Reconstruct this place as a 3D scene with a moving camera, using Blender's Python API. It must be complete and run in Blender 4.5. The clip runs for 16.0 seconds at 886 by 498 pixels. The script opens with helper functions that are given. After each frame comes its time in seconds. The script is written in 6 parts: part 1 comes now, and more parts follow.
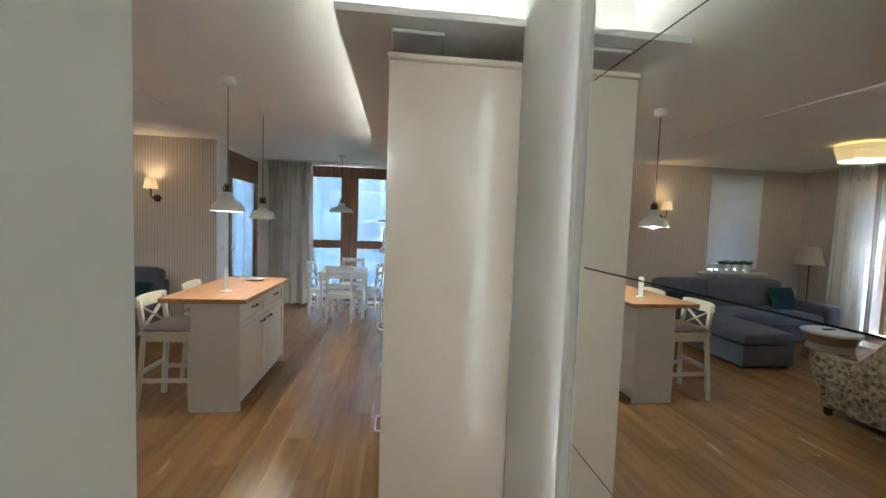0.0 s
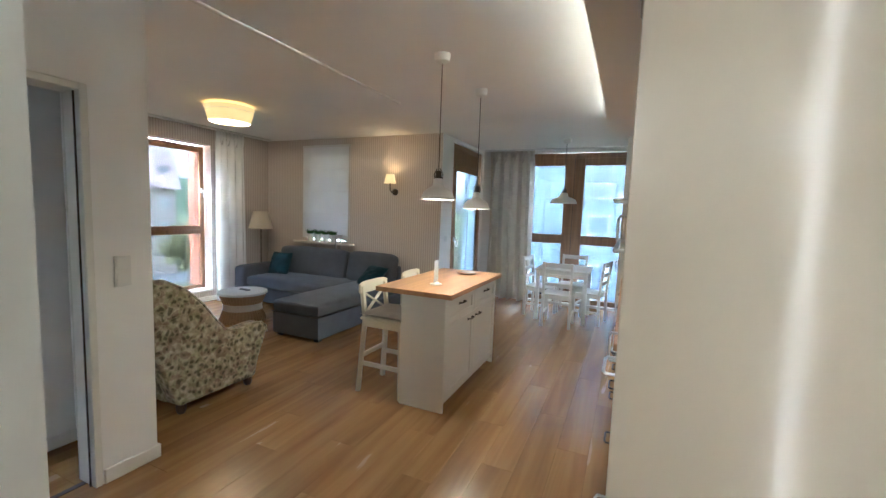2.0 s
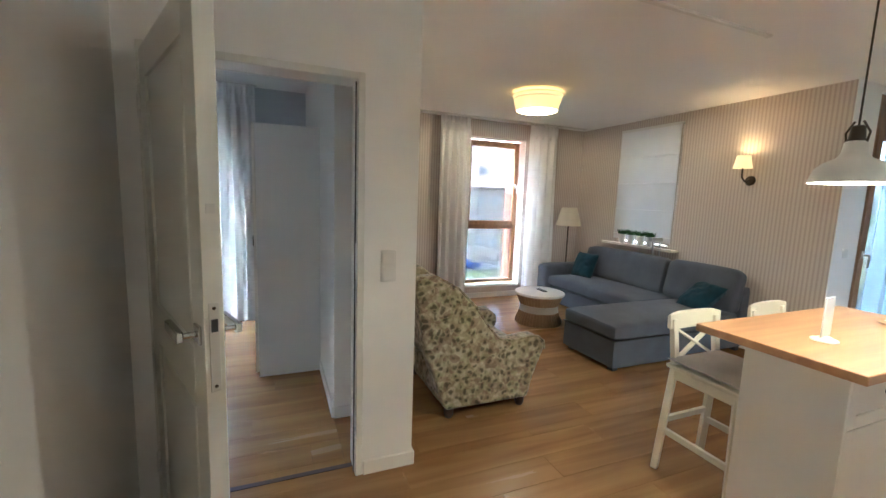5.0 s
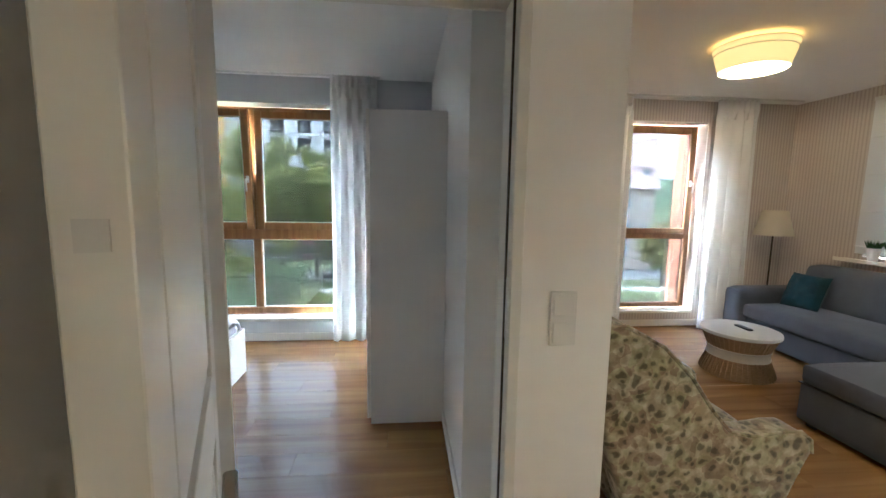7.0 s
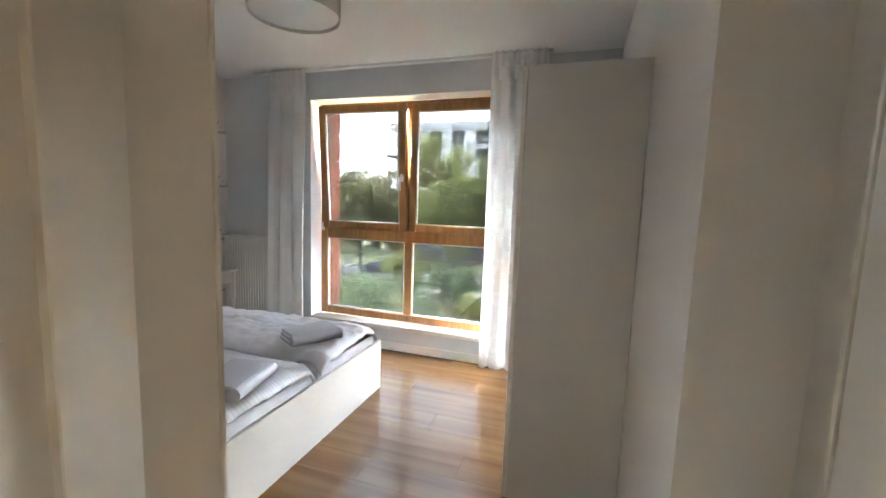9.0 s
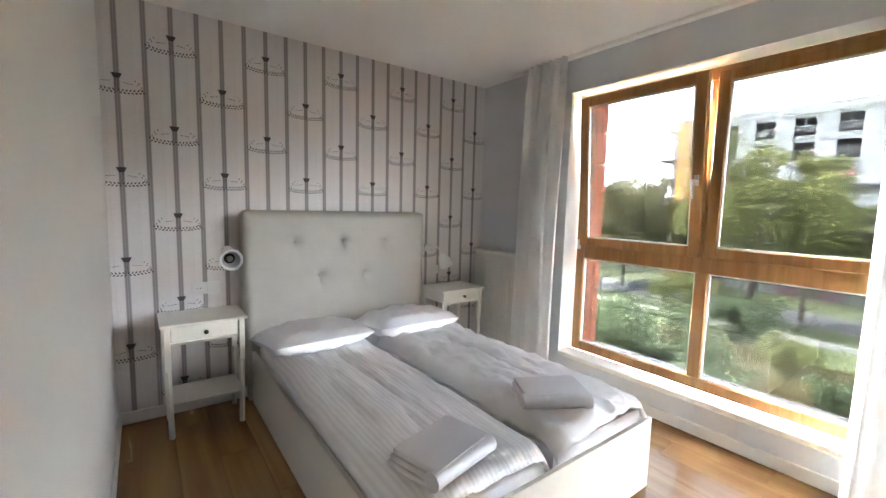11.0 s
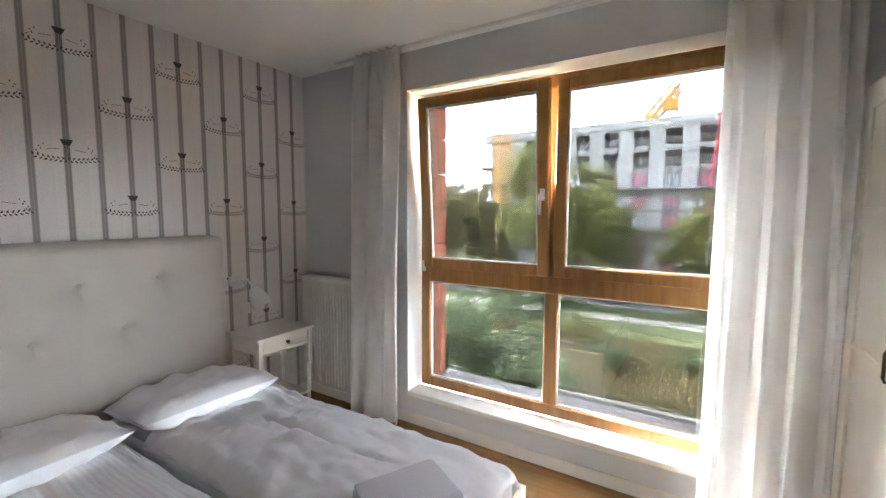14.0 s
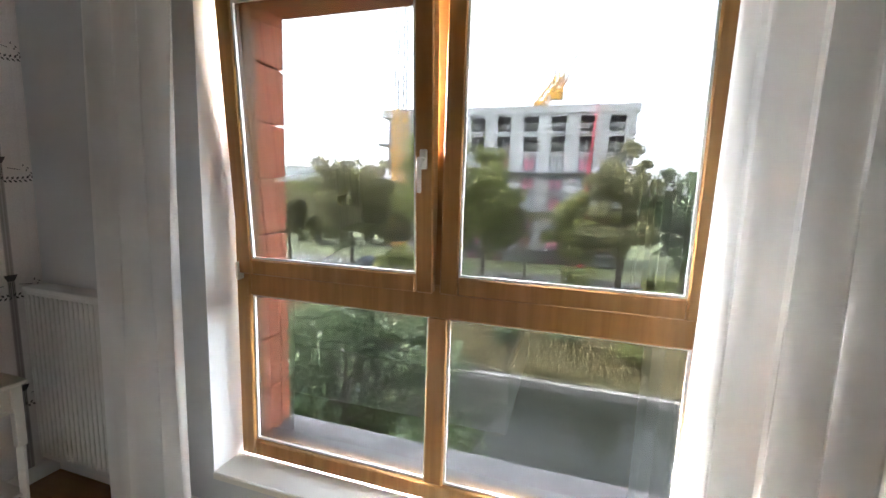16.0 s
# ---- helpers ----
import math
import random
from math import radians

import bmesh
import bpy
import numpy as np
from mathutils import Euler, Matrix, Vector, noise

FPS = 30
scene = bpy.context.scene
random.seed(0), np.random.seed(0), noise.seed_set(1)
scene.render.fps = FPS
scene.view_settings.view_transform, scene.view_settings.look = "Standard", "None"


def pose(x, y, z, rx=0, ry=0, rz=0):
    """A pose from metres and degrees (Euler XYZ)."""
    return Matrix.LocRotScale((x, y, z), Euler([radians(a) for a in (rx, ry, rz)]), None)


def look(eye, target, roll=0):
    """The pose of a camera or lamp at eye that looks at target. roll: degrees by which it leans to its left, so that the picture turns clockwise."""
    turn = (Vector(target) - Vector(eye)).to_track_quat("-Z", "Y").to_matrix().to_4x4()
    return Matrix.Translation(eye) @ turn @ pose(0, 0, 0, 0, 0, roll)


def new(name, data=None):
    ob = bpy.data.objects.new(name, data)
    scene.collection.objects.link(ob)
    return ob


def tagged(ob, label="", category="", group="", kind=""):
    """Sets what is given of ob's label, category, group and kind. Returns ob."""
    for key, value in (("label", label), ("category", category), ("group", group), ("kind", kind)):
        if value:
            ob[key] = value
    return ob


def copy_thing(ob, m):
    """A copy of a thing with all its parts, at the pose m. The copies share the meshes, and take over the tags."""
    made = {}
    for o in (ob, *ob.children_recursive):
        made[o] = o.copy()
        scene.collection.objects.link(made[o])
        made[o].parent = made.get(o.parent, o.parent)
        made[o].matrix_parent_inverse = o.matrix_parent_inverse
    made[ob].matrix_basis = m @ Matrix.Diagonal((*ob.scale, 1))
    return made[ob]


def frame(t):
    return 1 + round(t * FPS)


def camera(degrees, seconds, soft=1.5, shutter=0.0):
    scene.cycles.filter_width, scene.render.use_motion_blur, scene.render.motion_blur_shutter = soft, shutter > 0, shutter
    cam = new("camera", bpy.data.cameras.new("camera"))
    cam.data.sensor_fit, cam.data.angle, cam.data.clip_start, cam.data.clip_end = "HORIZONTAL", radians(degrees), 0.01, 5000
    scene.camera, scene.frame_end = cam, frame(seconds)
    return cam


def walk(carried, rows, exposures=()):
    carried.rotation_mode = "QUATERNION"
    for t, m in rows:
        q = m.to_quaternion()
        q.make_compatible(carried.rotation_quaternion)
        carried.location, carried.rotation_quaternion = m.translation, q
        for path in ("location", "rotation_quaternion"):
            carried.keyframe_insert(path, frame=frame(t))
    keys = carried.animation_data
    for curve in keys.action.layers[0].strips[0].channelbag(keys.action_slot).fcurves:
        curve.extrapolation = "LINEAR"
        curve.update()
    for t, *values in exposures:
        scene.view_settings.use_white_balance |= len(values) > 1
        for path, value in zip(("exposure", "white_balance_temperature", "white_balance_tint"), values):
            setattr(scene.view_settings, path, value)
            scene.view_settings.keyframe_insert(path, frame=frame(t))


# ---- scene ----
cam = camera(94.6, 16.0)
PATH = [
    (0, (0.319, 0.286, 1.544), (0.54, 2.27, 1.423), 2.0),
    (0.5, (0.366, 0.443, 1.539), (0.376, 2.439, 1.409), 2.3),
    (1, (0.331, 0.625, 1.531), (0.087, 2.605, 1.381), 2.4),
    (1.5, (0.288, 0.792, 1.522), (-0.24, 2.714, 1.356), 2.3),
    (2, (0.27, 0.927, 1.503), (-0.545, 2.744, 1.319), 2.1),
    (2.5, (0.265, 1.088, 1.499), (-0.815, 2.76, 1.305), 2.0),
    (3, (0.208, 1.213, 1.484), (-1.087, 2.722, 1.273), 2.0),
    (3.5, (0.106, 1.336, 1.483), (-1.363, 2.676, 1.271), 1.9),
    (4, (0.025, 1.404, 1.481), (-1.591, 2.561, 1.254), 1.8),
    (4.5, (-0.052, 1.534, 1.48), (-1.791, 2.494, 1.246), 1.8),
    (5, (-0.148, 1.658, 1.483), (-1.981, 2.416, 1.231), 2.0),
    (5.2, (-0.215, 1.687, 1.479), (-2.077, 2.37, 1.217), 2.1),
    (7.5, (-1.244, 1.739, 1.453), (-3.228, 1.765, 1.202), 0.9),
    (8, (-1.409, 1.766, 1.434), (-3.381, 1.568, 1.167), 1.4),
    (8.5, (-1.6, 1.812, 1.42), (-3.53, 1.351, 1.175), 2.2),
    (9, (-1.784, 1.758, 1.405), (-3.674, 1.143, 1.181), 1.9),
    (9.5, (-2.003, 1.659, 1.391), (-3.859, 0.946, 1.179), 1.8),
    (10, (-2.188, 1.563, 1.385), (-3.852, 0.479, 1.153), 2.5),
    (10.2, (-2.242, 1.521, 1.386), (-3.763, 0.238, 1.181), 2.7),
    (12.3, (-2.661, 1.205, 1.457), (-3.724, -0.477, 1.255), 1.0),
    (12.5, (-2.703, 1.188, 1.457), (-3.793, -0.477, 1.258), 1.1),
    (13, (-2.775, 1.171, 1.496), (-4.008, -0.391, 1.288), 0.8),
    (13.5, (-2.807, 1.072, 1.508), (-4.303, -0.245, 1.338), 0.0),
    (14, (-2.899, 0.963, 1.507), (-4.601, -0.072, 1.335), 0.2),
    (14.5, (-3.124, 0.916, 1.506), (-4.912, 0.032, 1.355), 1.3),
    (15, (-3.346, 0.85, 1.507), (-5.181, 0.078, 1.321), 1.0),
    (15.5, (-3.617, 0.748, 1.511), (-5.505, 0.133, 1.275), 0.7),
    (16, (-3.892, 0.707, 1.503), (-5.787, 0.128, 1.234), 1.9),
]
EXPOSURES = [(0, 8.1, 4950, 4), (1.0, 8.25, 4950, 4), (3.0, 8.5, 5000, 3), (4.0, 8.7, 5000, 3), (5.2, 8.75, 5050, 3), (7.5, 8.5, 5500, 5), (8.5, 8.6, 6000, 7), (9.5, 8.95, 6200, 8), (10.0, 9.05, 6300, 8), (12.5, 8.75, 6500, 9), (13.5, 8.65, 6450, 9), (16.0, 8.25, 6500, 9)]
walk(cam, [(t, look(eye, target, roll)) for t, eye, target, roll in PATH], EXPOSURES)

# ---- world, sun, exposure ----
SKY = 0.15
world = bpy.data.worlds.new("overcast_sky")
scene.world = world
world.use_nodes = True
wn, wl = world.node_tree.nodes, world.node_tree.links
wn.clear()
w_out = wn.new("ShaderNodeOutputWorld")
w_bg = wn.new("ShaderNodeBackground")
w_sky = wn.new("ShaderNodeTexSky")
w_sky.sky_type = "NISHITA"
w_sky.sun_disc = False
w_sky.sun_elevation = radians(48)
w_sky.sun_rotation = radians(188)
w_sky.air_density, w_sky.dust_density, w_sky.ozone_density = 1.0, 4.0, 1.0
w_hsv = wn.new("ShaderNodeHueSaturation")
w_hsv.inputs["Saturation"].default_value = 0.22
w_co = wn.new("ShaderNodeTexCoord")
w_map = wn.new("ShaderNodeMapping")
w_map.inputs["Scale"].default_value = (1.0, 1.0, 3.0)
w_noise = wn.new("ShaderNodeTexNoise")
w_noise.inputs["Scale"].default_value = 3.0
w_noise.inputs["Detail"].default_value = 6.0
w_ramp = wn.new("ShaderNodeValToRGB")
w_ramp.color_ramp.elements[0].position, w_ramp.color_ramp.elements[0].color = 0.35, (0.78, 0.8, 0.84, 1)
w_ramp.color_ramp.elements[1].position, w_ramp.color_ramp.elements[1].color = 0.7, (1, 1, 1, 1)
w_mix = wn.new("ShaderNodeMix")
w_mix.data_type, w_mix.blend_type = "RGBA", "MULTIPLY"
w_mix.inputs[0].default_value = 1.0
wl.new(w_sky.outputs[0], w_hsv.inputs["Color"])
wl.new(w_co.outputs["Generated"], w_map.inputs[0])
wl.new(w_map.outputs[0], w_noise.inputs["Vector"])
wl.new(w_noise.outputs["Fac"], w_ramp.inputs[0])
wl.new(w_hsv.outputs[0], w_mix.inputs[6])
wl.new(w_ramp.outputs[0], w_mix.inputs[7])
wl.new(w_mix.outputs[2], w_bg.inputs[0])
wl.new(w_bg.outputs[0], w_out.inputs[0])
w_bg.inputs[1].default_value = SKY

sun_data = bpy.data.lights.new("sun", "SUN")
sun_data.energy, sun_data.angle, sun_data.color = 0.5, radians(20), (1.0, 0.975, 0.95)
sun = new("sun", sun_data)
sun.matrix_world = look((-3.8, -26.7, 30), (0, 0, 0))


def lamp_point(name, place, watts, color, size):
    data = bpy.data.lights.new(name, "POINT")
    data.energy, data.color, data.shadow_soft_size = watts, color, size
    ob = new(name, data)
    ob.location = place
    return ob


# ---- materials ----
def shader(name):
    m = bpy.data.materials.new(name)
    m.use_nodes = True
    return m, m.node_tree.nodes, m.node_tree.links, m.node_tree.nodes["Principled BSDF"]


def ramp(nodes, stops):
    r = nodes.new("ShaderNodeValToRGB")
    while len(r.color_ramp.elements) < len(stops):
        r.color_ramp.elements.new(0.5)
    for e, (p, c) in zip(r.color_ramp.elements, stops):
        e.position, e.color = p, (*c, 1)
    return r


def coords(nodes, links, space, scale=(1, 1, 1)):
    mp = nodes.new("ShaderNodeMapping")
    mp.inputs["Scale"].default_value = scale
    if space == "World":
        links.new(nodes.new("ShaderNodeNewGeometry").outputs["Position"], mp.inputs[0])
    else:
        links.new(nodes.new("ShaderNodeTexCoord").outputs["Object"], mp.inputs[0])
    return mp.outputs[0]


def plain(name, color, rough=0.5, metal=0.0, var=0.06, scale=3.0, bump=0.0, bump_scale=200.0, space="Object", stretch=(1, 1, 1), coat=0.0):
    m, n, l, b = shader(name)
    v = coords(n, l, space, stretch)
    big = n.new("ShaderNodeTexNoise")
    big.inputs["Scale"].default_value, big.inputs["Detail"].default_value = scale, 6
    l.new(v, big.inputs["Vector"])
    lo, hi = [c * (1 - var) for c in color], [min(1, c * (1 + var)) for c in color]
    r = ramp(n, ((0.3, lo), (0.7, hi)))
    l.new(big.outputs["Fac"], r.inputs[0])
    l.new(r.outputs[0], b.inputs["Base Color"])
    rr = n.new("ShaderNodeMapRange")
    rr.inputs["To Min"].default_value, rr.inputs["To Max"].default_value = max(0.02, rough - 0.06), min(1, rough + 0.06)
    l.new(big.outputs["Fac"], rr.inputs["Value"])
    l.new(rr.outputs[0], b.inputs["Roughness"])
    b.inputs["Metallic"].default_value = metal
    b.inputs["Coat Weight"].default_value = coat
    if bump:
        fine = n.new("ShaderNodeTexNoise")
        fine.inputs["Scale"].default_value, fine.inputs["Detail"].default_value = bump_scale, 4
        l.new(v, fine.inputs["Vector"])
        bp = n.new("ShaderNodeBump")
        bp.inputs["Strength"].default_value, bp.inputs["Distance"].default_value = bump, 0.004
        l.new(fine.outputs["Fac"], bp.inputs["Height"])
        l.new(bp.outputs[0], b.inputs["Normal"])
    return m


def wood(name, dark, light, rough, along, space="Object", scale=1.0, random_tone=0.0):
    """Long grain along one axis, with a slower change of tone."""
    m, n, l, b = shader(name)
    st = [14.0 * scale] * 3
    st["xyz".index(along)] = 0.9 * scale
    v = coords(n, l, space, st)
    if random_tone:
        info = n.new("ShaderNodeObjectInfo")
        add = n.new("ShaderNodeVectorMath")
        sc = n.new("ShaderNodeVectorMath")
        sc.operation = "SCALE"
        comb = n.new("ShaderNodeCombineXYZ")
        for i in range(3):
            l.new(info.outputs["Random"], comb.inputs[i])
        l.new(comb.outputs[0], sc.inputs[0])
        sc.inputs["Scale"].default_value = 90.0
        l.new(v, add.inputs[0])
        l.new(sc.outputs[0], add.inputs[1])
        v = add.outputs[0]
    g = n.new("ShaderNodeTexNoise")
    g.inputs["Scale"].default_value, g.inputs["Detail"].default_value, g.inputs["Distortion"].default_value = 1.0, 8, 0.6
    l.new(v, g.inputs["Vector"])
    r = ramp(n, ((0.28, dark), (0.5, [(a + c) / 2 for a, c in zip(dark, light)]), (0.72, light)))
    l.new(g.outputs["Fac"], r.inputs[0])
    out = r.outputs[0]
    if random_tone:
        hs = n.new("ShaderNodeHueSaturation")
        mr = n.new("ShaderNodeMapRange")
        mr.inputs["To Min"].default_value, mr.inputs["To Max"].default_value = 1 - random_tone, 1 + random_tone
        l.new(info.outputs["Random"], mr.inputs["Value"])
        l.new(mr.outputs[0], hs.inputs["Value"])
        l.new(out, hs.inputs["Color"])
        out = hs.outputs[0]
    l.new(out, b.inputs["Base Color"])
    mr2 = n.new("ShaderNodeMapRange")
    mr2.inputs["To Min"].default_value, mr2.inputs["To Max"].default_value = rough - 0.05, rough + 0.1
    l.new(g.outputs["Fac"], mr2.inputs["Value"])
    l.new(mr2.outputs[0], b.inputs["Roughness"])
    bp = n.new("ShaderNodeBump")
    bp.inputs["Strength"].default_value, bp.inputs["Distance"].default_value = 0.12, 0.003
    l.new(g.outputs["Fac"], bp.inputs["Height"])
    l.new(bp.outputs[0], b.inputs["Normal"])
    return m


def striped(name, axis, period, tones, rough=0.75, offset=0.0, bump=0.0):
    """Vertical stripes of wallpaper: stops over one period along a world axis."""
    m, n, l, b = shader(name)
    sep = n.new("ShaderNodeSeparateXYZ")
    l.new(n.new("ShaderNodeNewGeometry").outputs["Position"], sep.inputs[0])
    ad = n.new("ShaderNodeMath")
    ad.operation = "ADD"
    ad.inputs[1].default_value = offset + 100 * period
    l.new(sep.outputs[axis], ad.inputs[0])
    dv = n.new("ShaderNodeMath")
    dv.operation = "DIVIDE"
    dv.inputs[1].default_value = period
    l.new(ad.outputs[0], dv.inputs[0])
    fr = n.new("ShaderNodeMath")
    fr.operation = "FRACT"
    l.new(dv.outputs[0], fr.inputs[0])
    r = ramp(n, tones)
    l.new(fr.outputs[0], r.inputs[0])
    v = coords(n, l, "World")
    ns = n.new("ShaderNodeTexNoise")
    ns.inputs["Scale"].default_value, ns.inputs["Detail"].default_value = 160, 3
    l.new(v, ns.inputs["Vector"])
    mx = n.new("ShaderNodeMix")
    mx.data_type, mx.blend_type = "RGBA", "MULTIPLY"
    mx.inputs[0].default_value = 0.25
    l.new(r.outputs[0], mx.inputs[6])
    l.new(ns.outputs["Fac"], mx.inputs[7])
    l.new(mx.outputs[2], b.inputs["Base Color"])
    b.inputs["Roughness"].default_value = rough
    bp = n.new("ShaderNodeBump")
    bp.inputs["Strength"].default_value, bp.inputs["Distance"].default_value = 0.15, 0.002
    l.new(ns.outputs["Fac"], bp.inputs["Height"])
    l.new(bp.outputs[0], b.inputs["Normal"])
    return m


def fabric(name, color, var=0.1, rough=0.9, weave=500.0, see_through=0.0, sheen=0.3, bump=0.25):
    m, n, l, b = shader(name)
    v = coords(n, l, "Object")
    big = n.new("ShaderNodeTexNoise")
    big.inputs["Scale"].default_value, big.inputs["Detail"].default_value = 5, 5
    fine = n.new("ShaderNodeTexNoise")
    fine.inputs["Scale"].default_value, fine.inputs["Detail"].default_value = weave, 2
    for t in (big, fine):
        l.new(v, t.inputs["Vector"])
    ad = n.new("ShaderNodeMath")
    ad.operation = "MULTIPLY_ADD"
    ad.inputs[1].default_value = 0.5
    l.new(fine.outputs["Fac"], ad.inputs[0])
    half = n.new("ShaderNodeMath")
    half.operation = "MULTIPLY"
    half.inputs[1].default_value = 0.5
    l.new(big.outputs["Fac"], half.inputs[0])
    l.new(half.outputs[0], ad.inputs[2])
    r = ramp(n, ((0.35, [c * (1 - var) for c in color]), (0.65, [min(1, c * (1 + var)) for c in color])))
    l.new(ad.outputs[0], r.inputs[0])
    l.new(r.outputs[0], b.inputs["Base Color"])
    b.inputs["Roughness"].default_value = rough
    b.inputs["Sheen Weight"].default_value = sheen
    bp = n.new("ShaderNodeBump")
    bp.inputs["Strength"].default_value, bp.inputs["Distance"].default_value = bump, 0.002
    l.new(fine.outputs["Fac"], bp.inputs["Height"])
    l.new(bp.outputs[0], b.inputs["Normal"])
    if see_through:
        tr = n.new("ShaderNodeBsdfTranslucent")
        l.new(r.outputs[0], tr.inputs["Color"])
        mx = n.new("ShaderNodeMixShader")
        mx.inputs[0].default_value = see_through
        l.new(b.outputs[0], mx.inputs[1])
        l.new(tr.outputs[0], mx.inputs[2])
        l.new(mx.outputs[0], n["Material Output"].inputs[0])
    return m


def glow(name, color, strength, base=(0.8, 0.75, 0.65)):
    m, n, l, b = shader(name)
    b.inputs["Base Color"].default_value = (*base, 1)
    b.inputs["Roughness"].default_value = 0.7
    b.inputs["Emission Color"].default_value = (*color, 1)
    b.inputs["Emission Strength"].default_value = strength
    return m


# the dark tint is added to dim the bright outdoors seen through it
def dimming_pane(name, tint=(0.128, 0.131, 0.134)):
    m, n, l, b = shader(name)
    tr = n.new("ShaderNodeBsdfTransparent")
    tr.inputs[0].default_value = (*tint, 1)
    gl = n.new("ShaderNodeBsdfGlossy")
    gl.inputs["Roughness"].default_value = 0.02
    lw = n.new("ShaderNodeLayerWeight")
    pw = n.new("ShaderNodeMath")
    pw.operation = "POWER"
    pw.inputs[1].default_value = 5.0
    l.new(lw.outputs["Facing"], pw.inputs[0])
    fr = n.new("ShaderNodeMath")
    fr.operation = "MULTIPLY_ADD"
    fr.inputs[1].default_value, fr.inputs[2].default_value = 0.9, 0.035
    l.new(pw.outputs[0], fr.inputs[0])
    mx = n.new("ShaderNodeMixShader")
    l.new(fr.outputs[0], mx.inputs[0])
    l.new(tr.outputs[0], mx.inputs[1])
    l.new(gl.outputs[0], mx.inputs[2])
    l.new(mx.outputs[0], n["Material Output"].inputs[0])
    return m


def floral(name):
    """Tapestry of leaves and small flowers on a grey-green ground."""
    m, n, l, b = shader(name)
    v = coords(n, l, "Object")
    wob = n.new("ShaderNodeTexNoise")
    wob.inputs["Scale"].default_value, wob.inputs["Detail"].default_value = 9, 3
    l.new(v, wob.inputs["Vector"])
    ad = n.new("ShaderNodeVectorMath")
    ad.operation = "MULTIPLY_ADD"
    ad.inputs[1].default_value = (0.1, 0.1, 0.1)
    l.new(wob.outputs["Color"], ad.inputs[0])
    l.new(v, ad.inputs[2])
    vo = n.new("ShaderNodeTexVoronoi")
    vo.inputs["Scale"].default_value = 23
    l.new(ad.outputs[0], vo.inputs["Vector"])
    tone = ramp(n, ((0.0, (0.1, 0.09, 0.055)), (0.3, (0.17, 0.155, 0.1)), (0.4, (0.4, 0.36, 0.265)), (0.75, (0.5, 0.455, 0.345))))
    l.new(vo.outputs["Distance"], tone.inputs[0])
    pick = ramp(n, ((0.3, (0.55, 0.42, 0.33)), (0.5, (0.75, 0.8, 0.55)), (0.7, (1.0, 0.95, 0.85))))
    l.new(vo.outputs["Color"], pick.inputs[0])
    mx = n.new("ShaderNodeMix")
    mx.data_type, mx.blend_type = "RGBA", "MULTIPLY"
    mx.inputs[0].default_value = 0.75
    l.new(tone.outputs[0], mx.inputs[6])
    l.new(pick.outputs[0], mx.inputs[7])
    big = n.new("ShaderNodeTexNoise")
    big.inputs["Scale"].default_value, big.inputs["Detail"].default_value = 26, 4
    l.new(v, big.inputs["Vector"])
    br = ramp(n, ((0.42, (0.55, 0.5, 0.42)), (0.6, (1.0, 1.0, 1.0))))
    l.new(big.outputs["Fac"], br.inputs[0])
    m2 = n.new("ShaderNodeMix")
    m2.data_type, m2.blend_type = "RGBA", "MULTIPLY"
    m2.inputs[0].default_value = 0.8
    l.new(mx.outputs[2], m2.inputs[6])
    l.new(br.outputs[0], m2.inputs[7])
    l.new(m2.outputs[2], b.inputs["Base Color"])
    b.inputs["Roughness"].default_value = 0.92
    b.inputs["Sheen Weight"].default_value = 0.3
    fine = n.new("ShaderNodeTexNoise")
    fine.inputs["Scale"].default_value = 350
    l.new(v, fine.inputs["Vector"])
    bp = n.new("ShaderNodeBump")
    bp.inputs["Strength"].default_value, bp.inputs["Distance"].default_value = 0.3, 0.002
    l.new(fine.outputs["Fac"], bp.inputs["Height"])
    l.new(bp.outputs[0], b.inputs["Normal"])
    return m


def leafy(name, dark, light, islands=True):
    m, n, l, b = shader(name)
    geo = n.new("ShaderNodeNewGeometry")
    r = ramp(n, ((0.0, dark), (0.6, [(a + c) / 2 for a, c in zip(dark, light)]), (1.0, light)))
    l.new(geo.outputs["Random Per Island"], r.inputs[0])
    l.new(r.outputs[0], b.inputs["Base Color"])
    b.inputs["Roughness"].default_value = 0.65
    tr = n.new("ShaderNodeBsdfTranslucent")
    l.new(r.outputs[0], tr.inputs["Color"])
    mx = n.new("ShaderNodeMixShader")
    mx.inputs[0].default_value = 0.3
    l.new(b.outputs[0], mx.inputs[1])
    l.new(tr.outputs[0], mx.inputs[2])
    l.new(mx.outputs[0], n["Material Output"].inputs[0])
    return m


WALL = plain("white_wall_paint", (0.83, 0.81, 0.77), 0.75, var=0.02, scale=1.5, bump=0.06, bump_scale=120, space="World")
# window wall only: darker than WALL, its shade is put into the colour
WALL_GREY_SHADED = plain("shaded_pale_grey_wall_paint", (0.64, 0.65, 0.655), 0.75, var=0.02, scale=1.5, bump=0.06, bump_scale=120, space="World")
CEIL = plain("ceiling_paint", (0.87, 0.855, 0.83), 0.85, var=0.02, scale=1.2, bump=0.05, bump_scale=90, space="World")
PAPER_LIVING = striped("beige_striped_wallpaper", 0, 0.036, ((0.0, (0.67, 0.6, 0.54)), (0.42, (0.67, 0.6, 0.54)), (0.55, (0.54, 0.465, 0.405)), (0.88, (0.54, 0.465, 0.405)), (1.0, (0.67, 0.6, 0.54))))
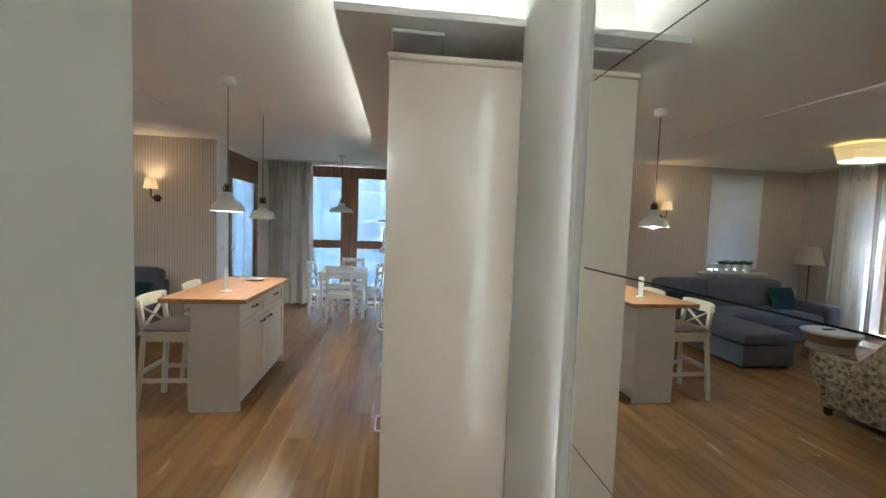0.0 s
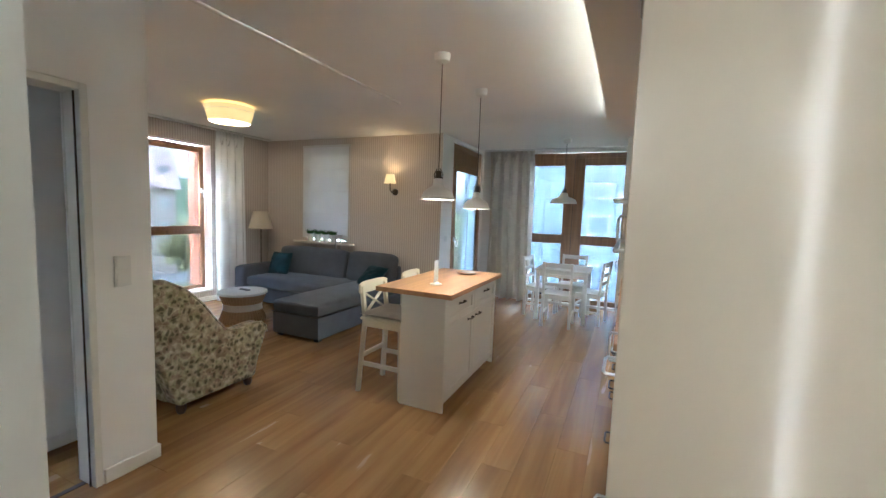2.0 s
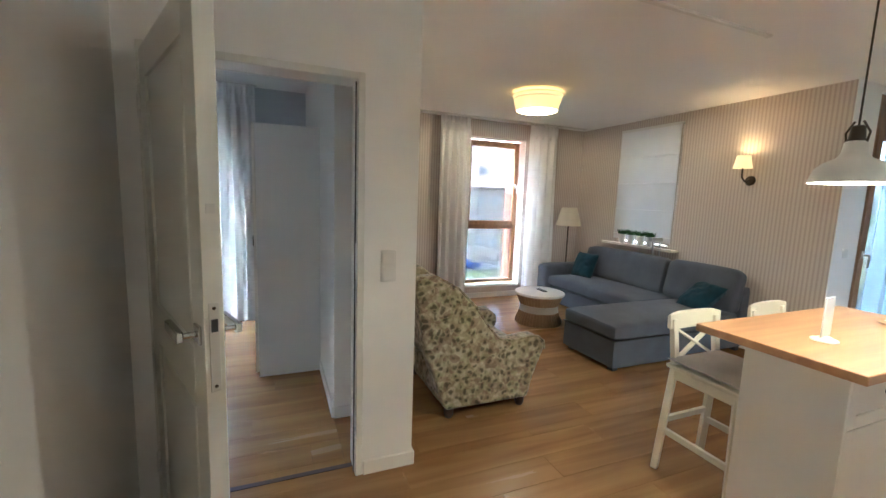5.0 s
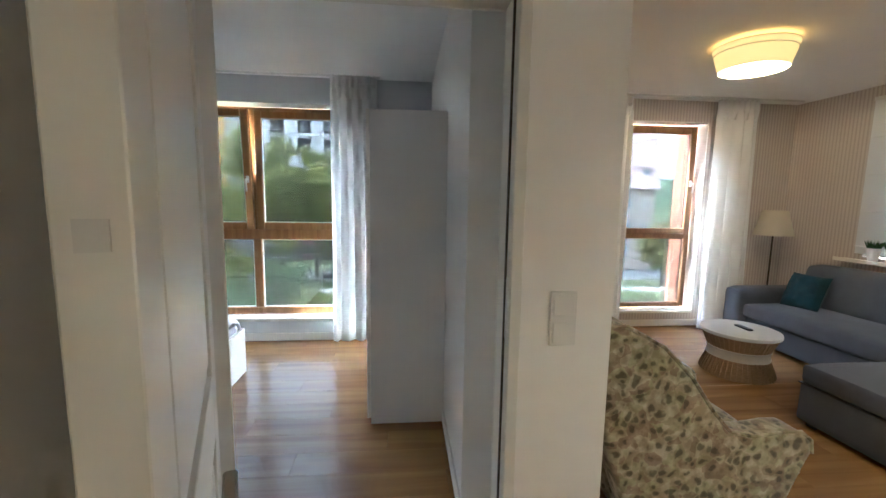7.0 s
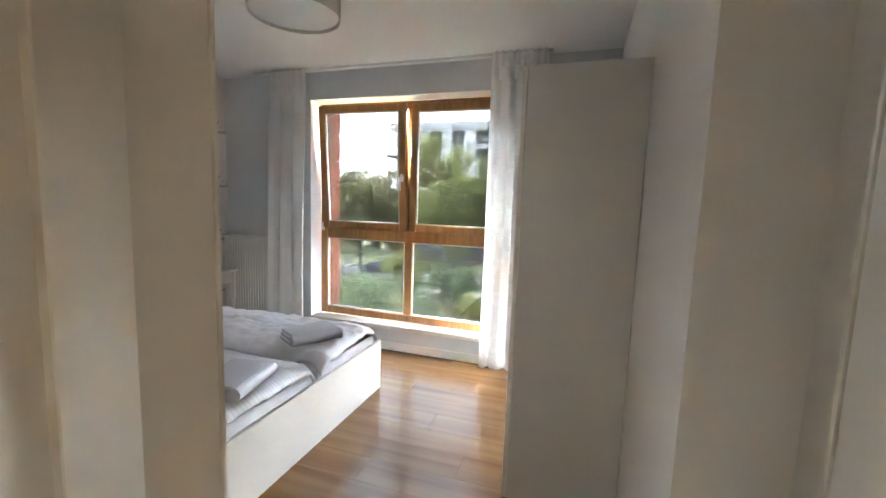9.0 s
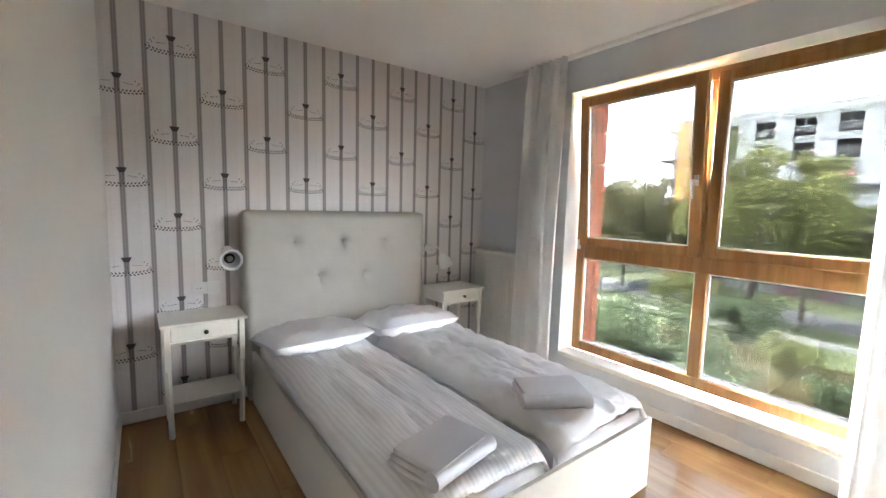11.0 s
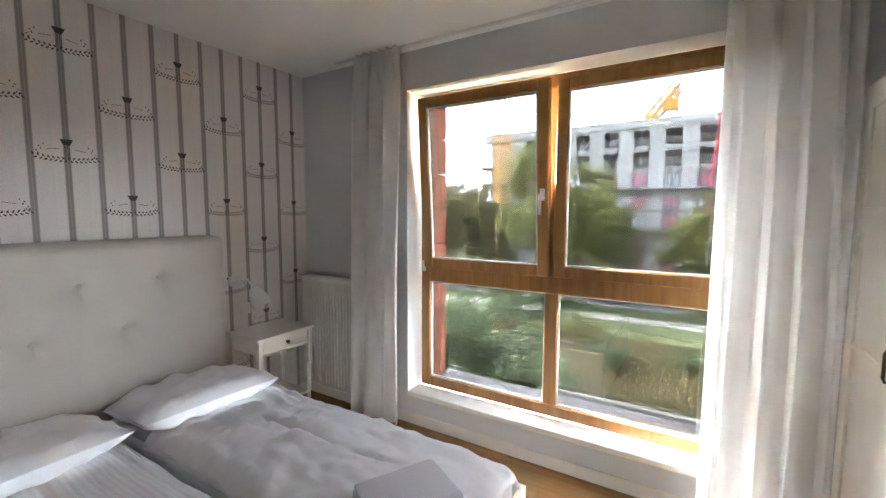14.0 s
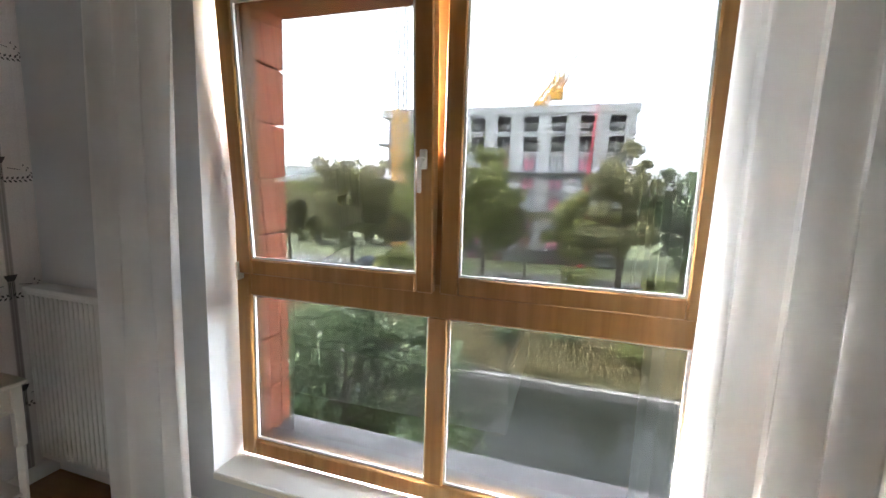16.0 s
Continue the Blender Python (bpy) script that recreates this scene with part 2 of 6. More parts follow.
PAPER_LIVING_Y = striped("beige_striped_wallpaper_side", 1, 0.036, ((0.0, (0.67, 0.6, 0.54)), (0.42, (0.67, 0.6, 0.54)), (0.55, (0.54, 0.465, 0.405)), (0.88, (0.54, 0.465, 0.405)), (1.0, (0.67, 0.6, 0.54))))
PAPER_BED = striped("grey_striped_wallpaper", 0, 0.138, ((0.0, (0.4, 0.37, 0.36)), (0.05, (0.3, 0.275, 0.265)), (0.085, (0.47, 0.44, 0.43)), (0.12, (0.3, 0.275, 0.265)), (0.17, (0.4, 0.37, 0.36)), (0.2, (0.83, 0.79, 0.77)), (0.46, (0.85, 0.81, 0.79)), (0.5, (0.815, 0.775, 0.755)), (0.62, (0.83, 0.79, 0.77)), (0.97, (0.83, 0.79, 0.77)), (1.0, (0.4, 0.37, 0.36))), offset=2.330 + 0.0117)
PRINT = plain("dark_wallpaper_print", (0.065, 0.06, 0.065), 0.8, var=0.1)
FLOOR = wood("oak_laminate", (0.24, 0.122, 0.042), (0.4, 0.225, 0.085), 0.22, "y", "World", 0.7, 0.08)
GAP = plain("floor_joint", (0.27, 0.16, 0.075), 0.8)
WINWOOD = wood("oiled_pine_frame", (0.29, 0.13, 0.035), (0.45, 0.235, 0.08), 0.35, "z", "World", 1.6)
WINWOOD_DARK = wood("brown_window_wood", (0.19, 0.1, 0.045), (0.31, 0.175, 0.085), 0.4, "z", "World", 1.6)
BUTCHER = wood("beech_worktop", (0.4, 0.2, 0.085), (0.58, 0.33, 0.16), 0.35, "y", "Object", 1.2)
WHITE_LACQ = plain("white_lacquer", (0.78, 0.75, 0.68), 0.32, var=0.02, scale=2, bump=0.02, bump_scale=60)
WHITE_COOL = plain("white_melamine", (0.72, 0.71, 0.68), 0.45, var=0.02, scale=2, bump=0.02, bump_scale=80)
GLOSS_WHITE = plain("glossy_white_front", (0.78, 0.76, 0.7), 0.12, var=0.02, scale=2)
CREAM_LACQ, cn, cl_, cb = shader("cream_lacquer")
cb.inputs["Base Color"].default_value = (0.68, 0.595, 0.475, 1)
cb.inputs["Roughness"].default_value = 0.17
cb.inputs["Coat Weight"].default_value, cb.inputs["Coat Roughness"].default_value = 0.3, 0.12
c_noise = cn.new("ShaderNodeTexNoise")
c_noise.inputs["Scale"].default_value = 90.0
cl_.new(coords(cn, cl_, "Object", (1.0, 1.0, 0.02)), c_noise.inputs["Vector"])
c_bump = cn.new("ShaderNodeBump")
c_bump.inputs["Strength"].default_value, c_bump.inputs["Distance"].default_value = 0.05, 0.002
cl_.new(c_noise.outputs["Fac"], c_bump.inputs["Height"])
cl_.new(c_bump.outputs[0], cb.inputs["Normal"])
WHITE_DOOR = plain("white_door_lacquer", (0.7, 0.68, 0.61), 0.35, var=0.02, scale=2, bump=0.03, bump_scale=60)
WHITE_CHAIR = plain("white_stained_pine", (0.8, 0.78, 0.73), 0.4, var=0.03, scale=6)
STOOL_WHITE = plain("antique_white_paint", (0.8, 0.75, 0.6), 0.38, var=0.03, scale=6)
TRIM = plain("white_skirting", (0.78, 0.75, 0.7), 0.4, var=0.02)
STEEL = plain("brushed_steel", (0.72, 0.71, 0.68), 0.3, 1.0, var=0.08, scale=30)
NICKEL = plain("satin_nickel", (0.5, 0.49, 0.47), 0.18, 1.0, var=0.06, scale=20)
DARK_METAL = plain("dark_bronze_metal", (0.06, 0.045, 0.035), 0.4, 0.8, var=0.1)
BLACK = plain("black_plastic", (0.015, 0.015, 0.016), 0.35, var=0.1)
MIRROR, mn, ml, mb = shader("silvered_mirror")
mb.inputs["Metallic"].default_value, mb.inputs["Roughness"].default_value = 1.0, 0.01
mb.inputs["Base Color"].default_value = (0.82, 0.84, 0.83, 1)
PANE = dimming_pane("dimming_window_glass")
FROST = plain("milky_glass", (0.8, 0.82, 0.82), 0.15, var=0.03)
CURTAIN_WHITE = fabric("white_cotton_curtain", (0.85, 0.845, 0.83), 0.03, see_through=0.35, weave=900, bump=0.08)
CURTAIN_GREY = fabric("grey_linen_curtain", (0.66, 0.6, 0.51), 0.06, see_through=0.28, weave=700, bump=0.12)
BLIND = fabric("white_roman_blind_cloth", (0.8, 0.8, 0.8), 0.03, see_through=0.5, weave=700, bump=0.1)
SOFA = fabric("slate_grey_upholstery", (0.094, 0.105, 0.13), 0.2, weave=420, sheen=0.15, bump=0.35)
TEAL = fabric("teal_velvet", (0.003, 0.034, 0.05), 0.5, weave=200, sheen=0.05)
FLORAL = floral("floral_tapestry")
TUFT = fabric("stone_grey_linen", (0.49, 0.46, 0.41), 0.05, weave=600, bump=0.3)
LINEN = fabric("white_bed_linen", (0.82, 0.82, 0.845), 0.03, weave=500, sheen=0.1, bump=0.12)
TOWEL = fabric("white_terry_towel", (0.62, 0.61, 0.64), 0.05, weave=260, sheen=0.4, bump=0.6)
SEATPAD = fabric("beige_seat_pad", (0.5, 0.455, 0.39), 0.15, weave=400)
RATTAN = plain("woven_rattan", (0.34, 0.22, 0.12), 0.7, var=0.25, scale=40, bump=0.5, bump_scale=90, stretch=(1, 1, 6))
ENAMEL = plain("white_enamel", (0.72, 0.71, 0.67), 0.3, var=0.02)
SATEEN, sn, sl, sb = shader("striped_sateen_linen")
s_sep = sn.new("ShaderNodeTexWave")
s_sep.wave_type, s_sep.bands_direction, s_sep.wave_profile = "BANDS", "X", "SIN"
s_sep.inputs["Scale"].default_value, s_sep.inputs["Distortion"].default_value = 14.0, 0.6
s_sep.inputs["Detail"].default_value, s_sep.inputs["Detail Scale"].default_value = 1.0, 1.5
sl.new(coords(sn, sl, "Object"), s_sep.inputs["Vector"])
s_r = ramp(sn, ((0.2, (0.8, 0.8, 0.825)), (0.7, (0.87, 0.87, 0.89))))
sl.new(s_sep.outputs["Fac"], s_r.inputs[0])
sl.new(s_r.outputs[0], sb.inputs["Base Color"])
sb.inputs["Roughness"].default_value = 0.7
s_fine = sn.new("ShaderNodeTexNoise")
s_fine.inputs["Scale"].default_value, s_fine.inputs["Detail"].default_value = 22.0, 5
sl.new(coords(sn, sl, "Object", (1.0, 0.25, 1.0)), s_fine.inputs["Vector"])
s_add = sn.new("ShaderNodeMath")
s_add.operation = "MULTIPLY_ADD"
s_add.inputs[1].default_value = 0.25
sl.new(s_sep.outputs["Fac"], s_add.inputs[0])
sl.new(s_fine.outputs["Fac"], s_add.inputs[2])
s_bp = sn.new("ShaderNodeBump")
s_bp.inputs["Strength"].default_value, s_bp.inputs["Distance"].default_value = 0.25, 0.012
sl.new(s_add.outputs[0], s_bp.inputs["Height"])
sl.new(s_bp.outputs[0], sb.inputs["Normal"])
LAMP_IN = glow("lamp_inner_lit", (1.0, 0.8, 0.5), 0.008)
SHADE_LIT = glow("lit_fabric_shade", (1.0, 0.62, 0.2), 0.0032, (0.8, 0.7, 0.5))
SHADE_LIT_LOW = glow("lit_small_shade", (1.0, 0.58, 0.2), 0.0032, (0.8, 0.7, 0.5))
SHADE_DRUM = fabric("white_drum_cloth", (0.75, 0.74, 0.7), 0.03, see_through=0.3)
SHADE_OFF = fabric("ivory_lamp_shade", (0.66, 0.61, 0.5), 0.05, see_through=0.3)
LED_EDGE = glow("neutral_led_strip", (1.0, 0.9, 0.75), 0.115)
LED = glow("warm_led_strip", (1.0, 0.86, 0.62), 0.075)
PLANT = leafy("potted_grass", (0.02, 0.06, 0.02), (0.06, 0.15, 0.04))
POT = plain("white_ceramic", (0.8, 0.8, 0.78), 0.25, var=0.02)
PAPER = plain("printed_leaflet", (0.7, 0.68, 0.62), 0.5, var=0.3, scale=30)
DARKWOOD = plain("dark_brown_wood", (0.06, 0.03, 0.018), 0.45, var=0.2, scale=20)
TERRACOTTA = plain("terracotta_cladding", (0.72, 0.26, 0.15), 0.75, var=0.06, scale=4, bump=0.1, space="World")
CONCRETE = plain("raw_concrete", (0.46, 0.46, 0.455), 0.85, var=0.12, scale=0.5, bump=0.1, bump_scale=8, space="World")
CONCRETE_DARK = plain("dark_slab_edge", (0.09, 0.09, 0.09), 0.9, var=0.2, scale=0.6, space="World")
# near-black that stands in for the shade of the rooms
ROOM_SHADE = plain("room_shade_black", (0.02, 0.02, 0.022), 0.9, var=0.2, space="World")
CRANE = plain("yellow_crane_paint", (0.62, 0.3, 0.03), 0.45, var=0.08)
CRANE_GREY = plain("grey_crane_paint", (0.5, 0.5, 0.5), 0.5, var=0.08)
RED_PAINT = plain("red_formwork_paint", (0.42, 0.03, 0.05), 0.5)
PINK_BOARD = plain("pink_insulation_board", (0.55, 0.2, 0.25), 0.8, var=0.1, scale=0.8)
ASPHALT = plain("asphalt", (0.13, 0.13, 0.135), 0.85, var=0.12, scale=0.3, space="World")
PATH_GREY = plain("footpath_paving", (0.34, 0.32, 0.29), 0.85, var=0.1, scale=0.4, space="World")
GROUND = plain("meadow_ground", (0.09, 0.105, 0.04), 0.95, var=0.5, scale=0.25, bump=0.4, bump_scale=4, space="World")
BANK = plain("overgrown_bank", (0.075, 0.068, 0.03), 0.95, var=0.5, scale=0.4, bump=0.5, bump_scale=5, space="World")
QUAY = plain("weathered_quay_stone", (0.17, 0.16, 0.14), 0.85, var=0.25, scale=0.8, bump=0.2, bump_scale=10, space="World")
BARK = plain("tree_bark", (0.055, 0.042, 0.03), 0.9, var=0.3, scale=6, bump=0.5, bump_scale=14)
LEAF_A = leafy("autumn_green_leaves", (0.06, 0.085, 0.025), (0.36, 0.35, 0.11))
LEAF_B = leafy("olive_leaves", (0.075, 0.08, 0.038), (0.36, 0.33, 0.15))
LEAF_C = leafy("willow_leaves", (0.055, 0.09, 0.04), (0.22, 0.27, 0.13))
REED = leafy("dry_reeds", (0.07, 0.075, 0.028), (0.4, 0.31, 0.16))
BRICK = plain("brown_brick_render", (0.4, 0.33, 0.27), 0.9, var=0.12, scale=3, bump=0.1, space="World")
ROOF = plain("clay_roof_tiles", (0.62, 0.47, 0.44), 0.85, var=0.12, scale=2, space="World")
WHITE_EXT = plain("white_window_paint", (0.75, 0.75, 0.75), 0.5)
PALE_PANEL = plain("pale_metal_panel", (0.135, 0.18, 0.215), 0.4, var=0.03, scale=0.6, space="World")
GLASS_FAR = plain("reflective_glass", (0.09, 0.12, 0.16), 0.08, var=0.2, scale=0.5)
BLUE_CAR = plain("blue_car_paint", (0.03, 0.06, 0.25), 0.25, var=0.05, coat=0.5)
DARK_CAR = plain("dark_car_paint", (0.02, 0.022, 0.04), 0.25, var=0.05, coat=0.5)
WATER, qn, ql, qb = shader("canal_water")
qb.inputs["Base Color"].default_value = (0.018, 0.02, 0.016, 1)
qb.inputs["Roughness"].default_value = 0.08
qb.inputs["IOR"].default_value, qb.inputs["Specular IOR Level"].default_value = 1.33, 0.3
q_n = qn.new("ShaderNodeTexNoise")
q_n.inputs["Scale"].default_value, q_n.inputs["Detail"].default_value = 2.2, 4
q_b = qn.new("ShaderNodeBump")
q_b.inputs["Strength"].default_value, q_b.inputs["Distance"].default_value = 0.25, 0.05
ql.new(coords(qn, ql, "World", (1, 0.6, 1)), q_n.inputs["Vector"])
ql.new(q_n.outputs["Fac"], q_b.inputs["Height"])
ql.new(q_b.outputs[0], qb.inputs["Normal"])


# ---- mesh helpers ----
def box(bm, x0, x1, y0, y1, z0, z1, bevel=0.0, segments=1, m=None):
    t = Matrix.Translation(((x0 + x1) / 2, (y0 + y1) / 2, (z0 + z1) / 2)) @ Matrix.Diagonal((abs(x1 - x0), abs(y1 - y0), abs(z1 - z0), 1))
    made = bmesh.ops.create_cube(bm, size=1, matrix=(m @ t) if m else t)["verts"]
    if bevel:
        edges = list({e for v in made for e in v.link_edges})
        bmesh.ops.bevel(bm, geom=edges, offset=bevel, segments=segments, affect="EDGES", profile=0.6)


def lathe(bm, profile, seg=24, m=None):
    """Turn a profile of (radius, height) round z."""
    m = m or Matrix()
    rings = []
    for r, z in profile:
        rings.append([bm.verts.new(m @ Vector((r * math.cos(2 * math.pi * i / seg), r * math.sin(2 * math.pi * i / seg), z))) for i in range(seg)])
    for a, b in zip(rings, rings[1:]):
        for i in range(seg):
            j = (i + 1) % seg
            bm.faces.new((a[i], a[j], b[j], b[i]))
    for ring, flip in ((rings[0], True), (rings[-1], False)):
        if flip:
            ring = ring[::-1]
        bm.faces.new(ring)


def tube(bm, pts, r, seg=8):
    """A round bar along a line of points; r: one radius or one for each point."""
    pts = [Vector(p) for p in pts]
    rs = r if isinstance(r, (list, tuple)) else [r] * len(pts)
    rings = []
    side = None
    for i, p in enumerate(pts):
        d = (pts[min(i + 1, len(pts) - 1)] - pts[max(i - 1, 0)]).normalized()
        if side is None:
            side = d.orthogonal().normalized()
        side = (side - d * side.dot(d)).normalized()
        up = d.cross(side)
        rings.append([bm.verts.new(p + rs[i] * (math.cos(2 * math.pi * k / seg) * side + math.sin(2 * math.pi * k / seg) * up)) for k in range(seg)])
    for a, b in zip(rings, rings[1:]):
        for k in range(seg):
            j = (k + 1) % seg
            bm.faces.new((a[k], a[j], b[j], b[k]))
    bm.faces.new(rings[0][::-1])
    bm.faces.new(rings[-1])


def beam(bm, a, b, w, h, bevel=0.0):
    """A square bar from a to b."""
    a, b = Vector(a), Vector(b)
    m = Matrix.Translation((a + b) / 2) @ (b - a).to_track_quat("Z", "Y").to_matrix().to_4x4()
    ln = (b - a).length
    box(bm, -w / 2, w / 2, -h / 2, h / 2, -ln / 2, ln / 2, bevel, 1, m)


def pillow(bm, sx, sy, sz, m=None, n=14, power=3.2, wrinkle=0.0, seed=0.0):
    """A cushion: a block swollen and rounded, its edges drawn in."""
    m = m or Matrix()

    def at(u, v, s):
        e = (1 - abs(u) ** power) * (1 - abs(v) ** power)
        z = s * sz / 2 * max(e, 0) ** 0.45
        p = Vector((u * sx / 2 * (1 - 0.05 * (1 - abs(v) ** 2)), v * sy / 2 * (1 - 0.05 * (1 - abs(u) ** 2)), z))
        if wrinkle:
            p.z += s * wrinkle * noise.noise(Vector((u * 4 + seed, v * 4, s))) * max(e, 0) ** 0.3
        return p

    grid = {}
    for s in (1, -1):
        for i in range(n + 1):
            for j in range(n + 1):
                rim = i in (0, n) or j in (0, n)
                key = (i, j, 0 if rim else s)
                if key not in grid:
                    grid[key] = bm.verts.new(m @ at(2 * i / n - 1, 2 * j / n - 1, s))
    for s in (1, -1):
        for i in range(n):
            for j in range(n):
                q = []
                for a, b in ((i, j), (i + 1, j), (i + 1, j + 1), (i, j + 1)):
                    rim = a in (0, n) or b in (0, n)
                    q.append(grid[(a, b, 0 if rim else s)])
                bm.faces.new(q if s > 0 else q[::-1])


def finish(bm, name, material, smooth=False, weld=False):
    if weld:
        bmesh.ops.remove_doubles(bm, verts=bm.verts, dist=1e-5)
    me = bpy.data.meshes.new(name)
    bmesh.ops.recalc_face_normals(bm, faces=bm.faces)
    bm.to_mesh(me)
    bm.free()
    me.materials.append(material)
    if smooth:
        me.shade_smooth()
        me.set_sharp_from_angle(angle=radians(38))
    return me


def part(name, bm, material, parent, label="", smooth=True, kind=""):
    ob = new(name, finish(bm, name, material, smooth))
    ob.parent = parent
    return tagged(ob, label, "", "", kind)


def thing(name, place, label, category, group="", turn=0.0, kind=""):
    ob = new(name)
    ob.empty_display_size = 0.1
    ob.matrix_world = pose(*place, 0, 0, turn)
    return tagged(ob, label, category, group, kind)


def single(name, bm, material, label, category="", kind="", smooth=True, group=""):
    return tagged(new(name, finish(bm, name, material, smooth)), label, category, group, kind)


def B(*args, **kw):
    bm = bmesh.new()
    box(bm, *args, **kw)
    return bm


def cut_wall(bm, axis, a0, a1, lo, hi, z0, z1, holes):
    """A wall from lo to hi along the other axis, a0 to a1 thick, with holes (from, to, bottom, top)."""
    def put(p, q, s, t):
        if q - p > 1e-4 and t - s > 1e-4:
            if axis == "x":
                box(bm, a0, a1, p, q, s, t)
            else:
                box(bm, p, q, a0, a1, s, t)
    at = lo
    for p, q, s, t in sorted(holes):
        put(at, p, z0, z1)
        put(p, q, z0, s)
        put(p, q, t, z1)
        at = q
    put(at, hi, z0, z1)


# ---- structure ----
CZ = 2.59
DX = -2.158          # hall face of the wall with the bedroom door
LY = 6.227           # papered wall of the living room
WX = -5.21           # window wall of the bedroom
HY = -1.77           # headboard wall


def wall(name, material, axis, a0, a1, lo, hi, holes=(), z0=0.0, z1=CZ, label="plain white painted wall"):
    bm = bmesh.new()
    cut_wall(bm, axis, a0, a1, lo, hi, z0, z1, holes)
    return single(name, bm, material, label, "wall", "structure", False)


floor = single("floor", B(-5.72, 1.09, -1.89, 8.25, -0.2, -0.006), GAP, "oak laminate floor of long planks", "floor", "structure", False)
single("ceiling", B(-5.72, 1.09, -1.89, 8.25, CZ, CZ + 0.2), CEIL, "flat white painted ceiling", "ceiling", "structure", False)
wall("wall_corridor", WALL, "x", -0.28, -0.16, -1.89, 1.09)
wall("wall_hall", WALL, "y", 0.97, 1.09, DX, -0.28)
wall("wall_entry", WALL, "y", -1.89, -1.77, -0.16, 1.085)
wall("wall_behind_mirror", WALL, "x", 0.87, 1.085, -1.77, 1.335)
bm = bmesh.new()
pier = [(1.085, 1.965), (0.81, 1.965), (0.796, 1.37)]
pier += [(0.826 - 0.03 * math.cos(radians(a)), 1.37 - 0.035 * math.sin(radians(a))) for a in range(15, 91, 15)] + [(1.085, 1.335)]
low, high = [[bm.verts.new((x, y, z)) for x, y in pier] for z in (0.0, CZ)]
bm.faces.new(low)
bm.faces.new(high[::-1])
for i in range(len(pier)):
    j = (i + 1) % len(pier)
    bm.faces.new((low[i], low[j], high[j], high[i]))
single("wall_pier", bm, WALL, "white wall pier with a rounded edge", "wall", "structure")
wall("wall_kitchen", WALL, "x", 0.93, 1.05, 1.965, 8.0)
wall("wall_dining", WALL, "y", 8.0, 8.25, -2.262, 1.05, [(-1.95, 0.86, 0.03, 2.54)])
wall("wall_balcony", WALL, "x", -2.262, -2.162, LY + 0.12, 8.0, [(6.62, 7.96, 0.02, 2.54)])
bm = bmesh.new()
cut_wall(bm, "y", LY, LY + 0.12, -5.5, -2.166, 0, CZ, [(-4.62, -3.8, 0.96, 2.42)])
single("wall_living", bm, PAPER_LIVING, "wall with beige vertically striped wallpaper", "wall", "structure", False)
single("wall_living_end", B(-2.166, -2.162, LY, LY + 0.12, 0, CZ), WALL, "white painted end of the papered wall", "wall", "structure", False)
wall("wall_living_window", PAPER_LIVING_Y, "x", -5.72, -5.5, 2.0, LY + 0.12, [(4.21, 5.15, 0.16, 2.35)], label="wall with beige vertically striped wallpaper")
bm = bmesh.new()
box(bm, -5.46, -2.77, 2.0, 2.34, 0, CZ)
box(bm, -2.77, DX, 2.22, 2.34, 0, CZ)
single("wall_partition", bm, WALL, "white wall between living room and bedroom", "wall", "structure", False)
wall("wall_door", WALL, "x", -2.25, DX, HY, 2.22, [(1.165, 2.065, 0, 2.05)])
wall("wall_headboard", PAPER_BED, "y", HY - 0.12, HY, -5.46, DX, label="wall with grey striped wallpaper and garland print")
wall("wall_bedroom_window", WALL_GREY_SHADED, "x", -5.46, WX, HY, 2.0, [(-0.735, 1.215, 0.2, 2.34)], label="pale grey wall round a large window, darkened for shade")

# lowered ceiling over the kitchen with a lit cove
bm = bmesh.new()
box(bm, 0.05, 0.93, 1.94, 5.45, 2.35, 2.38)
box(bm, 0.22, 0.93, 2.1, 5.45, 2.38, CZ)
single("kitchen_soffit", bm, CEIL, "lowered white ceiling edge with a lit cove", "ceiling", "structure", False)
led = thing("led_strip", (0.12, 3.7, 2.382), "warm led strip lying in the ceiling cove", "light")
part("side_strip", B(-0.008, 0.008, -1.65, 1.72, 0, 0.006), LED, led)
part("end_strip", B(0.02, 0.78, -1.69, -1.675, 0, 0.006), LED, led)
vent = thing("ceiling_vent", (0.38, 2.12, 2.35), "white square ventilation cover under the soffit", "vent")
part("cover", B(-0.11, 0.11, -0.1, 0.1, -0.028, -0.012, bevel=0.004), ENAMEL, vent)
part("collar", B(-0.08, 0.08, -0.07, 0.07, -0.012, 0), ENAMEL, vent)
rail = thing("ceiling_track", (-1.945, 3.1, CZ), "slim white rail along the ceiling", "rail")
part("rail", B(-0.016, 0.016, -1.5, 1.5, -0.014, 0, bevel=0.004), ENAMEL, rail)
part("end_cap", B(-0.019, 0.019, 1.5, 1.53, -0.017, 0, bevel=0.004), ENAMEL, rail)


def skirting(name, x0, x1, y0, y1, h=0.08):
    single(name, B(x0, x1, y0, y1, 0.0005, h, bevel=0.004), TRIM, "white painted skirting board", "baseboard", "structure", False)


T = 0.014
skirting("baseboard_1", DX, DX + T, 2.07, 2.34 + T)
skirting("baseboard_2", -5.5, DX, 2.34, 2.34 + T)
skirting("baseboard_3", -5.5, -5.5 + T, 2.354, LY)
skirting("baseboard_4", -5.486, -2.162, LY - T, LY)
skirting("baseboard_5", -2.162, -2.162 + T, LY - T, 6.6)
skirting("baseboard_6", DX, -0.16, 1.09, 1.09 + T)
skirting("baseboard_7", -0.16, -0.16 + T, -1.77, 1.09 + T)
skirting("baseboard_8", WX, -2.25, HY, HY + T)
skirting("baseboard_9", -2.25 - T, -2.25, HY + T, 1.13)
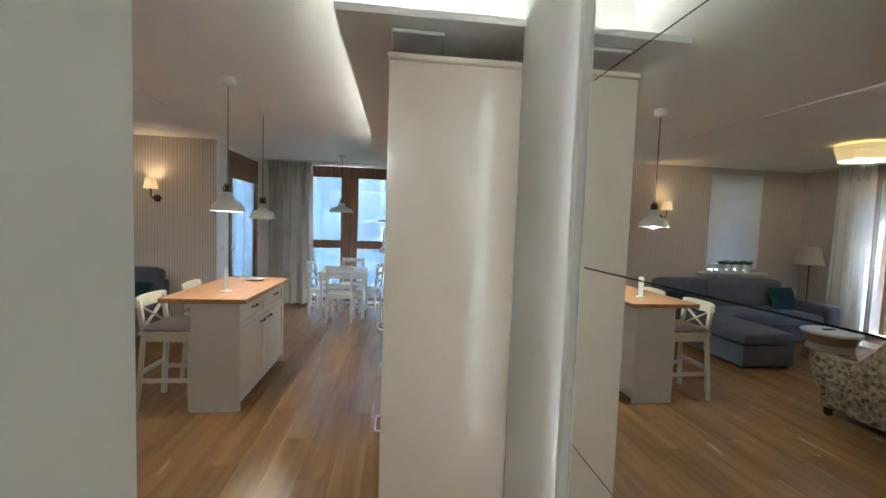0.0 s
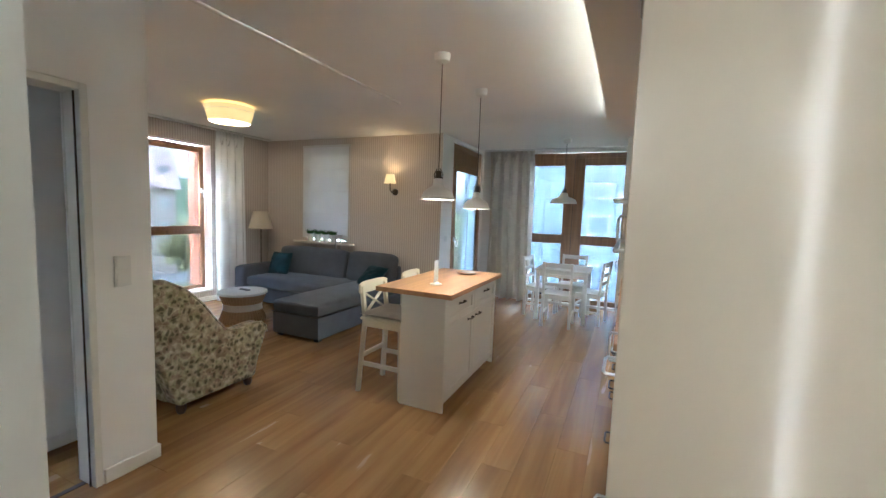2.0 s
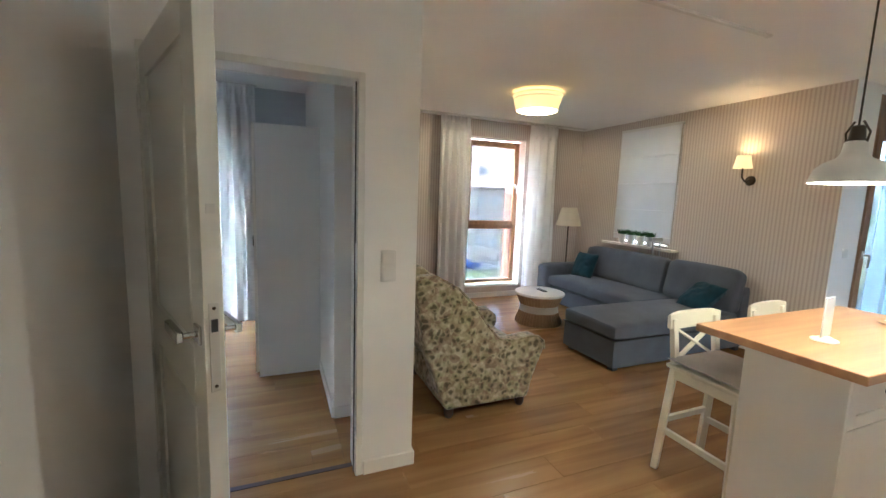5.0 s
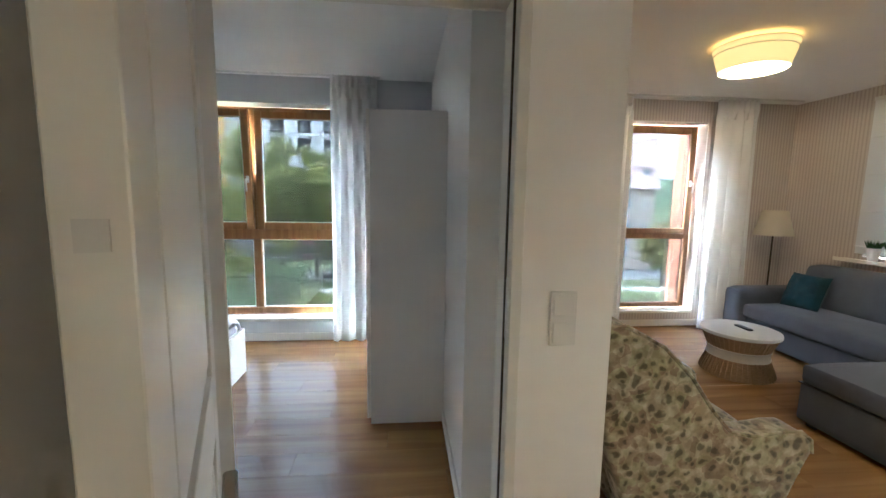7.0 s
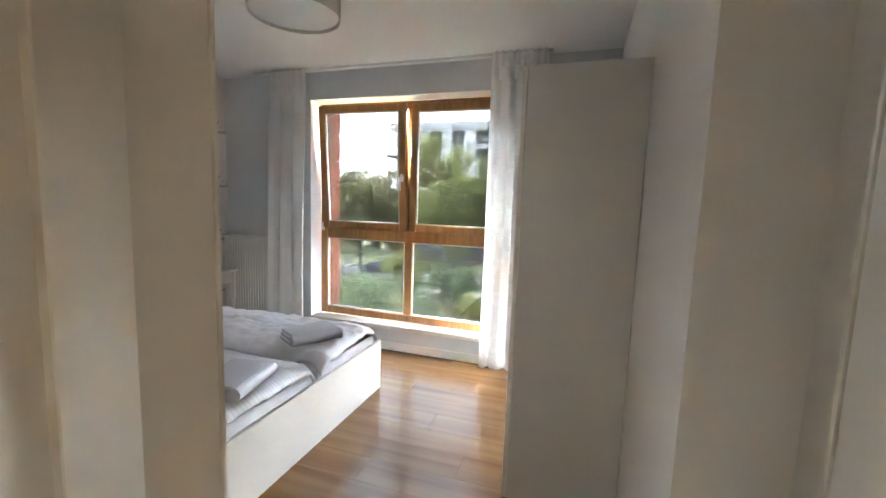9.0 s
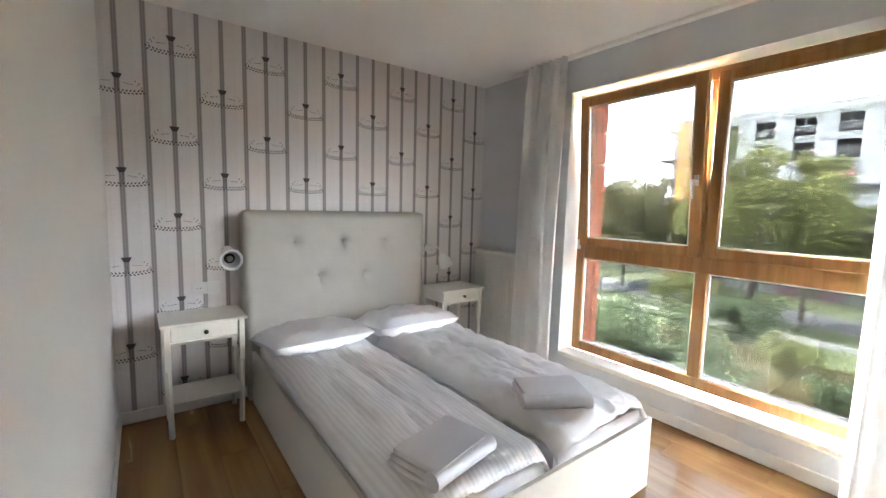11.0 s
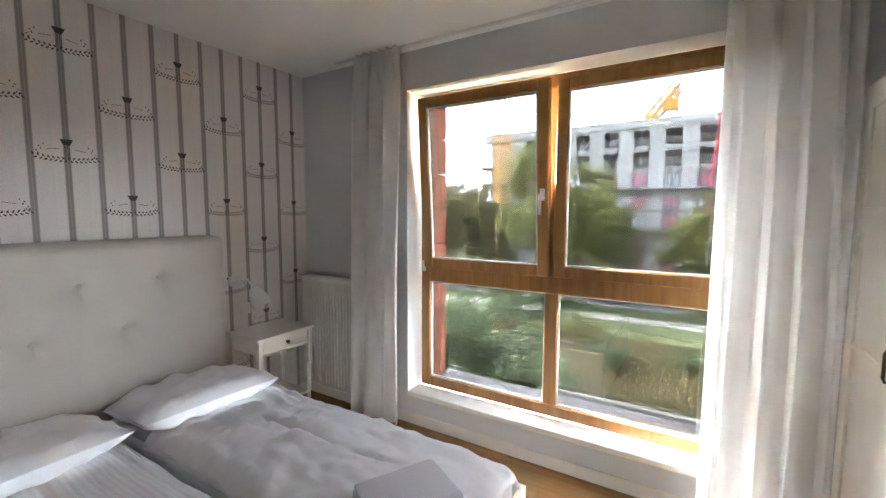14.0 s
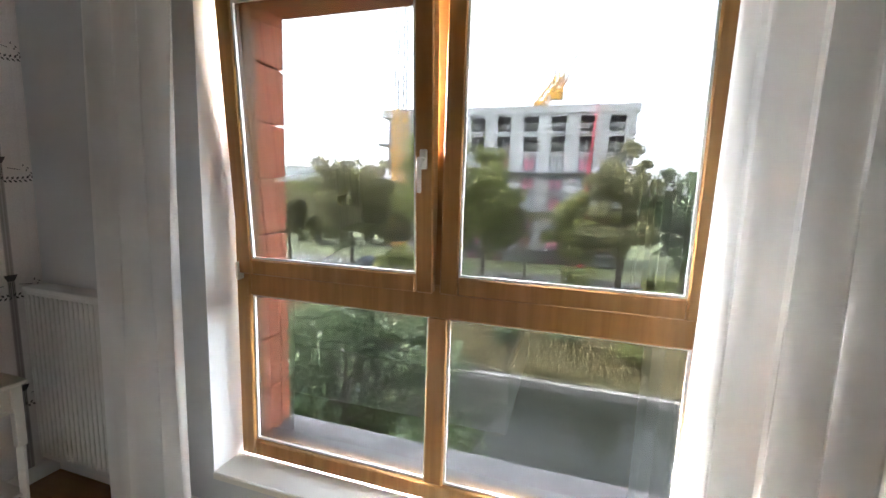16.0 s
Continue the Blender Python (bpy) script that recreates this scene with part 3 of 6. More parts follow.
skirting("baseboard_10", WX, WX + T, HY + T, 2.0)
skirting("baseboard_11", -3.57, -2.77, 2.0 - T, 2.0)
skirting("baseboard_12", -2.77, -2.77 + T, 2.0, 2.22)
strip = thing("light_strip", (0.799, 1.366, 0.35), "slim upright light strip on the rounded wall edge", "light")
part("profile", B(-0.012, 0.01, -0.006, 0.0, 0.0, 1.95, bevel=0.001), TRIM, strip, "white aluminium profile")
part("diffuser", B(-0.011, 0.002, 0.0, 0.002, 0.005, 1.945), LED_EDGE, strip, "lit diffuser")
part("lip", B(-0.0145, -0.0122, -0.006, 0.004, 0.0, 1.95), TRIM, strip, "white aluminium lip", False)

# unseen corridor lamp, added to brighten the left wall and the cream panel
lc = thing("ceiling_lamp", (0.03, -1.15, CZ), "unseen round ceiling lamp added to brighten the entrance corridor", "lamp")
bm = bmesh.new()
lathe(bm, [(0.15, 0), (0.15, -0.02), (0.145, -0.03), (0.01, -0.031)], 32)
part("base", bm, ENAMEL, lc)
bm = bmesh.new()
lathe(bm, [(0.13, -0.031), (0.12, -0.06), (0.08, -0.085), (0.005, -0.095)], 32)
part("dome", bm, LAMP_IN, lc, "lit milky glass dome")
lamp_point("corridor_fill_light", (0.03, -1.15, CZ - 0.36), 0.08, (1.0, 0.86, 0.68), 0.15)

# mirror of four wide panels
mirror = thing("wall_mirror", (0.862, -1.7, 0.0), "large wall mirror of stacked panels with dark joints", "mirror", turn=0.75)
part("backing", B(-0.004, -0.0005, 0.0, 3.032, 0.02, CZ - 0.002), BLACK, mirror, "dark backing board", False)
for a, b in ((0.02, 0.956), (0.959, 1.442), (1.445, 1.922), (1.925, CZ - 0.002)):
    part("mirror_panel", B(-0.017, -0.005, 0.0, 3.031, a, b), MIRROR, mirror, smooth=False)



# ---- windows ----
def ring(bm, axis, at0, at1, lo, hi, z0, z1, w, bevel=0.006):
    """A rectangular frame of bars w wide in a plane across an axis."""
    def put(p, q, s, t):
        if axis == "x":
            box(bm, at0, at1, p, q, s, t, bevel)
        else:
            box(bm, p, q, at0, at1, s, t, bevel)
    put(lo, lo + w, z0, z1)
    put(hi - w, hi, z0, z1)
    put(lo + w, hi - w, z0, z0 + w)
    put(lo + w, hi - w, z1 - w, z1)


def pane(axis, at, lo, hi, z0, z1, parent, name="pane"):
    b = B(at - 0.003, at + 0.003, lo, hi, z0, z1) if axis == "x" else B(lo, hi, at - 0.003, at + 0.003, z0, z1)
    ob = part(name, b, PANE, parent, "glass pane tinted dark to dim the view outside", False)
    ob.visible_shadow = False
    return ob


def seal(axis, at, lo, hi, z0, z1, parent):
    bm = bmesh.new()
    ring(bm, axis, at - 0.006, at + 0.006, lo, hi, z0, z1, 0.008, 0)
    return part("glazing_seal", bm, FROST, parent, "pale glazing seal", False)


def lever(parent, at, normal, drop=0.115):
    """A window handle: rosette, neck and lever hanging down."""
    bm = bmesh.new()
    box(bm, -0.001, 0.012, -0.014, 0.014, -0.035, 0.035, 0.004)
    tube(bm, [(0.01, 0, 0), (0.05, 0, 0), (0.055, 0, 0.02), (0.052, 0, drop)], [0.009, 0.009, 0.01, 0.008], 8)
    ob = part("handle", bm, STEEL, parent, "brushed metal window handle")
    ob.matrix_local = Matrix.Translation(at) @ normal
    return ob


FX0, FX1 = -5.44, -5.36
win = thing("window_1", (0, 0, 0), "four-part pine window with one sash tilted open", "window", kind="structure")
bm = bmesh.new()
ring(bm, "x", FX0, FX1, -0.72, 1.2, 0.236, 2.326, 0.075)
box(bm, FX0, FX1, 0.205, 0.285, 0.311, 1.02, 0.006)
box(bm, FX0, FX1, 0.21, 0.28, 1.15, 2.251, 0.006)
box(bm, FX0, FX1, -0.645, 1.125, 1.02, 1.15, 0.006)
part("window_frame", bm, WINWOOD, win, "oiled pine frame")
for a, b in ((-0.645, 0.205), (0.285, 1.125)):
    pane("x", -5.4, a, b, 0.311, 1.02, win)
    seal("x", -5.385, a, b, 0.311, 1.02, win)
for nm, a, b, tilt in (("tilted_sash", -0.675, 0.232, 4.2), ("closed_sash", 0.258, 1.155, 0.0)):
    pivot = Matrix.Translation((FX1, 0, 1.125)) @ Matrix.Rotation(radians(tilt), 4, "Y")
    bm = bmesh.new()
    ring(bm, "x", -0.03, 0.03, a, b, 0, 1.165, 0.07)
    sash = part(nm, bm, WINWOOD, win, "pine sash tilted inwards at the top" if tilt else "closed pine sash")
    sash.matrix_local = pivot
    pane("x", 0.0, a + 0.07, b - 0.07, 0.07, 1.095, sash)
    seal("x", 0.014, a + 0.07, b - 0.07, 0.07, 1.095, sash)
    if tilt:
        lever(sash, (0.03, b - 0.035, 0.5), Matrix.Rotation(radians(180), 4, "X"))
        part("hinge", B(0.0, 0.04, a - 0.012, a, -0.03, 0.05, bevel=0.003), STEEL, sash, "small steel hinge")
vent_bar = part("trickle_vent", B(FX1, FX1 + 0.018, 0.45, 1.0, 2.262, 2.3, bevel=0.004), WINWOOD, win, "wooden trickle vent")
single("window_sill", B(-5.36, WX + 0.012, -0.735, 1.215, 0.2, 0.236, bevel=0.006), WHITE_LACQ, "white window sill board", "sill", "structure")
ext = thing("window_surround", (0, 0, 0), "terracotta clad outer reveal of the bedroom window", "cladding", kind="structure")
edges = [0.2 + 0.27 * i for i in range(9)]
for yy in ((-0.9, -0.725), (1.205, 1.38)):
    for a, b in zip(edges, edges[1:]):
        part("panel", B(-5.72, -5.462, yy[0], yy[1], a, b - 0.012, bevel=0.004), TERRACOTTA, ext, smooth=False)
part("panel", B(-5.72, -5.462, -0.725, 1.205, 2.33, 2.6, bevel=0.004), TERRACOTTA, ext, smooth=False)
part("outer_sill", B(-5.745, -5.462, -0.725, 1.205, 0.19, 0.225, bevel=0.004), plain("zinc_sill", (0.12, 0.12, 0.125), 0.7), ext, "pale metal outer sill")

win = thing("window_2", (0, 0, 0), "tall brown wooden living room window", "window", kind="structure")
bm = bmesh.new()
ring(bm, "x", -5.7, -5.63, 4.225, 5.135, 0.19, 2.335, 0.06)
box(bm, -5.7, -5.63, 4.285, 5.075, 1.03, 1.12, 0.006)
part("window_frame", bm, WINWOOD_DARK, win, "brown wooden frame")
bm = bmesh.new()
ring(bm, "x", -5.645, -5.6, 4.255, 5.105, 1.09, 2.305, 0.065)
sash = part("sash", bm, WINWOOD_DARK, win, "brown wooden sash")
pane("x", -5.66, 4.285, 5.075, 0.25, 1.03, win)
pane("x", -5.625, 4.32, 5.04, 1.155, 2.24, sash)
lever(sash, (-5.6, 5.07, 1.68), Matrix.Rotation(radians(180), 4, "X"))
single("window_sill_2", B(-5.63, -5.48, 4.21, 5.15, 0.16, 0.19, bevel=0.006), WHITE_LACQ, "white window sill board", "sill", "structure")
bm = bmesh.new()
for a, b, c, d in ((4.2, 4.21, 0.16, 2.36), (5.15, 5.16, 0.16, 2.36)):
    box(bm, -5.63, -5.496, a, b, c, d)
box(bm, -5.63, -5.496, 4.21, 5.15, 2.35, 2.36)
single("window_reveal", bm, WALL, "white painted window reveal", "trim", "structure", False)
bm = bmesh.new()
for yy in (4.05, 5.14):
    for k in range(8):
        box(bm, -6.0, -5.722, yy, yy + 0.16, 0.2 + 0.27 * k, 0.46 + 0.27 * k, 0.004)
single("cladding_reveal", bm, TERRACOTTA, "terracotta cladding beside the window", "cladding", "structure", False)

win = thing("window_3", (0, 0, 0), "wide brown wooden window of the dining corner", "window", kind="structure")
bm = bmesh.new()
ring(bm, "y", 8.03, 8.12, -1.94, 0.85, 0.04, 2.53, 0.08)
box(bm, -0.74, -0.43, 8.025, 8.12, 0.12, 2.45, 0.008)
for a, b in ((-1.86, -0.74), (-0.43, 0.77)):
    box(bm, a, b, 8.03, 8.12, 1.03, 1.18, 0.006)
    box(bm, a, b, 8.03, 8.12, 2.33, 2.45, 0.006)
part("window_frame", bm, WINWOOD_DARK, win, "brown wooden frame with a broad post")
part("meeting_joint", B(-0.588, -0.582, 8.018, 8.026, 0.12, 2.45), BLACK, win, "dark joint between the sashes", False)
for a, b in ((-1.86, -0.74), (-0.43, 0.77)):
    pane("y", 8.075, a, b, 0.12, 1.03, win)
    pane("y", 8.075, a, b, 1.18, 2.33, win)
door = thing("balcony_door", (0, 0, 0), "brown wooden balcony door with a tall glass pane", "door", kind="structure")
bm = bmesh.new()
ring(bm, "x", -2.25, -2.185, 6.63, 7.95, 0.03, 2.53, 0.075)
box(bm, -2.25, -2.185, 6.705, 7.875, 2.22, 2.455, 0.006)
part("door_frame", bm, WINWOOD_DARK, door, "brown wooden frame with a deep header")
bm = bmesh.new()
ring(bm, "x", -2.21, -2.17, 6.69, 7.89, 0.1, 2.23, 0.1)
leafd = part("door_leaf", bm, WINWOOD_DARK, door, "brown glazed door leaf")
pane("x", -2.19, 6.79, 7.79, 0.2, 2.13, leafd)
lever(leafd, (-2.17, 6.74, 1.08), Matrix.Rotation(radians(180), 4, "X"))
win = thing("window_4", (0, 0, 0), "narrow window behind the roman blind", "window", kind="structure")
bm = bmesh.new()
ring(bm, "y", LY + 0.04, LY + 0.1, -4.61, -3.81, 0.97, 2.41, 0.06)
part("window_frame", bm, WINWOOD_DARK, win)
pane("y", LY + 0.07, -4.55, -3.87, 1.03, 2.35, win)


# ---- bedroom door ----
fr = thing("door_1", (0, 0, 0), "white bedroom door standing half open into the hall", "door", kind="structure")
bm = bmesh.new()
box(bm, -2.3, -2.15, 1.165, 1.2, 0, 2.05, 0.004)
box(bm, -2.3, -2.15, 2.03, 2.065, 0, 2.05, 0.004)
box(bm, -2.3, -2.15, 1.2, 2.03, 2.015, 2.05, 0.004)
box(bm, -2.312, -2.3, 1.12, 1.2, 0, 2.1, 0.003)
box(bm, -2.312, -2.3, 2.03, 2.11, 0, 2.1, 0.003)
box(bm, -2.312, -2.3, 1.2, 2.03, 2.015, 2.1, 0.003)
lining = part("door_frame", bm, WHITE_DOOR, fr, "white door lining")
part("rebate_seal", B(-2.2, -2.192, 2.024, 2.03, 0, 2.015), DARK_METAL, lining, "dark rubber seal", False)
part("strike_plate", B(-2.186, -2.162, 2.027, 2.0305, 1.06, 1.24), STEEL, lining, "steel strike plate", False)
part("threshold", B(-2.27, -2.24, 1.2, 2.03, 0.0005, 0.004), DARKWOOD, fr, "thin dark threshold strip", False)
ang = math.degrees(math.atan2(1.493 - 1.195, -1.378 + 2.15))
DL, DH, DT = 0.828, 2.0, 0.05
bm = bmesh.new()
w = 0.12
for (a, b), (s, t) in (((0, w), (0, DH)), ((DL - w, DL), (0, DH)), ((w, DL - w), (0, 0.16)), ((w, DL - w), (0.86, 1.02)), ((w, DL - w), (DH - w, DH))):
    box(bm, a, b, -DT / 2, DT / 2, s + 0.008, t + 0.008, 0.002)
leaf = part("door_leaf", bm, WHITE_DOOR, fr, "white panelled door leaf")
leaf.matrix_local = pose(-2.142, 1.203, 0, 0, 0, ang)
for s, t in ((0.16, 0.86), (1.02, DH - w)):
    bm = bmesh.new()
    box(bm, w - 0.002, DL - w + 0.002, -DT / 2 + 0.011, DT / 2 - 0.011, s, t + 0.01)
    box(bm, w + 0.035, DL - w - 0.035, -DT / 2 + 0.004, DT / 2 - 0.004, s + 0.05, t - 0.035, 0.006)
    part("door_panel", bm, WHITE_DOOR, leaf, smooth=False)
bm = bmesh.new()
box(bm, DL + 0.0002, DL + 0.003, -0.013, 0.013, 0.93, 1.18, 0.001)
LOCK_STEEL = plain("satin_lock_steel", (0.62, 0.6, 0.55), 0.4, 0.35, var=0.05, scale=20)
part("lock_plate", bm, LOCK_STEEL, leaf, "satin steel lock plate", False)
for z in (0.945, 1.165):
    bm = bmesh.new()
    lathe(bm, [(0.005, 0.0), (0.005, 0.0012), (0.0005, 0.0015)], 10, Matrix.Translation((DL + 0.003, 0, z)) @ Matrix.Rotation(radians(90), 4, "Y"))
    part("screw", bm, DARK_METAL, leaf, "dark countersunk screw")
part("latch", B(DL + 0.003, DL + 0.007, -0.008, 0.008, 1.1, 1.135), BLACK, leaf, "dark latch opening", False)
part("bolt_plate", B(DL + 0.0002, DL + 0.003, -0.011, 0.011, 1.42, 1.445), LOCK_STEEL, leaf, "small square steel plate", False)
for s in (1, -1):
    bm = bmesh.new()
    y0 = s * DT / 2
    box(bm, DL - 0.075, DL - 0.023, min(y0, y0 + s * 0.009), max(y0, y0 + s * 0.009), 1.06, 1.112, 0.002)
    tube(bm, [(DL - 0.049, y0 + s * 0.005, 1.086), (DL - 0.049, y0 + s * 0.05, 1.086)], 0.009, 8)
    box(bm, DL - 0.19, DL - 0.037, min(y0 + s * 0.04, y0 + s * 0.058), max(y0 + s * 0.04, y0 + s * 0.058), 1.071, 1.101, 0.003)
    part("door_handle", bm, NICKEL, leaf, "square steel lever handle")
for z in (0.25, 1.75):
    bm = bmesh.new()
    tube(bm, [(-0.002, -DT / 2 - 0.006, z), (-0.002, -DT / 2 - 0.006, z + 0.09)], 0.007, 8)
    part("hinge", bm, STEEL, leaf, "steel hinge")


def socket(name, place, turn, label, cells, vertical=True, hole=False):
    """A white switch or socket plate with its rockers, facing +y before the turn."""
    ob = thing(name, place, label, "switch" if not hole else "socket", turn=turn)
    n = len(cells)
    h, wd = (0.081 * n, 0.081) if vertical else (0.081, 0.081 * n)
    part("plate", B(-wd / 2, wd / 2, 0, 0.008, -h / 2, h / 2, bevel=0.003), ENAMEL, ob)
    for i, kind in enumerate(cells):
        c = (i - (n - 1) / 2) * 0.081
        cx, cz = (0, c) if vertical else (c, 0)
        bm = bmesh.new()
        if kind == "rocker":
            box(bm, cx - 0.031, cx + 0.031, 0.008, 0.012, cz - 0.031, cz + 0.031, 0.002)
            part("rocker", bm, ENAMEL, ob)
        else:
            lathe(bm, [(0.026, 0), (0.026, 0.003), (0.02, 0.003), (0.019, 0.0005)], 20, Matrix.Translation((cx, 0.0085, cz)) @ Matrix.Rotation(radians(-90), 4, "X"))
            part("outlet", bm, ENAMEL, ob)
            for d in (-0.0095, 0.0095):
                part("pin_hole", B(cx + d - 0.0025, cx + d + 0.0025, 0.0088, 0.0098, cz - 0.0025, cz + 0.0025), BLACK, ob, "dark pin hole", False)
    return ob


socket("light_switch", (DX, 2.19, 1.125), -90, "white double light switch on the wall", ("rocker", "rocker"))
socket("light_switch", (-2.162, 6.42, 1.1), -90, "white light switch beside the balcony door", ("rocker",))


# ---- kitchen ----
def bow_handle(bm, a, b, out, r=0.006):
    """A bow handle between two points, standing off along out."""
    a, b, out = Vector(a), Vector(b), Vector(out)
    tube(bm, [a, a + out * 0.8, a.lerp(b, 0.12) + out, a.lerp(b, 0.88) + out, b + out * 0.8, b], r, 8)


def shaker_front(name, x, y0, y1, z0, z1, parent, material, t=0.02, w=0.055):
    """A framed front in the plane x, its face towards -x."""
    bm = bmesh.new()
    ring(bm, "x", x, x + t, y0, y1, z0, z1, w, 0.002)
    box(bm, x + 0.008, x + t, y0 + w - 0.002, y1 - w + 0.002, z0 + w - 0.002, z1 - w + 0.002)
    return part(name, bm, material, parent)


KX = 0.267
tall = thing("oven_cabinet", (KX, 1.966, 0), "tall cream lacquered oven cabinet with a glossy side panel", "cabinet")
part("side_panel", B(0.0, 0.542, 0.0, 0.019, 0.0, 2.19, bevel=0.002), CREAM_LACQ, tall, "glossy cream side panel")
part("body", B(0.022, 0.65, 0.019, 0.6, 0.08, 2.17), WHITE_LACQ, tall, smooth=False)
part("plinth", B(0.06, 0.62, 0.019, 0.6, 0.0, 0.08), WHITE_LACQ, tall, smooth=False)
part("cornice", B(-0.008, 0.542, -0.008, 0.6, 2.19, 2.22, bevel=0.008), CREAM_LACQ, tall, "moulded cream top")
f = shaker_front("door", 0.001, 0.02, 0.6, 1.49, 2.17, tall, GLOSS_WHITE)
bm = bmesh.new()
bow_handle(bm, (0.0, 0.15, 1.55), (0.0, 0.31, 1.55), (-0.034, 0, 0), 0.005)
part("handle", bm, STEEL, f, "steel bow handle")
ov = part("oven", B(0.002, 0.02, 0.02, 0.6, 1.09, 1.48, bevel=0.003), BLACK, tall, "black glass oven front")
bm = bmesh.new()
tube(bm, [(0.002, 0.07, 1.42), (-0.022, 0.07, 1.42), (-0.022, 0.55, 1.42), (0.002, 0.55, 1.42)], 0.006, 8)
part("handle", bm, STEEL, ov, "steel oven bar")
for z0, z1 in ((0.09, 0.58), (0.585, 1.08)):
    f = shaker_front("drawer", 0.001, 0.02, 0.6, z0, z1, tall, GLOSS_WHITE)
    bm = bmesh.new()
    bow_handle(bm, (0.0, 0.27, z1 - 0.05), (0.0, 0.43, z1 - 0.05), (-0.034, 0, 0), 0.005)
    part("handle", bm, STEEL, f, "steel bow handle")


def tall_unit(y, width, top, label):
    ob = thing("tall_cabinet", (KX, y, 0), label, "cabinet", "tall kitchen cabinets")
    part("body", B(0.022, 0.65, 0.0, width, 0.08, top), WHITE_LACQ, ob, smooth=False)
    part("plinth", B(0.06, 0.62, 0.0, width, 0.0, 0.08), WHITE_LACQ, ob, smooth=False)
    for z0, z1, hz in ((0.09, 1.08, 0.95), (1.085, top, 1.4)):
        d = shaker_front("door", 0.001, 0.003, width - 0.003, z0, z1, ob, GLOSS_WHITE)
        bm = bmesh.new()
        bow_handle(bm, (0.0, 0.04, hz), (0.0, 0.04, hz + 0.11), (-0.03, 0, 0), 0.005)
        part("handle", bm, STEEL, d, "steel bow handle")
    return ob


tall_unit(2.57, 0.44, 2.17, "tall white larder cabinet beside the oven")


def base_unit(y, width):
    ob = thing("base_cabinet", (KX, y, 0), "white panelled kitchen base cabinet", "cabinet", "kitchen base cabinets")
    part("body", B(0.022, 0.648, 0.002, width - 0.002, 0.08, 0.86), WHITE_LACQ, ob, smooth=False)
    part("plinth", B(0.06, 0.62, 0.002, width - 0.002, 0, 0.08), WHITE_LACQ, ob, smooth=False)
    for z0, z1 in ((0.09, 0.46), (0.465, 0.7), (0.705, 0.855)):
        d = shaker_front("drawer", 0.0, 0.003, width - 0.003, z0, z1, ob, WHITE_LACQ, w=0.045)
        bm = bmesh.new()
        bow_handle(bm, (0, width / 2 - 0.06, (z0 + z1) / 2), (0, width / 2 + 0.06, (z0 + z1) / 2), (-0.03, 0, 0), 0.005)
        part("handle", bm, DARK_METAL, d, "dark pewter bow handle")
    return ob


unit = base_unit(3.02, 0.595)
for k in range(1, 4):
    copy_thing(unit, pose(KX, 3.02 + 0.595 * k, 0))
single("kitchen_worktop", B(KX - 0.02, 0.928, 3.02, 5.398, 0.862, 0.9, bevel=0.004), BUTCHER, "oak-coloured kitchen worktop on the base cabinets", "worktop")
KX = 0.215
tall_unit(5.4, 0.6, 2.3, "tall white cabinet at the end of the kitchen")

# ---- island ----
isl = thing("kitchen_island", (-1.07, 4.23, 0), "white kitchen island with drawers and doors", "cabinet")
ix, iy0, iy1 = 0.18, -0.63, 0.6
part("end_panel", B(-0.19, ix, iy0, iy0 + 0.018, 0.0, 0.864, bevel=0.002), WHITE_LACQ, isl)
part("end_panel", B(-0.19, ix, iy1 - 0.018, iy1, 0.0, 0.864, bevel=0.002), WHITE_LACQ, isl)
part("back_panel", B(-0.19, -0.172, iy0 + 0.018, iy1 - 0.018, 0.0, 0.864), WHITE_LACQ, isl, smooth=False)
part("body", B(-0.17, ix - 0.024, iy0 + 0.02, iy1 - 0.02, 0.08, 0.86), WHITE_LACQ, isl, smooth=False)
part("plinth", B(-0.17, ix - 0.06, iy0 + 0.02, iy1 - 0.02, 0.0, 0.08), WHITE_LACQ, isl, smooth=False)
mid = (iy0 + iy1) / 2
for a, b in ((iy0 + 0.02, mid - 0.002), (mid + 0.002, iy1 - 0.02)):
    for nm, z0, z1 in (("drawer", 0.665, 0.858), ("door", 0.085, 0.66)):
        bm = bmesh.new()
        ring(bm, "x", ix - 0.022, ix, a, b, z0, z1, 0.05, 0.002)
        box(bm, ix - 0.02, ix - 0.009, a + 0.048, b - 0.048, z0 + 0.048, z1 - 0.048)
        d = part(nm, bm, WHITE_LACQ, isl)
        bm = bmesh.new()
        c = (a + b) / 2 if nm == "drawer" else (b - 0.09 if a < mid - 0.1 else a + 0.09)
        zz = 0.79 if nm == "drawer" else 0.615
        bow_handle(bm, (ix, c - 0.045, zz), (ix, c + 0.045, zz), (0.028, 0, 0.004), 0.005)
        for q in (-0.045, 0.045):
            box(bm, ix, ix + 0.006, c + q - 0.012, c + q + 0.012, zz - 0.01, zz + 0.01, 0.002)
        part("handle", bm, DARK_METAL, d, "dark pewter bow handle")
single("island_worktop", B(-1.493, -0.845, 3.595, 4.872, 0.865, 0.903, bevel=0.003), BUTCHER, "beech worktop overhanging the kitchen island", "worktop")
holder = thing("menu_holder", (-1.13, 3.93, 0.9035), "clear upright leaflet holder on the worktop", "holder", "", 97)
bm = bmesh.new()
lathe(bm, [(0.05, 0), (0.05, 0.006), (0.03, 0.012), (0.02, 0.02)], 20)
part("foot", bm, ENAMEL, holder)
part("leaflet", B(-0.05, 0.05, -0.003, 0.003, 0.02, 0.2, bevel=0.002), FROST, holder, "milky plastic leaf")
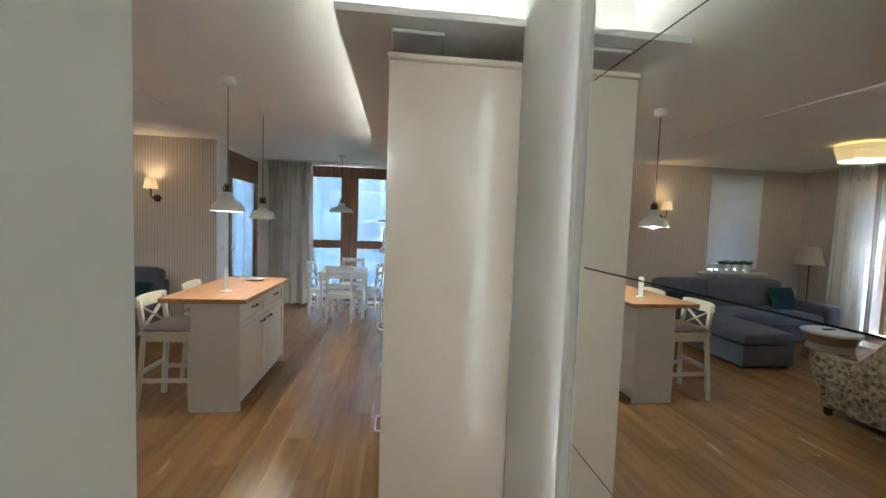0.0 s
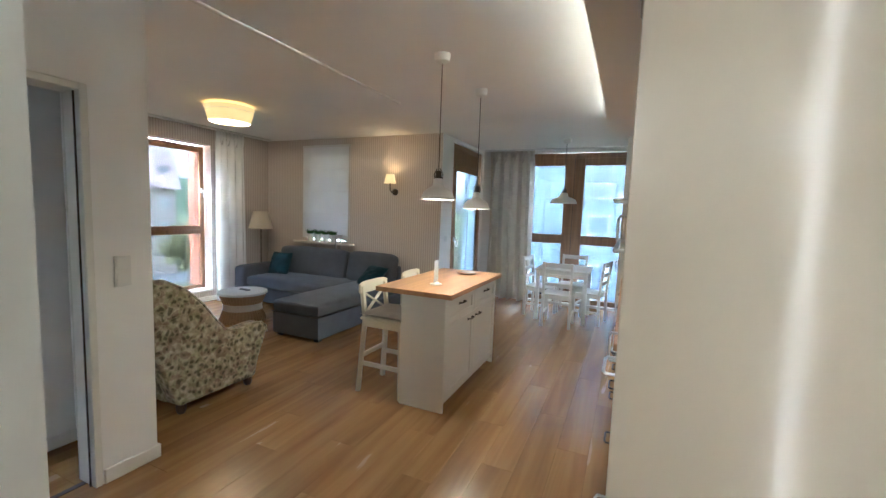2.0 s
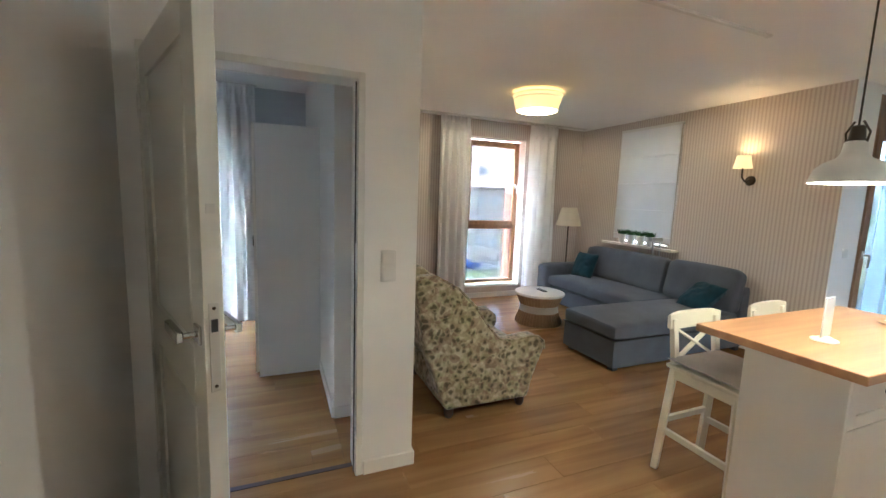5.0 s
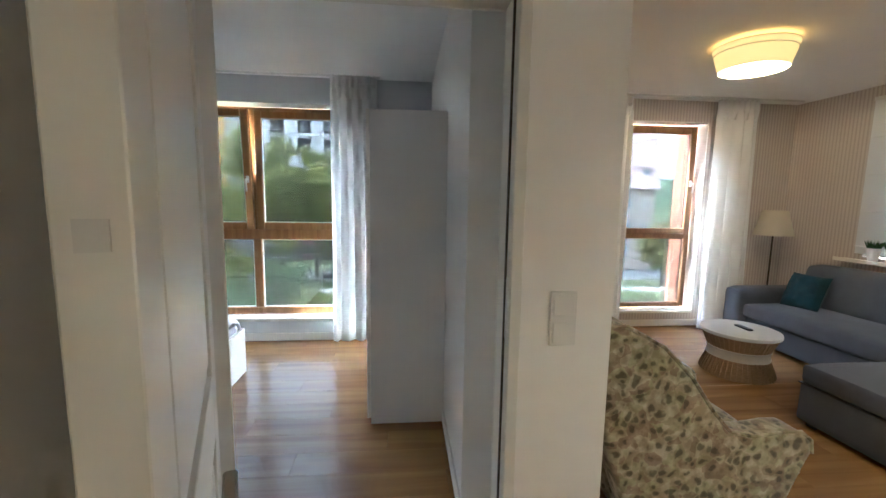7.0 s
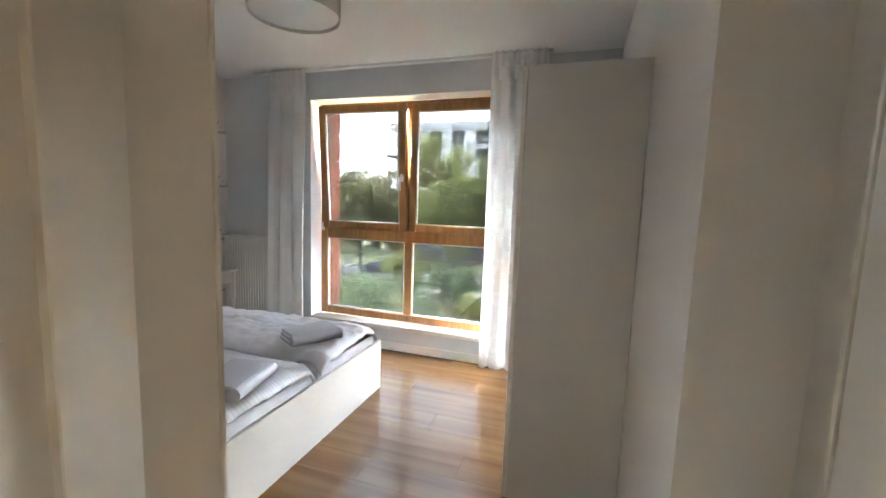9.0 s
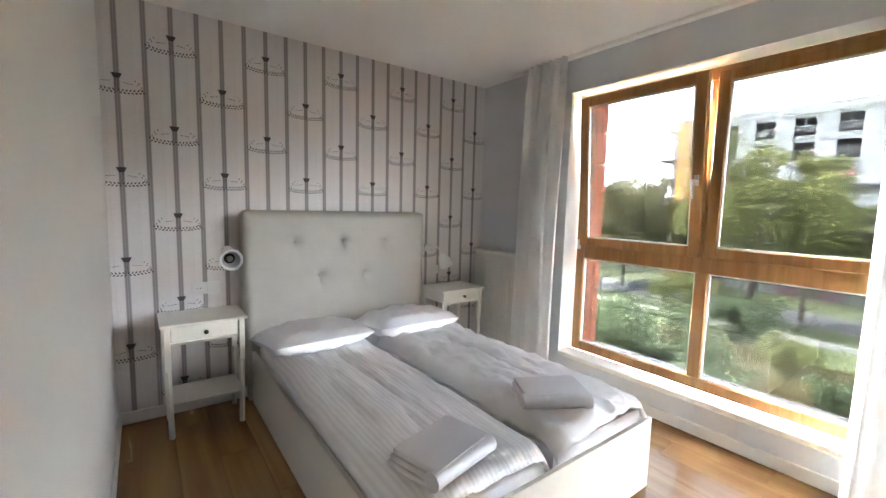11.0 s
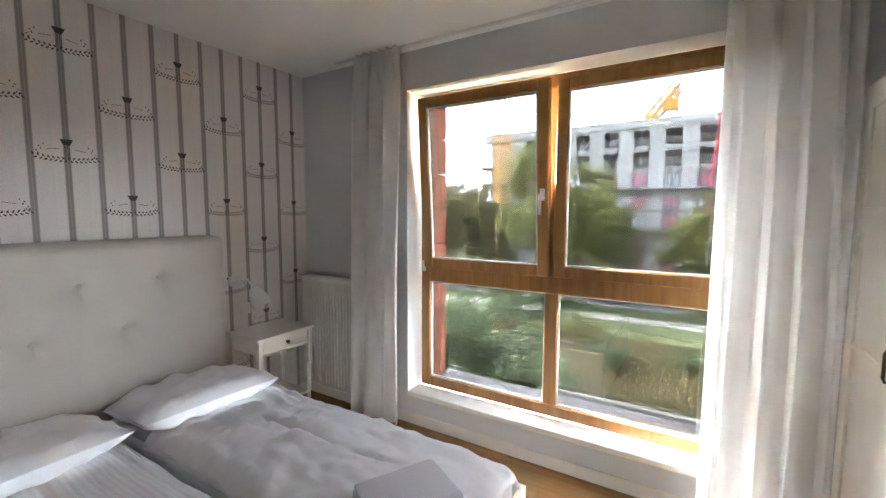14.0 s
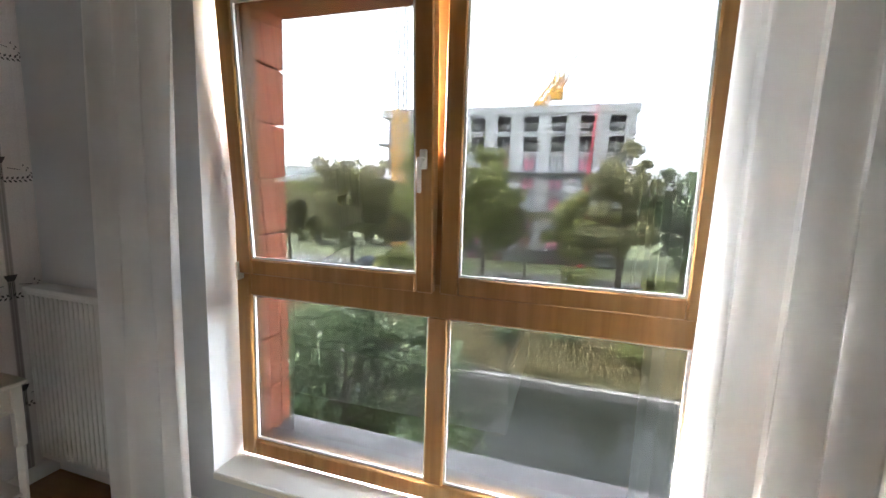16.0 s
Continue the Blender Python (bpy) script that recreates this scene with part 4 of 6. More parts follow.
plate = thing("fruit_plate", (-1.12, 4.62, 0.9035), "small wooden plate with leaflets on the worktop", "plate")
bm = bmesh.new()
lathe(bm, [(0.05, 0), (0.075, 0.004), (0.105, 0.018), (0.1, 0.018), (0.07, 0.007), (0.0005, 0.006)], 28)
part("plate", bm, BUTCHER, plate)
for k in range(3):
    part("leaflet", B(-0.06, 0.06, -0.04, 0.045, 0.008, 0.0105), PAPER, plate, "printed leaflet", False).matrix_local = pose(0.005 * k, 0.004 * k, 0.004 * k + 0.01, 0, 4 * k, 25 * k - 20)


def bar_stool(place, turn):
    ob = thing("bar_stool", place, "white wooden bar stool with a beige seat pad", "stool", "stools at the island", turn)
    W, D, S = 0.2, 0.2, 0.62
    for y in (-1, 1):
        bm = bmesh.new()
        beam(bm, (0.19, y * (W - 0.015), 0), (0.165, y * (W - 0.04), S - 0.03), 0.036, 0.036, 0.003)
        part("leg", bm, STOOL_WHITE, ob)
        bm = bmesh.new()
        beam(bm, (-0.21, y * (W - 0.015), 0), (-0.165, y * (W - 0.035), S), 0.036, 0.036, 0.003)
        beam(bm, (-0.165, y * (W - 0.035), S - 0.01), (-0.2, y * (W - 0.035), 0.87), 0.034, 0.032, 0.003)
        part("back_post", bm, STOOL_WHITE, ob)
    for a, b, z in (((0.18, -0.17), (0.18, 0.17), 0.2), ((-0.19, -0.17), (-0.19, 0.17), 0.3), ((0.18, -0.175), (-0.195, -0.175), 0.24), ((0.18, 0.175), (-0.195, 0.175), 0.24)):
        bm = bmesh.new()
        beam(bm, (*a, z), (*b, z), 0.022, 0.034, 0.003)
        part("stretcher", bm, STOOL_WHITE, ob)
    bm = bmesh.new()
    box(bm, -0.18, 0.18, -0.18, 0.18, S - 0.07, S - 0.012, 0.004)
    box(bm, -0.195, 0.205, -0.2, 0.2, S - 0.012, S + 0.01, 0.006)
    part("seat", bm, STOOL_WHITE, ob)
    bm = bmesh.new()
    last = None
    for i in range(11):
        a = -0.2 + 0.04 * i
        c = -0.198 - 0.02 * (1 - (a / 0.2) ** 2)
        rim = 0.012 * (abs(a) / 0.2) ** 6
        sec = [bm.verts.new(p) for p in ((c - 0.01, a, 0.808 + rim), (c + 0.01, a, 0.808 + rim), (c + 0.006, a, 0.906 - rim), (c - 0.012, a, 0.906 - rim))]
        if last:
            for k in range(4):
                bm.faces.new((last[k], last[(k + 1) % 4], sec[(k + 1) % 4], sec[k]))
        else:
            bm.faces.new(sec)
        last = sec
    bm.faces.new(last[::-1])
    bmesh.ops.bevel(bm, geom=[e for e in bm.edges if abs(e.verts[0].co.y - e.verts[1].co.y) > 0.01], offset=0.004, segments=1, affect="EDGES")
    part("top_rail", bm, STOOL_WHITE, ob)
    for s in (-1, 1):
        bm = bmesh.new()
        beam(bm, (-0.172 - 0.004 * s, -0.155 * s, 0.64), (-0.194 - 0.004 * s, 0.155 * s, 0.82), 0.026, 0.012, 0.002)
        part("cross_slat", bm, STOOL_WHITE, ob)
    bm = bmesh.new()
    pillow(bm, 0.4, 0.4, 0.055, Matrix.Translation((0.01, 0, S + 0.035)), 12, 6, 0.006)
    pad = part("seat_pad", bm, SEATPAD, ob, "beige tufted seat pad")
    for y in (-0.08, 0.08):
        for x in (-0.07, 0.09):
            bm = bmesh.new()
            lathe(bm, [(0.004, 0), (0.014, 0.003), (0.012, 0.008), (0.002, 0.01)], 10, Matrix.Translation((x, y, S + 0.056)))
            part("button", bm, TUFT, pad, "small cloth button")
    return ob


stool = bar_stool((-1.46, 3.82, 0), 0)
copy_thing(stool, pose(-1.47, 4.5, 0, 0, 0, 4))


# ---- pendant lamps ----
def pendant(place, drop, r, label, tall=1.22):
    ob = thing("pendant_lamp", (*place, CZ), label, "lamp", "pendant lamps")
    bm = bmesh.new()
    lathe(bm, [(0.056, 0), (0.056, -0.02), (0.048, -0.05), (0.03, -0.062), (0.006, -0.066)], 24)
    part("canopy", bm, ENAMEL, ob)
    h = r * tall
    zt = -drop + h
    bm = bmesh.new()
    tube(bm, [(0, 0, -0.06), (0, 0, zt + 0.05)], 0.0035, 6)
    part("cord", bm, DARK_METAL, ob, "thin dark cord")
    bm = bmesh.new()
    lathe(bm, [(0.014, zt + 0.055), (0.02, zt + 0.05), (0.024, zt + 0.01), (0.03, zt)], 16)
    part("lamp_holder", bm, DARK_METAL, ob, "dark bronze lamp holder")
    bm = bmesh.new()
    for s in (1, -1):
        tube(bm, [(s * 0.028, 0, zt - 0.01), (s * 0.034, 0, zt + 0.03), (s * 0.012, 0, zt + 0.07)], 0.004, 6)
    part("bracket", bm, DARK_METAL, ob, "dark bronze bracket")
    prof = [(0.024, zt), (r * 0.27, zt - h * 0.04), (r * 0.31, zt - h * 0.3), (r * 0.4, zt - h * 0.4), (r * 0.68, zt - h * 0.52), (r * 0.86, zt - h * 0.66), (r * 0.94, zt - h * 0.84), (r, zt - h)]
    inner = [(p - 0.004, z - 0.002) for p, z in prof[::-1]]
    bm = bmesh.new()
    lathe(bm, prof + [(r - 0.003, zt - h - 0.001)] + inner[1:], 40)
    part("shade", bm, ENAMEL, ob, "off-white enamel shade")
    bm = bmesh.new()
    lathe(bm, [(0.005, zt - h * 0.1), (0.018, zt - h * 0.2), (0.03, zt - h * 0.5), (0.026, zt - h * 0.66), (0.004, zt - h * 0.72)], 16)
    part("bulb", bm, BULB, ob, "lit frosted bulb")
    return ob


BULB = glow("lit_bulb", (1.0, 0.86, 0.66), 0.2)
BULB_DIM = glow("dim_bulb", (1.0, 0.9, 0.75), 0.01)
pendant((-0.985, 3.6), CZ - 1.585, 0.122, "white enamel pendant lamp over the kitchen island")
pendant((-1.0, 4.46), CZ - 1.535, 0.122, "white enamel pendant lamp over the kitchen island")
BULB = BULB_DIM
lamp_point("pendant_lamp_light", (-0.985, 3.6, 1.6), 0.05, (1.0, 0.8, 0.55), 0.03)
lamp_point("pendant_lamp_light", (-1.0, 4.46, 1.55), 0.05, (1.0, 0.8, 0.55), 0.03)
pendant((-0.6, 7.05), CZ - 1.68, 0.19, "wide white enamel pendant lamp over the dining table", 0.78)


# ---- dining corner ----
def dining_chair(place, turn):
    ob = thing("dining_chair", place, "white wooden ladder-back dining chair", "chair", "chairs round the table", turn)
    for y in (-1, 1):
        part("leg", B(0.15, 0.185, y * 0.185 - 0.0175, y * 0.185 + 0.0175, 0, 0.42, bevel=0.003), WHITE_CHAIR, ob)
        bm = bmesh.new()
        beam(bm, (-0.19, y * 0.18, 0), (-0.18, y * 0.18, 0.44), 0.034, 0.034, 0.003)
        beam(bm, (-0.18, y * 0.18, 0.43), (-0.23, y * 0.18, 0.88), 0.034, 0.03, 0.003)
        part("back_post", bm, WHITE_CHAIR, ob)
        part("side_stretcher", B(-0.17, 0.15, y * 0.185 - 0.009, y * 0.185 + 0.009, 0.16, 0.19), WHITE_CHAIR, ob, smooth=False)
    part("front_stretcher", B(0.158, 0.176, -0.17, 0.17, 0.24, 0.27), WHITE_CHAIR, ob, smooth=False)
    bm = bmesh.new()
    box(bm, -0.18, 0.2, -0.2, 0.2, 0.425, 0.445, 0.005)
    box(bm, -0.16, 0.17, -0.17, 0.17, 0.37, 0.425)
    part("seat", bm, WHITE_CHAIR, ob)
    for z, w in ((0.56, 0.04), (0.68, 0.04), (0.81, 0.06)):
        bm = bmesh.new()
        x = -0.18 - 0.05 * (z - 0.43) / 0.45
        box(bm, x - 0.009, x + 0.009, -0.17, 0.17, z, z + w, 0.003)
        part("back_slat", bm, WHITE_CHAIR, ob)
    return ob


table = thing("dining_table", (-0.53, 7.13, 0), "white wooden dining table by the window", "table")
part("tabletop", B(-0.37, 0.37, -0.37, 0.37, 0.715, 0.74, bevel=0.004), WHITE_CHAIR, table)
part("apron", B(-0.31, 0.31, -0.31, 0.31, 0.63, 0.715), WHITE_CHAIR, table, smooth=False)
for x in (-1, 1):
    for y in (-1, 1):
        part("leg", B(x * 0.325 - 0.025, x * 0.325 + 0.025, y * 0.325 - 0.025, y * 0.325 + 0.025, 0, 0.715, bevel=0.003), WHITE_CHAIR, table)
chair = dining_chair((-0.53, 6.66, 0), 90)
copy_thing(chair, pose(-0.47, 7.6, 0, 0, 0, -90))
copy_thing(chair, pose(-0.86, 7.12, 0, 0, 0, -8))
copy_thing(chair, pose(-0.16, 7.06, 0, 0, 0, 168))


# ---- curtains ----
def curtain(name, material, along, at, lo, hi, z0, z1, folds, amp, label, group, flare=0.0, seed=0, rows=26, shift=0.0):
    """Hanging cloth in soft folds between lo and hi along an axis, gathered by pleats at the top."""
    bm = bmesh.new()
    n = folds * 12
    grid = []
    for j in range(rows + 1):
        v = j / rows
        z = z1 + (z0 - z1) * v
        row = []
        for i in range(n + 1):
            u = i / n
            wob = noise.noise(Vector((u * 3.1 + seed, v * 1.3, seed * 0.7)))
            ph = 2 * math.pi * folds * u + 1.0 * wob + 0.5 * math.sin(3 * v + seed)
            sharp = math.sin(ph) + 0.25 * math.sin(2 * ph + seed)
            a = amp * (0.55 + 0.45 * v ** 0.6) * (1 + 0.5 * noise.noise(Vector((u * 5, seed, v))))
            if v < 0.05:
                sharp = abs(math.sin(ph)) ** 3 * 1.4 - 0.5
            spread = 1 + flare * v
            c = (lo + hi) / 2 + shift * v
            p = c + (u - 0.5) * (hi - lo) * spread + 0.25 * amp * math.cos(ph * 0.5) * v
            q = at + a * sharp
            zz = z + (0.006 * math.sin(ph) if j == rows else 0)
            row.append(bm.verts.new((q, p, zz) if along == "y" else (p, q, zz)))
        grid.append(row)
    for a, b in zip(grid, grid[1:]):
        for i in range(n):
            bm.faces.new((a[i], a[i + 1], b[i + 1], b[i]))
    ob = thing(name, (0, 0, 0), label, "curtain", group)
    cl = part("cloth", bm, material, ob)
    sol = cl.modifiers.new("thickness", "SOLIDIFY")
    sol.thickness = 0.0025
    bm = bmesh.new()
    k = folds * 2
    for i in range(k):
        p = lo + (hi - lo) * (i + 0.5) / k
        if along == "y":
            box(bm, at - 0.012, at + 0.012, p - 0.006, p + 0.006, z1 - 0.002, z1 + 0.014)
        else:
            box(bm, p - 0.006, p + 0.006, at - 0.012, at + 0.012, z1 - 0.002, z1 + 0.014)
    part("gliders", bm, ENAMEL, ob, "small rail gliders", False, "stuff")
    return ob


def curtain_rail(name, along, at, lo, hi):
    ob = thing(name, (0, 0, 0), "slim white curtain rail under the ceiling", "curtain rail")
    args = (at - 0.012, at + 0.012, lo, hi) if along == "y" else (lo, hi, at - 0.012, at + 0.012)
    part("rail", B(*args, CZ - 0.016, CZ, bevel=0.003), ENAMEL, ob)


curtain_rail("curtain_rail", "y", -5.3, 2.4, 6.1)
curtain("curtain", CURTAIN_WHITE, "y", -5.3, 3.7, 4.14, 0.03, CZ - 0.03, 4, 0.045, "white sheer curtain beside the living room window", "living room curtains", 0.02, 1)
curtain("curtain", CURTAIN_WHITE, "y", -5.3, 5.1, 5.58, 0.03, CZ - 0.03, 4, 0.045, "white sheer curtain beside the living room window", "living room curtains", 0.12, 4)
curtain_rail("curtain_rail", "x", 7.86, -2.1, 0.9)
curtain("curtain", CURTAIN_GREY, "x", 7.84, -1.98, -1.22, 0.03, CZ - 0.03, 5, 0.085, "grey linen curtain beside the dining window", "dining curtains", 0.06, 7, shift=0.02)
curtain("curtain", CURTAIN_GREY, "x", 7.86, 0.18, 0.6, 0.03, CZ - 0.03, 4, 0.05, "grey linen curtain beside the dining window", "dining curtains", 0.1, 9)

# roman blind, shelf and pots
bl = thing("roman_blind", (-4.21, LY, 0), "white roman blind drawn down over a window", "blind")
bm = bmesh.new()
zs = [2.475, 2.45, 2.1, 1.75, 1.4, 1.06, 0.99]
for a, b, d in zip(zs, zs[1:], (0, 0.002, 0.004, 0.003, 0.005, 0.004)):
    box(bm, -0.46, 0.46, -0.03 - d, -0.026 - d, b, a)
    part("fold", bm, BLIND, bl, smooth=False)
    bm = bmesh.new()
    if b not in (2.45, 0.99):
        box(bm, -0.46, 0.46, -0.039 - d, -0.0305 - d, b - 0.006, b + 0.006, 0.003)
        part("rod_pocket", bm, BLIND, bl)
        bm = bmesh.new()
bm.free()
part("head_rail", B(-0.47, 0.47, -0.036, 0, 2.45, 2.485, bevel=0.003), ENAMEL, bl)
bm = bmesh.new()
tube(bm, [(0.475, -0.02, 2.45), (0.478, -0.025, 1.4), (0.475, -0.02, 1.0)], 0.003, 6)
part("pull_cord", bm, ENAMEL, bl, "thin pull cord")
sh = thing("wall_shelf", (-4.21, LY, 0.93), "narrow white wall shelf under the blind", "shelf")
part("board", B(-0.57, 0.57, -0.13, 0, -0.022, 0, bevel=0.003), WHITE_LACQ, sh)
part("lip", B(-0.57, 0.57, -0.142, -0.13, -0.022, 0.012, bevel=0.002), WHITE_LACQ, sh)


def potted_grass(place, seed):
    ob = thing("potted_plant", place, "small green plant in a white pot on the shelf", "plant", "plants on the shelf")
    bm = bmesh.new()
    lathe(bm, [(0.036, 0), (0.05, 0.12), (0.054, 0.122), (0.054, 0.13), (0.047, 0.13), (0.045, 0.115), (0.001, 0.113)], 24)
    part("pot", bm, POT, ob, "white ceramic pot")
    rnd = random.Random(seed)
    verts, faces = [], []
    for i in range(170):
        a, r = rnd.uniform(0, 6.28), 0.04 * math.sqrt(rnd.random())
        x, y = r * math.cos(a), r * math.sin(a)
        ln, out = rnd.uniform(0.05, 0.1), rnd.uniform(0.1, 0.65)
        b = rnd.uniform(0, 6.28)
        dx, dy = 0.006 * math.cos(b), 0.006 * math.sin(b)
        tx, ty = x + out * ln * math.cos(a), y + out * ln * math.sin(a)
        k = len(verts)
        verts += [(x - dx, y - dy, 0.11), (x + dx, y + dy, 0.11), ((x + tx) / 2 + dx, (y + ty) / 2 + dy, 0.11 + ln * 0.6), (tx, ty, 0.11 + ln)]
        faces += [(k, k + 1, k + 2, k + 3)]
    me = bpy.data.meshes.new("leaves")
    me.from_pydata(verts, [], faces)
    me.materials.append(PLANT)
    lv = new("leaves", me)
    lv.parent = ob
    return ob


for k in range(4):
    potted_grass((-4.49 + 0.155 * k + 0.01, LY - 0.065, 0.93), 20 + k)


# ---- living room ----
def soft_block(bm, x0, x1, y0, y1, z0, z1, r=0.05, crown=0.02, n=10):
    """An upholstered block: rounded edges and a slightly crowned top."""
    sx, sy, sz = x1 - x0, y1 - y0, z1 - z0
    c = Vector(((x0 + x1) / 2, (y0 + y1) / 2, (z0 + z1) / 2))
    made = bmesh.ops.create_cube(bm, size=1, matrix=Matrix.Translation(c) @ Matrix.Diagonal((sx, sy, sz, 1)))["verts"]
    edges = list({e for v in made for e in v.link_edges})
    bmesh.ops.subdivide_edges(bm, edges=edges, cuts=n, use_grid_fill=True)
    near = [v for v in bm.verts if x0 - 1e-4 <= v.co.x <= x1 + 1e-4 and y0 - 1e-4 <= v.co.y <= y1 + 1e-4 and z0 - 1e-4 <= v.co.z <= z1 + 1e-4]
    for v in near:
        d = v.co - c
        h = Vector((sx, sy, sz)) / 2
        inner = Vector([max(-(h[i] - r), min(h[i] - r, d[i])) for i in range(3)])
        off = d - inner
        if off.length > 1e-6:
            d = inner + off.normalized() * r if off.length > r * 0.999 else d
        u, w = d.x / h.x, d.y / h.y
        k = (1 - u * u) * (1 - w * w)
        if d.z > 0:
            d.z += crown * max(k, 0) * (d.z / h.z)
        d += 0.004 * Vector((noise.noise(v.co * 6), noise.noise(v.co * 6 + Vector((9, 0, 0))), noise.noise(v.co * 6 + Vector((0, 9, 0)))))
        v.co = c + d


sofa = thing("corner_sofa", (-3.94, 5.3, 0), "slate grey corner sofa with a chaise longue", "sofa")


def sofa_part(name, *a, **k):
    bm = bmesh.new()
    soft_block(bm, *a, **k)
    return part(name, bm, SOFA, sofa)


sofa_part("base", -1.16, 1.2, 0.02, 0.86, 0.05, 0.27, r=0.02, crown=0)
sofa_part("chaise_base", 0.53, 1.205, -0.93, 0.03, 0.03, 0.29, r=0.02, crown=0)
sofa_part("seat_cushion", -1.0, 0.53, -0.02, 0.7, 0.27, 0.43, r=0.05, crown=0.02)
sofa_part("chaise_cushion", 0.525, 1.21, -0.935, 0.7, 0.28, 0.425, r=0.045, crown=0.02)
for a, b in ((-0.98, 0.37), (0.38, 1.19)):
    bm = bmesh.new()
    soft_block(bm, a, b, -0.11, 0.11, 0.0, 0.45, r=0.075, crown=0.015)
    ob = part("back_cushion", bm, SOFA, sofa)
    ob.matrix_local = pose(0, 0.66, 0.4, -12, 0, 0)
sofa_part("back_frame", -1.16, 1.2, 0.74, 0.88, 0.05, 0.68, r=0.04, crown=0)
sofa_part("armrest", -1.22, -0.97, -0.06, 0.86, 0.05, 0.57, r=0.07, crown=0.01)
part("seam", B(0.523, 1.212, -0.934, 0.02, 0.283, 0.288), BLACK, sofa, "dark seam under the chaise cushion", False)
for x, y in ((0.6, -0.86), (1.14, -0.86), (-1.1, 0.0), (-1.1, 0.8), (1.14, 0.8)):
    part("foot", B(x - 0.03, x + 0.03, y - 0.03, y + 0.03, 0, 0.055), BLACK, sofa, "black plastic foot", False)


def cushion(place, rx, rz, size, label):
    bm = bmesh.new()
    pillow(bm, size, size, 0.16, None, 16, 3.0, 0.02, place[0])
    ob = single("cushion", bm, TEAL, label, "cushion")
    ob.matrix_world = pose(*place, rx, 0, rz)
    return ob


cushion((-4.66, 5.7, 0.6), 68, 6, 0.36, "dark teal velvet cushion leaning on the sofa")
cushion((-2.95, 5.72, 0.56), 40, -14, 0.36, "dark teal velvet cushion slumped on the sofa")

ct = thing("coffee_table", (-4.22, 4.64, 0), "round rattan coffee table with a white top", "table")
bm = bmesh.new()
lathe(bm, [(0.275, 0.0), (0.272, 0.03), (0.225, 0.15), (0.215, 0.19), (0.225, 0.23), (0.27, 0.34), (0.27, 0.35), (0.001, 0.35)], 48)
part("woven_base", bm, RATTAN, ct, "woven rattan body")
bm = bmesh.new()
for k in range(44):
    a = 2 * math.pi * k / 44
    c, s = math.cos(a), math.sin(a)
    tube(bm, [(0.276 * c, 0.276 * s, 0.004), (0.274 * c, 0.274 * s, 0.03), (0.228 * c, 0.228 * s, 0.15)], 0.006, 5)
    tube(bm, [(0.228 * c, 0.228 * s, 0.23), (0.273 * c, 0.273 * s, 0.34)], 0.006, 5)
part("cane", bm, RATTAN, ct, "upright rattan canes", kind="stuff")
bm = bmesh.new()
lathe(bm, [(0.229, 0.148), (0.22, 0.19), (0.229, 0.232), (0.236, 0.23), (0.226, 0.19), (0.236, 0.15)], 48)
part("band", bm, SEATPAD, ct, "pale woven band")
bm = bmesh.new()
lathe(bm, [(0.283, 0.35), (0.295, 0.353), (0.298, 0.365), (0.295, 0.38), (0.285, 0.384), (0.001, 0.384)], 56)
part("tabletop", bm, WHITE_COOL, ct, "white round top")
single("remote_control", B(-4.3, -4.14, 4.65, 4.695, 0.3845, 0.4, bevel=0.004), BLACK, "black remote control on the coffee table", "remote")

arm = thing("armchair", (-2.9, 2.95, 0), "armchair in a faded floral tapestry fabric", "armchair")
side = ((-0.26, 0.07), (0.38, 0.07), (0.41, 0.2), (0.46, 0.33), (0.5, 0.42), (0.49, 0.48), (0.44, 0.52), (0.36, 0.52), (0.22, 0.505), (0.12, 0.53), (0.03, 0.63), (-0.07, 0.77), (-0.2, 0.9), (-0.36, 0.985), (-0.47, 0.98), (-0.49, 0.9), (-0.42, 0.5))


def side_wing(x0, x1):
    bm = bmesh.new()
    a = [bm.verts.new((x0, y, z)) for y, z in side]
    b = [bm.verts.new((x1, y, z)) for y, z in side]
    bm.faces.new(a)
    bm.faces.new(b[::-1])
    for i in range(len(side)):
        j = (i + 1) % len(side)
        bm.faces.new((a[i], b[i], b[j], a[j]))
    bmesh.ops.recalc_face_normals(bm, faces=bm.faces)
    bmesh.ops.bevel(bm, geom=list(bm.edges), offset=0.028, segments=3, affect="EDGES", profile=0.6)
    return part("arm", bm, FLORAL, arm)


side_wing(0.27, 0.41)
side_wing(-0.41, -0.27)
bm = bmesh.new()
soft_block(bm, -0.29, 0.29, -0.09, 0.09, 0.0, 0.72, r=0.08, crown=0.05)
part("backrest", bm, FLORAL, arm).matrix_local = pose(0, -0.2, 0.3, 18, 0, 0)
bm = bmesh.new()
soft_block(bm, -0.28, 0.28, -0.06, 0.06, 0.0, 0.5, r=0.055, crown=0.03)
part("back_cushion", bm, FLORAL, arm).matrix_local = pose(0, -0.07, 0.42, 20, 0, 0)
bm = bmesh.new()
soft_block(bm, -0.27, 0.27, -0.22, 0.42, 0.25, 0.43, r=0.06, crown=0.03)
part("seat_cushion", bm, FLORAL, arm)
bm = bmesh.new()
soft_block(bm, -0.28, 0.28, -0.26, 0.4, 0.06, 0.26, r=0.02, crown=0)
part("base", bm, FLORAL, arm)
for x in (0.415, -0.415):
    bm = bmesh.new()
    tube(bm, [(x * 0.97, y, z) for y, z in side[4:15]], 0.008, 6)
    part("piping", bm, FLORAL, arm)
